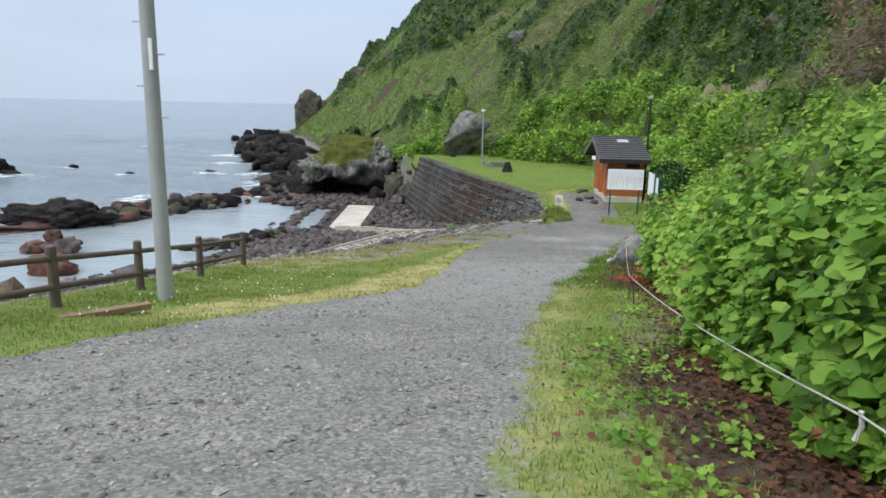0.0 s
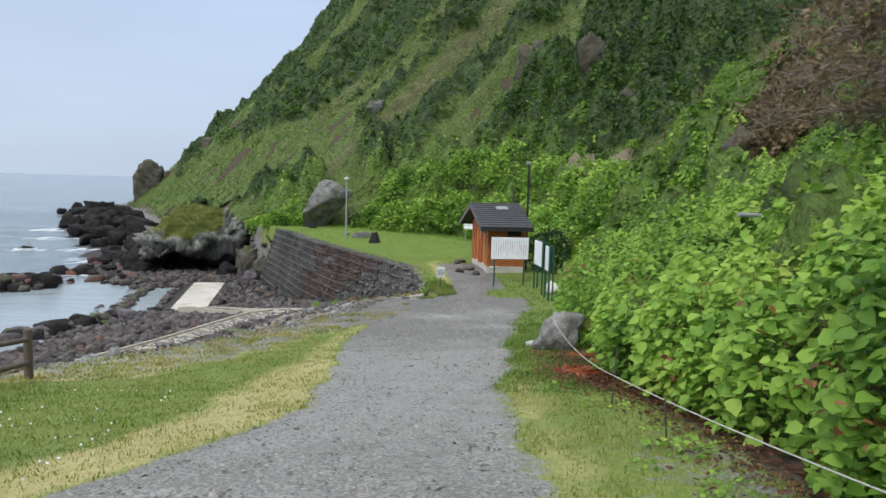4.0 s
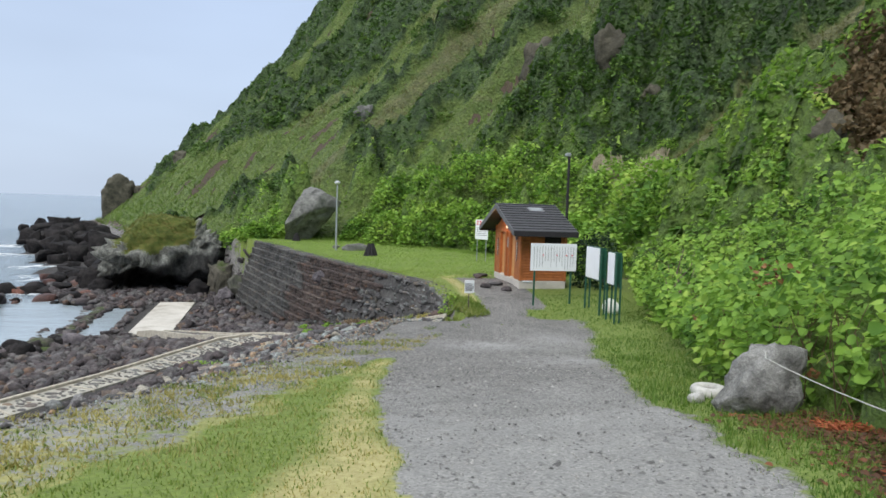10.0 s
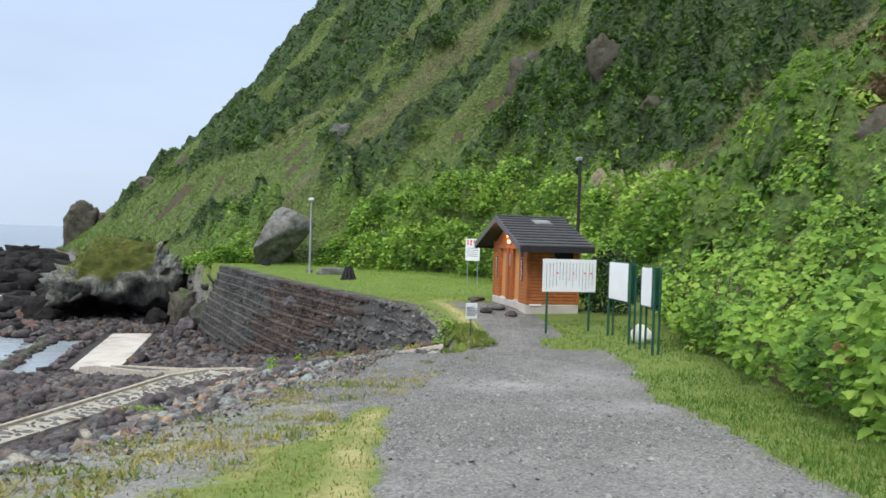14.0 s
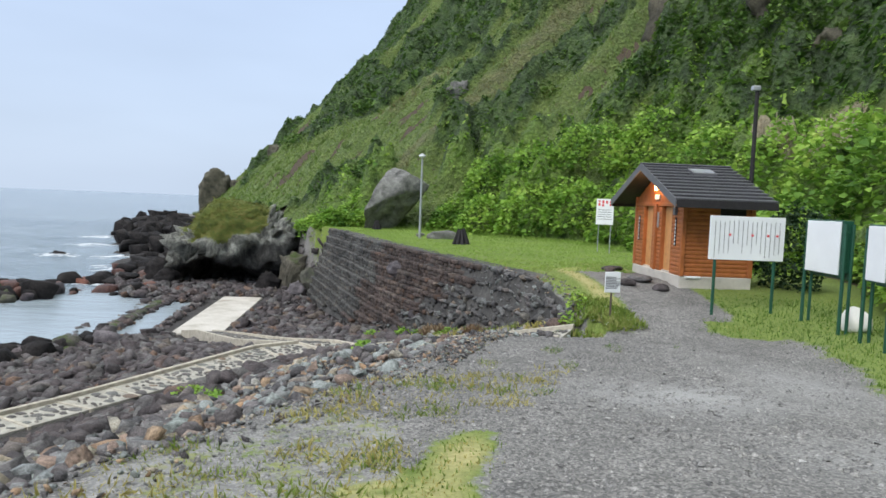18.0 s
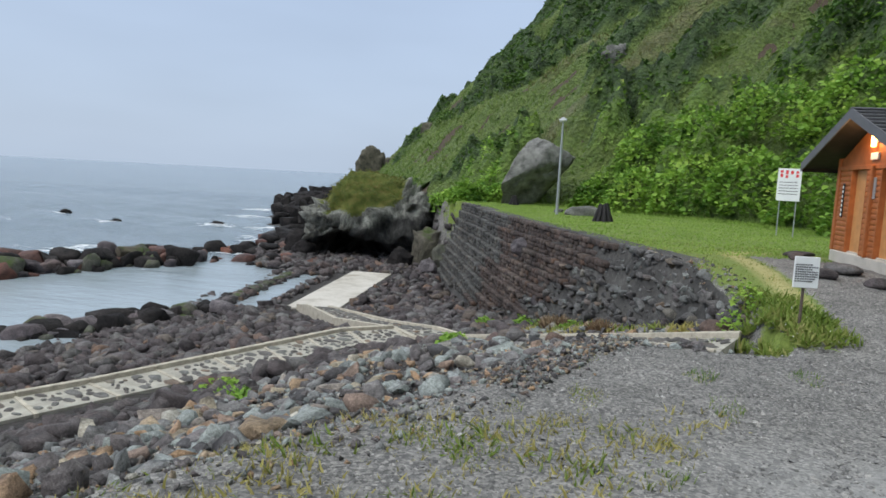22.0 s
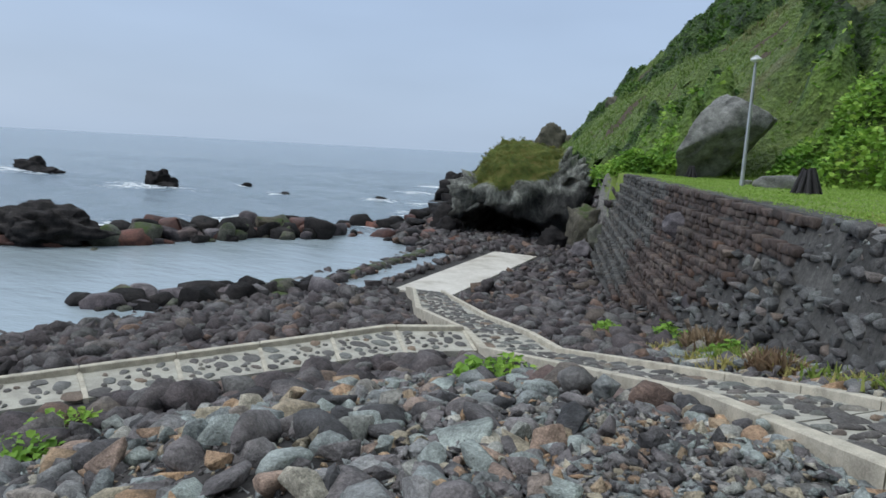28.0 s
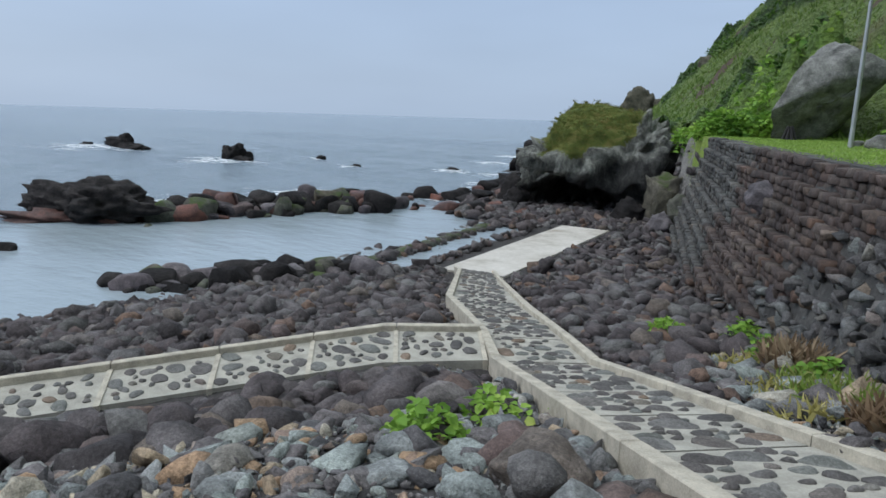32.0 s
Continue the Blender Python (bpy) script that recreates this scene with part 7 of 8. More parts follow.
# ---- thicket and hillside ----
def make_thicket():
    """Broad-leaved knotweed along the right of the road: rounded bushes with a leafy face."""
    for part_no, (ya, yb, dens) in enumerate(((-9, 3, 560), (3, 10, 300), (10, 19, 170), (19, 33, 130))):
        rs = np.random.RandomState(90 + part_no)
        n = int((yb - ya) * 7.5 * dens)
        y = rs.uniform(ya, yb, n)
        u = rs.uniform(0, 1, n)
        foot = np.interp(y, FOOT[:, 1], FOOT[:, 0])
        foot = foot + 0.75 * np.exp(-((y - 12.9) / 1.5) ** 2)
        tall = 1.75 + 0.55 * rolling(y, y * 0, 5.5, 3, 1) + 0.3 * np.interp(y, (4, 14, 30), (0, 0.2, 0.8))
        w = 0.45 * rolling(y, y * 0 + 3, 2.6, 3, 5)
        arc = 7.5 * u ** np.interp(y, (2, 6), (1.7, 1.25))
        rise = np.clip(arc / 1.9, 0, 1)
        hang = np.interp(y, (4, 11, 16, 30), (0.10, 0.30, 0.85, 0.8))
        xo = foot + 0.12 + 0.6 * w + np.where(arc < 1.9, 0.75 * (1 - np.cos(rise * 1.5708)), 0.75 + (arc - 1.9)) - hang * np.sin(np.clip(rise, 0, 1) * 3.1416)
        up = np.where(arc < 1.9, np.sin(rise * 1.5708) * tall, tall + 0.0 * arc)
        # rounded clumps with dark hollows between them
        lumps = np.interp(y, (6, 14), (0.6, 0.9)) * (np.abs(rolling(xo, y, 3.0, 2, 8)) * 2.2 - 0.75) + 0.16 * rolling(xo, y, 0.8, 2, 3)
        hollow = lumps < -0.28
        deep = rs.exponential(0.16, n) + np.where(hollow, 0.15, 0.0)
        z = ground_z(xo, y) + np.maximum(up - deep + lumps * rise, rs.uniform(0.02, 0.22, n))
        xo = xo + (deep * 0.7 - lumps * np.interp(y, (8, 14), (0.35, 0.8))) * (1 - rise * 0.7) + rs.normal(0, 0.08, n)
        keep = (~hollow | (rs.uniform(0, 1, n) < 0.5)) & ((arc > 0.35) | (rs.uniform(0, 1, n) < np.interp(y, (2, 6), (0.8, 0.35))))
        xo, y, z, lumps, rise = (v[keep] for v in (xo, y, z, lumps, rise))
        n = len(xo)
        size = rs.choice([0.07, 0.10, 0.13, 0.16, 0.20], n) * rs.uniform(0.85, 1.15, n) * np.interp(y, (0, 5, 12, 30), (0.72, 0.85, 1.0, 1.15))
        R = turns(rs, n, 0.42)
        tip = np.array(Euler((0, radians(-28), 0)).to_matrix())
        R = np.einsum("ij,njk->nik", tip, R)
        me = scatter("knotweed_leaves", [LEAF], np.stack([xo, y, z], 1), size[:, None] * np.array((1, 1, 1)), R, M["leaf" if part_no < 1 else "bright_leaf"], True)
        solid("knotweed_thicket", me, "dense broad-leaved green knotweed thicket beside the road", "bush", kind="stuff")
        # withered leaves hanging in clusters
        if part_no < 3:
            c = rs.randint(0, n, 34)
            c = c[rise[c] < 0.95]
            i = np.repeat(c, 16)
            q = np.stack([xo[i], y[i], z[i]], 1) + rs.normal(0, 0.11, (len(i), 3)) - (0.07, 0, -0.02)
            me = scatter("withered_leaves", [LEAF], q, np.repeat(rs.uniform(0.05, 0.11, len(i))[:, None], 3, 1), turns(rs, len(i), 0.5), M["withered"], True)
            solid("withered_leaves", me, "brown withered leaves hanging in the thicket", "leaves", kind="stuff")
        # stems inside
        m = int((yb - ya) * 11)
        sy = rs.uniform(ya, yb, m)
        sx = np.interp(sy, FOOT[:, 1], FOOT[:, 0]) + rs.uniform(0.35, 1.6, m)
        V, F = np.array([(1, 0, 0), (-0.5, 0.87, 0), (-0.5, -0.87, 0), (0.5, 0, 1), (-0.25, 0.43, 1), (-0.25, -0.43, 1)]), np.array([(0, 1, 4, 3), (1, 2, 5, 4), (2, 0, 3, 5)])
        S = np.stack([np.full(m, 0.011), np.full(m, 0.011), rs.uniform(0.9, 1.7, m)], 1)
        me = scatter("knotweed_stems", [(V, F)], np.stack([sx, sy, ground_z(sx, sy) - 0.05], 1), S, turns(rs, m, 0.25), M["dry"])
        solid("knotweed_stems", me, "brown stems inside the thicket", "bush", kind="stuff")


make_thicket()


def make_hillside():
    """Shrubs, creepers and grass over the hillside: a bumpy leafy skin, with sprays of leaves that grow coarser with distance."""
    bands = ((4, 44, -10, 32, 13000, 0.17, 0.35, "near the road"), (-4, 62, 32, 66, 27000, 0.23, 0.28, "behind the hut"), (-14, 72, 64, 104, 21000, 0.27, 0.38, "above the lawn"), (-60, 80, 102, 215, 32000, 0.40, 0.65, "of the headland"))
    for k, (xa, xb, ya, yb, n, size, step, where) in enumerate(bands):
        rs = np.random.RandomState(120 + k)
        ax, ay = np.arange(xa, xb + step, step), np.arange(ya, yb + step, step)
        X, Y = np.meshgrid(ax, ay)
        H, _ = to_line(X, Y, FOOT)
        C, grown_kind = canopy(X, Y, H)
        # leafy roughness: small clumps and single leaves over the shrubs, less over grass
        leafage = 0.3 + 0.7 * smooth((grown_kind + 0.1) / 0.3)
        C = C + leafage * (0.5 + 1.2 * step) * (np.abs(rolling(X, Y, 3.6 * step + 0.6, 2, 4)) - 0.2)
        jit = rs.normal(0, 0.75 * step, X.shape) * leafage
        Z = ground_z(X, Y) + np.where(H < -0.5, C + 0.25 + jit * 0.4, -1.0) - (0.5 if k == 0 else 0.0)
        i = np.arange(X.size).reshape(X.shape)
        Q = np.stack([i[:-1, :-1], i[:-1, 1:], i[1:, 1:], i[1:, :-1]], -1).reshape(-1, 4)
        ok = (H < 0.6) & (H > -85)
        Q = Q[ok.ravel()[Q].all(1)]
        used, inv = np.unique(Q, return_inverse=True)
        V = np.stack([X + rs.normal(0, 0.2 * step, X.shape), Y + rs.normal(0, 0.2 * step, X.shape), Z], -1).reshape(-1, 3)[used]
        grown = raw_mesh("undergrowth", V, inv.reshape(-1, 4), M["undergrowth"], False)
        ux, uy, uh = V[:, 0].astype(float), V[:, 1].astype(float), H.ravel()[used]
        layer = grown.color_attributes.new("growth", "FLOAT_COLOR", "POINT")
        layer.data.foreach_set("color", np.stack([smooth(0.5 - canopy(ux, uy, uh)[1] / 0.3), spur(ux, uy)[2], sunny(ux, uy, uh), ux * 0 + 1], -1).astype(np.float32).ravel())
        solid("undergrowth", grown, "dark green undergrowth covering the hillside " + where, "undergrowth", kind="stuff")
        x, y = rs.uniform(xa, xb, n * 5), rs.uniform(ya, yb, n * 5)
        h, _ = to_line(x, y, FOOT)
        keep = (h < (-2.5 if k == 0 else -0.2)) & (h > (-30 if k < 2 else -75))
        keep &= rs.uniform(0, 1, len(x)) < np.where(y < 70, 0.25 + 0.75 * smooth((24 + h) / 10), 1.0)
        x, y, h = x[keep][:n], y[keep][:n], h[keep][:n]
        n = len(x)
        c, kind = canopy(x, y, h)
        z = ground_z(x, y) + c - (0.35 if k == 0 else 0.0) + rs.uniform(0.0, 0.25, n) * size * 3
        s = size * rs.uniform(0.6, 1.4, n)
        mixed = kind + rs.normal(0, 0.10, n)
        low = sunny(x, y, h)
        arid = (spur(x, y)[2] + rs.normal(0, 0.15, n)) > 0.4
        for nm, sel, mt, shape, lb in (("hillside_shrubs", (mixed > 0.0) & (rs.uniform(0, 1, n) > low), "hill_leaf", SPRAY, "dark green shrubs on the hillside "), ("hillside_creepers", (mixed > 0.0) & (rs.uniform(0, 1, n) <= low), "bright_leaf", SPRAY, "light green broad-leaved creepers on the hillside "), ("hillside_dry_grass", (mixed <= 0.0) & arid, "hill_dry", GRASS_CLUMP, "dry olive grass along the spurs of the hillside "), ("hillside_grass", (mixed <= 0.0) & ~arid, "hill_grass", GRASS_CLUMP, "pale green grass on the hillside ")):
            j = np.where(sel)[0]
            if len(j) < 5:
                continue
            me = scatter(nm, [shape], np.stack([x, y, z], 1)[j], s[j][:, None] * np.array((1.15, 1.15, 1.15)), turns(rs, len(j), 0.4), M[mt], True)
            solid(nm, me, lb + where, "shrubs", kind="stuff")


make_hillside()


def leaf_heap(name, label, category, spots, mat, seed, kind="", shape=LEAF):
    """Low leafy clumps: spots are (x, y, radius, height, leaves, leaf size)."""
    rs = np.random.RandomState(seed)
    for x0, y0, r, tall, n, size in spots:
        a, q = rs.uniform(0, 6.283, n), np.sqrt(rs.uniform(0, 1, n))
        x, y = x0 + r * q * np.cos(a), y0 + r * q * np.sin(a)
        z = ground_z(x, y) + tall * (1 - q * q) * rs.uniform(0.3, 1.0, n) + 0.02
        s = size * rs.uniform(0.6, 1.3, n)
        me = scatter(name, [shape], np.stack([x, y, z], 1), np.repeat(s[:, None], 3, 1), turns(rs, n, 0.5), M[mat], True)
        solid(name, me, label, category, kind=kind, group="" if kind else name.replace("_", " ") + "s")


# weeds among the stones, by the wall and on the gravel ledge
leaf_heap("weed_clump", "bright green leafy weed growing among the stones", "weed",
          [(0.55, 33.4, 0.45, 0.38, 320, 0.09), (0.9, 33.9, 0.4, 0.32, 260, 0.09), (0.45, 32.2, 0.36, 0.34, 240, 0.09), (-3.3, 29.6, 0.5, 0.3, 320, 0.08), (-2.6, 28.7, 0.42, 0.28, 260, 0.08), (0.2, 40.1, 0.5, 0.42, 260, 0.11), (1.35, 41.2, 0.4, 0.42, 220, 0.11), (1.9, 39.7, 0.4, 0.4, 200, 0.11),
           (5.55, 31.2, 0.42, 0.42, 190, 0.09), (2.8, 37.2, 0.35, 0.35, 160, 0.10)], "bright_leaf", 61)
leaf_heap("grass_tuft", "yellow-green grass tuft at the foot of the wall", "grass",
          [(2.7, 36.8, 0.35, 0.05, 60, 0.17), (3.0, 35.9, 0.45, 0.05, 90, 0.2), (3.5, 35.0, 0.35, 0.05, 60, 0.16), (4.0, 33.9, 0.3, 0.05, 45, 0.15), (2.2, 38.4, 0.35, 0.05, 60, 0.18), (4.5, 32.6, 0.35, 0.05, 50, 0.15), (5.1, 30.2, 0.3, 0.05, 60, 0.15), (6.0, 29.3, 0.5, 0.05, 170, 0.15), (5.7, 29.9, 0.45, 0.05, 150, 0.17), (6.3, 30.2, 0.5, 0.05, 160, 0.15), (6.1, 31.0, 0.5, 0.05, 140, 0.13), (6.5, 29.3, 0.35, 0.05, 90, 0.12)], "grass", 62, shape=GRASS_CLUMP)
leaf_heap("straw_tuft", "pale straw-coloured tuft between the path and the wall", "grass",
          [(2.9, 34.6, 0.3, 0.05, 45, 0.14), (3.7, 34.3, 0.3, 0.05, 45, 0.14), (4.3, 33.2, 0.3, 0.05, 45, 0.13), (4.9, 31.7, 0.35, 0.05, 60, 0.13), (2.4, 36.2, 0.3, 0.05, 40, 0.14), (1.7, 37.9, 0.3, 0.05, 40, 0.15)], "straw", 66, shape=GRASS_CLUMP)
leaf_heap("dry_tuft", "rusty dry stalks at the foot of the wall", "grass", [(2.5, 37.8, 0.4, 0.1, 110, 0.30), (2.2, 38.6, 0.35, 0.1, 90, 0.30), (3.5, 34.4, 0.3, 0.1, 70, 0.22)], "dry", 63, shape=GRASS_CLUMP)


def litter():
    """Fallen leaves and young weeds on the bare soil beside the rope."""
    rs = np.random.RandomState(64)
    n = 16000
    y = rs.uniform(-6, 13.8, n)
    edge = np.interp(y, FOOT[:, 1], FOOT[:, 0])
    x = edge - np.abs(rs.normal(0.1, np.where(y < 2, 0.55, 0.36), n)) + 0.25
    red = np.exp(-((y - 10.3) / 1.3) ** 2)
    keep = rs.uniform(0, 1, n) < 0.2 + 0.75 * red + 0.5 * (y < 2.5)
    x, y = np.concatenate([x[keep], rs.normal(5.75, 0.42, 1500), rs.normal(6.6, 0.45, 2200)]), np.concatenate([y[keep], rs.normal(10.1, 0.85, 1500), rs.normal(12.75, 0.5, 2200)])
    bright = np.minimum(np.hypot((x - 5.85) / 0.36, (y - 10.6) / 0.55), np.hypot((x - 6.7) / 0.34, (y - 12.7) / 0.3)) < 1.1 + 0.3 * rolling(x, y, 0.7, 2, 4)
    z = ground_z(x, y) + rs.uniform(0.01, 0.05, len(x))
    for sel, mt, lb in ((~bright, "red_leaf", "red-brown fallen leaves on the bare soil"), (bright, "orange_leaf", "heap of orange-red withered fronds below the thicket")):
        m = int(sel.sum())
        long = 1.0 if mt == "red_leaf" else 2.0
        me = scatter("fallen_leaves", [LEAF], np.stack([x, y, z], 1)[sel], rs.uniform(0.03, 0.075, m)[:, None] * np.array((1 / long, long, 1)), turns(rs, m, 0.25), M[mt], True)
        solid("fallen_leaves", me, lb, "leaves", kind="stuff")
    spots = []
    for k in range(64):
        yy = rs.uniform(-5, 9.2) if k % 2 else rs.uniform(-3.5, 2.5)
        xx = np.interp(yy, FOOT[:, 1], FOOT[:, 0]) - rs.uniform(0.05, 1.25)
        spots.append((xx, yy, rs.uniform(0.12, 0.3), rs.uniform(0.08, 0.2), rs.randint(10, 34), rs.uniform(0.035, 0.07)))
    leaf_heap("verge_weed", "young green weed on the bare soil beside the rope", "weed", spots, "bright_leaf", 65, kind="stuff")


litter()


# ---- bushes at the lawn's edge, dry growth and outcrops on the hill ----
def bush_row():
    rs = np.random.RandomState(70)
    for k, (x0, y0, r, tall) in enumerate(((-4.6, 66.2, 1.5, 1.5), (-2.6, 66.8, 1.5, 1.5), (-1.2, 66.6, 1.3, 1.3), (-6.4, 69.5, 1.7, 1.7), (-8.2, 73.0, 1.9, 1.8), (-5.0, 70.5, 2.2, 2.2), (-2.0, 69.5, 2.2, 2.4), (4.3, 64.9, 1.8, 2.0), (6.8, 61.6, 2.3, 2.8), (9.2, 58.8, 2.5, 3.2), (11.8, 56.2, 2.5, 3.2), (13.8, 51.6, 2.5, 3.2), (14.8, 47.2, 2.5, 3.4), (15.4, 43.0, 2.5, 3.3), (15.6, 39.3, 2.4, 3.0),
                                           (7.5, 65.5, 2.4, 2.8), (10.6, 62.5, 2.7, 3.2), (13.6, 60.0, 2.8, 3.3), (16.4, 55.6, 2.8, 3.4), (17.8, 50.0, 2.8, 3.3), (18.8, 45.5, 2.6, 3.2), (19.2, 41.0, 2.6, 3.2), (18.2, 36.6, 2.6, 3.2))):
        n = 950 if k < 7 else 1300
        v = rs.normal(0, 1, (n, 3))
        v /= np.linalg.norm(v, axis=1)[:, None]
        v[:, 2] = np.abs(v[:, 2])
        q = 1 - rs.exponential(0.09, n)
        wob = 1 + 0.22 * np.array([noise.noise(Vector((p * 2.3 + k * 5.1).tolist())) for p in v])
        x, y = x0 + v[:, 0] * r * q * wob, y0 + v[:, 1] * r * q * wob
        z = gz(x0, y0) - 0.2 + v[:, 2] * tall * q * wob
        s = rs.uniform(0.16, 0.34, n)
        me = scatter("shrub", [LEAF], np.stack([x, y, z], 1), np.repeat(s[:, None], 3, 1), turns(rs, n, 0.5), M["bright_leaf"], True)
        solid("shrub", me, "light green broad-leaved shrub on the slope above the lawn" if k > 14 else "light green broad-leaved shrub at the lawn's edge", "shrub", group="shrubs round the lawn")


    # near-black leaf clump added for the shaded hollow between the hut and the boards
    n = 2200
    v = rs.normal(0, 1, (n, 3))
    v /= np.linalg.norm(v, axis=1)[:, None]
    q = (1 - rs.exponential(0.12, n)) * (1 + 0.25 * np.array([noise.noise(Vector((p * 2.0).tolist())) for p in v]))
    P = np.array((12.4, 33.4, gz(12.4, 33.4) + 1.1)) + v * q[:, None] * (1.15, 1.1, 1.25)
    me = scatter("evergreen_shrub", [LEAF], P, np.repeat(rs.uniform(0.07, 0.14, n)[:, None], 3, 1), turns(rs, n, 0.6), M["shade_leaf"], True)
    solid("evergreen_shrub", me, "near-black leafy clump standing for the shaded hollow beside the hut", "shrub")


bush_row()


def dry_growth():
    rs = np.random.RandomState(71)
    for name, label, spots, size, mt in (("dry_grass", "pale grey dead grass hanging on the slope", ((18.9, 47.6, 0.7), (19.5, 46.8, 0.7), (20.1, 45.9, 0.7), (20.8, 45.0, 0.7)), 1.3, "pale_dry"), ("dead_brush", "brown dead brush on the hillside", ((23.0, 31.2, 1.7), (24.6, 31.6, 1.8), (22.0, 29.0, 1.5), (26.0, 33.5, 1.9), (28.0, 36.0, 1.9), (30.5, 39.5, 2.0)), 0.5, "brown_leaf")):
        for x0, y0, r in spots:
            n = 1100 if mt == "pale_dry" else 560
            x, y = x0 + rs.normal(0, r * 0.42, n), y0 + rs.normal(0, r * 0.42, n)
            h, _ = to_line(x, y, FOOT)
            z = ground_z(x, y) + canopy(x, y, h)[0] * 0.7 + rs.uniform(0, 0.5, n)
            s = size * rs.uniform(0.5, 1.2, n)
            me = scatter(name, [GRASS_CLUMP if mt == "pale_dry" else SPRAY], np.stack([x, y, z + (1.05 if mt == "pale_dry" else 0.6)], 1), np.stack([s * 0.14, s * 0.4, -s * 1.2], 1) if mt == "pale_dry" else np.repeat(s[:, None] * 0.5, 3, 1), turns(rs, n, 0.18 if mt == "pale_dry" else 0.7), M[mt], True)
            solid(name, me, label, "dry grass", group=name.replace("_", " "))
    for k, (x, y, z, s, mt) in enumerate(((5.45, 83.0, 11.4, (2.4, 2.0, 2.6), "pale_rock"), (20.6, 66.5, 15.5, (3.0, 3.6, 5.6), "cliff"), (23.2, 57.0, 12.0, (3.2, 2.6, 4.2), "cliff"), (-9.0, 97.0, 6.5, (3.5, 3.0, 1.8), "cliff"), (-31.5, 178.0, 18.5, (5.0, 5.0, 5.5), "cliff"), (-26.0, 120.0, 2.5, (5, 4, 3.5), "cliff"), (24.8, 52.0, 11.0, (3.0, 2.4, 3.4), "cliff"), (21.4, 30.6, 5.6, (2.6, 3.4, 3.2), "cliff"))):
        hh, _ = to_line(np.array([x]), np.array([y]), FOOT)
        zz = gz(x, y) - 0.35 * s[2] + 0.3 * float(canopy(np.array([x]), np.array([y]), hh)[0][0]) + (1.0 if mt == "pale_rock" else 0.15)
        big_rock("hill_outcrop", "weathered grey rock jutting from the green slope", (x, y, zz), s, 900 + k, mt, 4, 0.95, 16, k * 37, group="hill outcrops", boxy=0.75)
    # bare branches over the thicket
    for k, (x, y, h) in enumerate(((12.3, 26.2, 2.6), (11.7, 25.2, 2.0), (12.9, 27.6, 2.2))):
        t = thing("bare_sapling", "bare pale forked sapling standing in the thicket", "sapling", (x, y, gz(x, y)), group="bare saplings")
        part("trunk", tube([(0, 0, -0.2), (0.1, 0, h * 0.4), (-0.05, 0.1, h * 0.7), (0.15, 0.1, h)], [0.045, 0.035, 0.028, 0.012], 7), M["branch"], t)
        part("limb", tube([(0.1, 0, h * 0.4), (-0.35, -0.1, h * 0.6), (-0.5, -0.1, h * 0.85)], [0.026, 0.02, 0.008], 6), M["branch"], t)
        part("limb", tube([(0.0, 0.05, h * 0.6), (0.4, 0.0, h * 0.8), (0.5, 0.0, h)], [0.022, 0.016, 0.006], 6), M["branch"], t)


def dead_conifer(x, y, h, spread, seed):
    """A dying conifer: a leaning trunk, level boughs that droop, a haze of brown twigs and a few rusty sprays."""
    rs = np.random.RandomState(seed)
    t = thing("dead_conifer", "dying brown conifer with drooping twiggy boughs above the thicket", "tree", (x, y, gz(x, y)), 0, "dead conifers")
    lean = Vector((rs.uniform(-0.1, 0.05), rs.uniform(-0.1, 0.1), 1))
    part("trunk", tube([lean * (h * s) + Vector((0.12 * math.sin(5 * s), 0.12 * math.cos(4 * s), -0.4 * (s == 0))) for s in (0, 0.25, 0.5, 0.75, 1.0)], [0.17, 0.14, 0.11, 0.07, 0.03], 8), M["branch"], t)
    P, S, Q, QS = [], [], [], []
    for k in range(22):
        a, s = k * 2.4 + rs.uniform(-0.3, 0.3), 0.30 + 0.68 * k / 22
        o, out, ln = lean * (h * s), Vector((math.cos(a), math.sin(a), 0)), spread * rs.uniform(0.7, 1.1) * (1.15 - 0.6 * s)
        bend = [o + out * (ln * q) + Vector((0, 0, ln * (0.35 * q - 0.42 * q * q))) for q in (0, 0.25, 0.5, 0.75, 1.0)]
        part("bough", tube(bend, [0.055, 0.042, 0.032, 0.02, 0.008], 5), M["branch"], t)
        for _ in range(150):
            q = rs.uniform(0.15, 1.0)
            at = o + out * (ln * q) + Vector((rs.normal(0, 0.22), rs.normal(0, 0.22), ln * (0.35 * q - 0.42 * q * q) + rs.normal(0, 0.12)))
            P.append(at[:])
            S.append((0.008, 0.008, rs.uniform(0.2, 0.65)))
            if rs.uniform(0, 1) < 0.42:
                Q.append((at + Vector(rs.normal(0, 0.15, 3)))[:])
                QS.append(rs.uniform(0.05, 0.13))
    V, F = np.array([(1, 0, 0), (-0.5, 0.87, 0), (-0.5, -0.87, 0), (0.3, 0, 1), (-0.15, 0.26, 1), (-0.15, -0.26, 1)]), np.array([(0, 1, 4, 3), (1, 2, 5, 4), (2, 0, 3, 5)])
    tagged(place(new("twig_haze", scatter("twig_haze", [(V, F)], np.array(P), np.array(S), turns(rs, len(P), 1.2), M["branch"])), t), kind="stuff")
    spray = scatter("needles", [SPRAY], np.array(Q), np.array(QS)[:, None] * np.array((0.6, 1.3, 1.0)), turns(rs, len(Q), 0.8), M["rust_needle"], True)
    tagged(place(new("needles", spray), t), "rusty brown needles", kind="stuff")


dry_growth()
for k, (x, y, h, spread) in enumerate(((11.0, 9.2, 5.6, 3.3), (13.2, 12.6, 6.0, 3.4), (12.0, 5.6, 5.4, 3.2))):
    dead_conifer(x, y, h, spread, 950 + k)


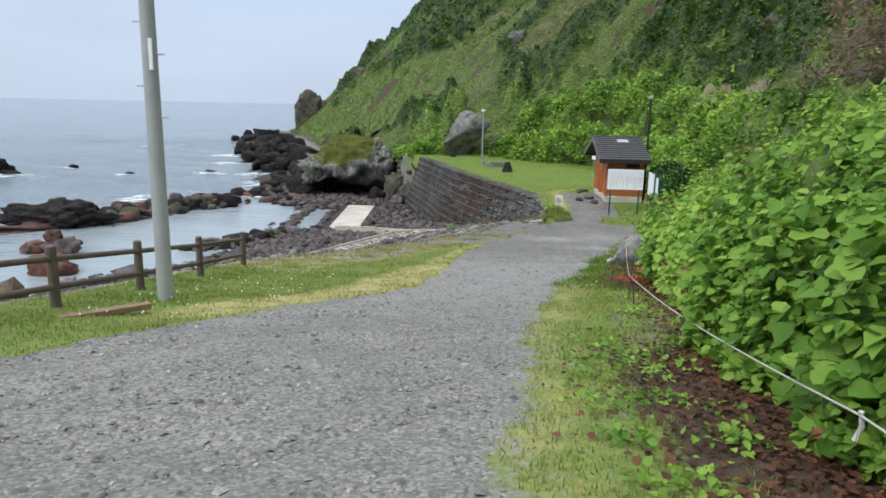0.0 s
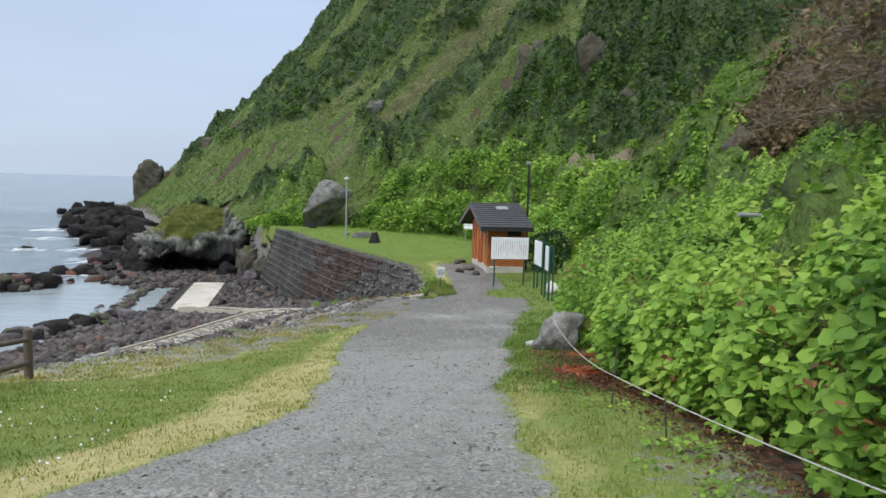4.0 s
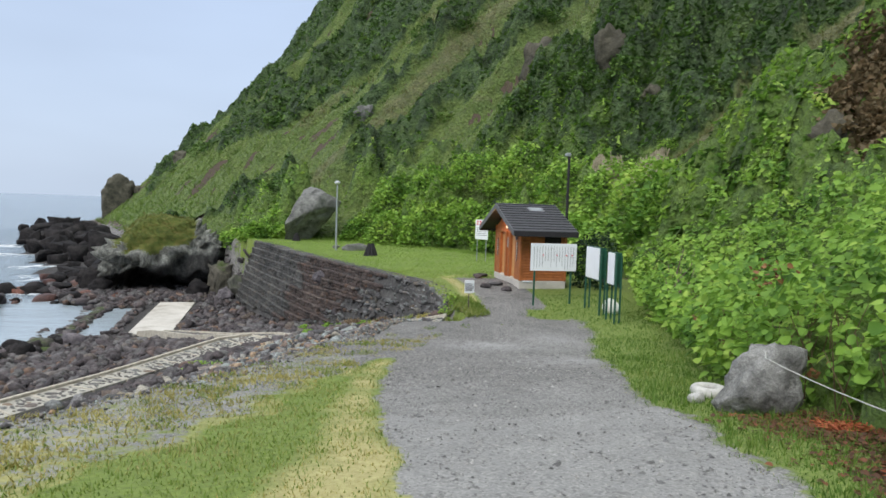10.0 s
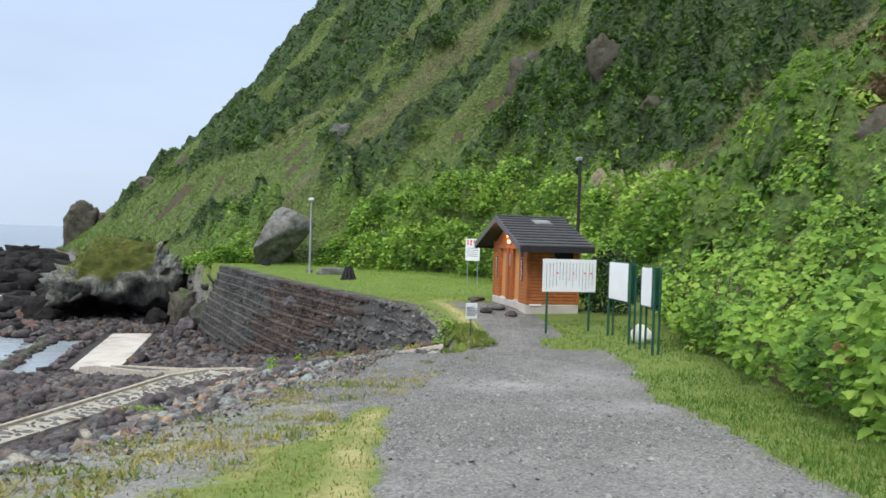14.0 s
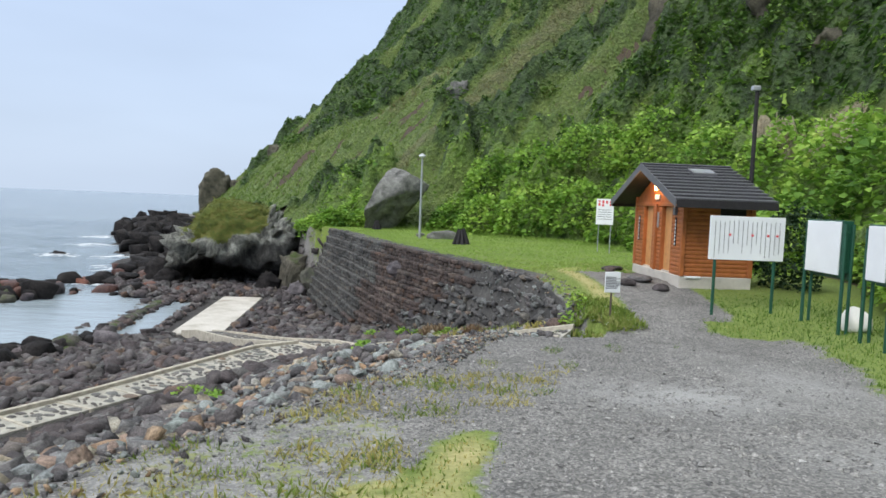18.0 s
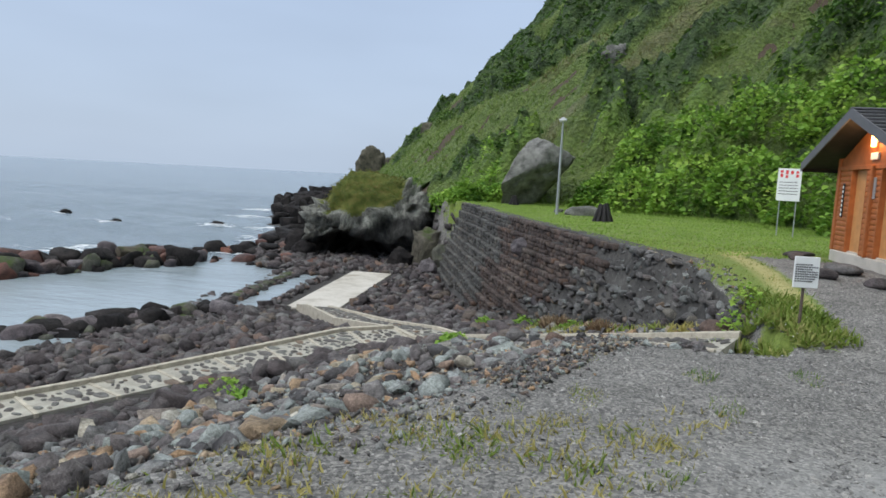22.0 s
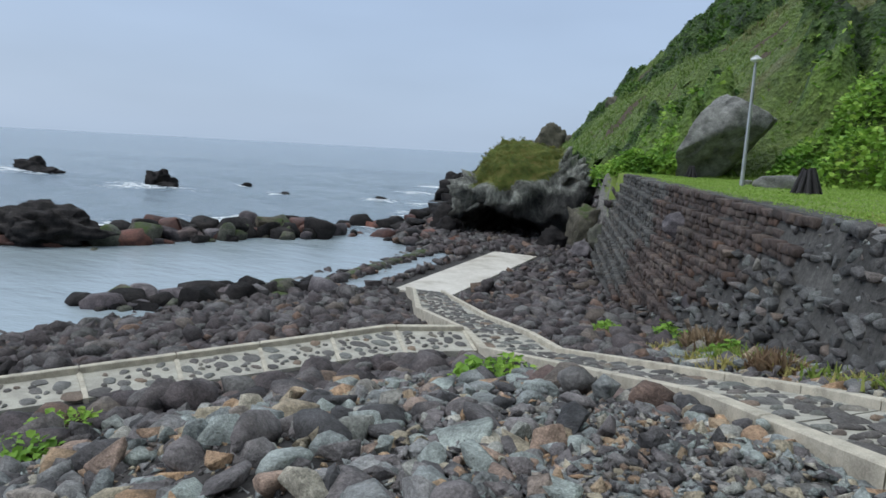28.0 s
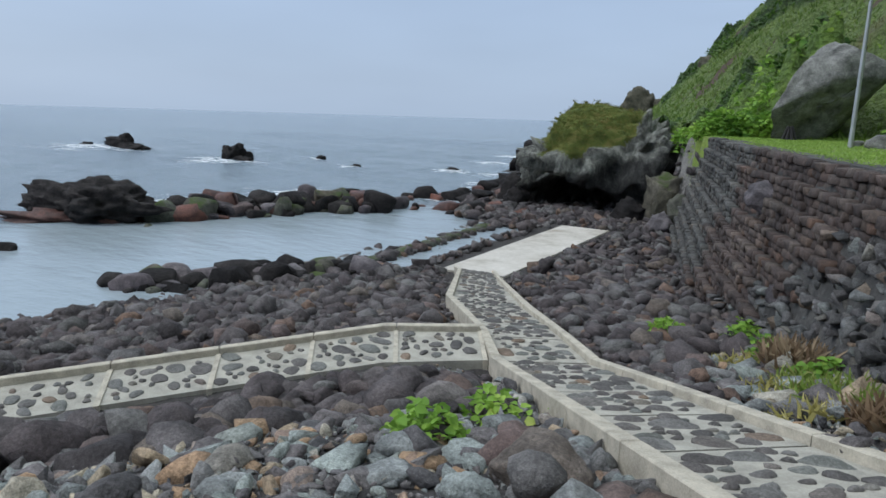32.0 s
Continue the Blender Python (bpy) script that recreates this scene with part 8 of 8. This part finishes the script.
def hill_shrubs():
    """Single rounded shrubs standing proud of the slope, with leafy lit tops."""
    rs = np.random.RandomState(75)
    kinds = []
    for k in range(7):
        n = 430
        v = rs.normal(0, 1, (n, 3))
        v /= np.linalg.norm(v, axis=1)[:, None]
        v[:, 2] = np.abs(v[:, 2]) * 1.0 - 0.1
        wob = 1 + 0.35 * np.array([noise.noise(Vector((p * 2.1 + k * 7.7).tolist())) for p in v])
        P = v * (wob * (1 - rs.exponential(0.08, n)))[:, None]
        s = rs.uniform(0.08, 0.16, n)
        kinds.append(scatter("shrub", [LEAF], P, np.repeat(s[:, None], 3, 1), turns(rs, n, 0.5), M["hill_leaf"] if k < 5 else M["bright_leaf"], True))
    made = 0
    while made < 230:
        band = rs.choice(4, p=(0.16, 0.40, 0.26, 0.18))
        xa, xb, ya, yb, big = ((9, 40, 2, 32, 1.3), (4, 45, 36, 66, 1.5), (-10, 45, 66, 104, 2.1), (-40, 40, 104, 165, 2.6))[band]
        x, y = rs.uniform(xa, xb), rs.uniform(ya, yb)
        h, _ = to_line(np.array([x]), np.array([y]), FOOT)
        if h[0] > -2.0 or h[0] < -48:
            continue
        c, kind = canopy(np.array([x]), np.array([y]), h)
        if kind[0] < -0.05:
            continue
        r = big * rs.uniform(0.55, 1.15)
        ob = solid("hill_shrub", kinds[rs.randint(5, 7) if sunny(np.array([x]), np.array([y]), h)[0] > rs.uniform(0.2, 0.7) else rs.randint(5)], "rounded green shrub on the hillside", "shrub", group="hillside shrubs")
        ob.matrix_basis = Matrix.LocRotScale((x, y, gz(x, y) + 0.45 * c[0] - (0.1 if y < 90 else 0.35) * r), Euler((0, 0, rs.uniform(0, 6.28))), Vector((r * rs.uniform(0.9, 1.3), r, r * rs.uniform(0.75, 1.1))))
        made += 1


hill_shrubs()


def small_things():
    """A pipe end above the thicket, clover on the plot by the notice, chips of pale stone in the road."""
    t = thing("pipe", "grey steel pipe end sticking out above the thicket", "pipe", (8.86, 10.52, gz(8.86, 10.52)))
    top = 4.2 - gz(8.86, 10.52)
    part("tube", rod((-0.22, 0.02, top), (0.62, -0.07, top - 0.02), 0.042, 0.042, 18), M["steel"], t)
    part("post", rod((0.45, -0.05, -0.3), (0.45, -0.05, top - 0.04), 0.03, 0.03, 10), M["steel"], t)
    board = box(-0.52, 0.52, -0.07, 0.07, -0.02, 0.055, 0.008)
    me = bpy.data.meshes.new("timber_board")
    board.to_mesh(me)
    board.free()
    me.materials.append(M["board"])
    solid("timber_board", me, "short weathered brown board lying in the verge grass", "board", (-2.25, 2.95, gz(-2.25, 2.95) + 0.03), 42)
    # sparse tufts on the stony ledge above the bank
    rs = np.random.RandomState(87)
    for nm, mt, lb, count in (("ledge_straw", "straw", "dry yellowish tufts on the stony ledge", 190), ("ledge_grass", "grass", "sparse green tufts on the stony ledge", 100)):
        X, Y, H = [], [], []
        while count:
            yy = rs.uniform(9.5, 25.0)
            xx = np.interp(yy, CREST[:, 1], CREST[:, 0]) + rs.uniform(-0.3, 2.4)
            if xx > np.interp(yy, *LEDGE) + (0.1 if yy < 21 else -8):
                if yy < 21.4:
                    continue
            count -= 1
            big = rs.uniform(0.4, 1.2)
            for _ in range(int(34 * big)):
                X.append(xx + rs.normal(0, 0.16 * big))
                Y.append(yy + rs.normal(0, 0.16 * big))
                H.append(big * rs.uniform(0.03, 0.09))
        X, Y, H = np.array(X), np.array(Y), np.array(H)
        me = scatter(nm, [GRASS_CLUMP], np.stack([X, Y, ground_z(X, Y) - 0.01], 1), np.stack([H * 0.4, H * 1.1, H], 1), turns(rs, len(X), 0.6), M[mt], True)
        solid(nm, me, lb, "grass", kind="stuff")
    rs = np.random.RandomState(88)
    spots = [(rs.normal(6.0, 0.3), rs.normal(29.6, 0.4)) for _ in range(26)] + [(rs.uniform(-2.6, -0.6), rs.uniform(2.5, 9)) for _ in range(60)]
    x, y = np.array([p[0] for p in spots]), np.array([p[1] for p in spots])
    V, F = BALLS[1]
    s = rs.uniform(0.009, 0.016, len(x))
    me = scatter("clover_flowers", [(V, F)], np.stack([x, y, ground_z(x, y) + rs.uniform(0.06, 0.13, len(x))], 1), np.repeat(s[:, None], 3, 1), turns(rs, len(x), 0.2), M["white"], True)
    solid("clover_flowers", me, "small white clover flowers in the grass", "flowers", kind="stuff")


small_things()
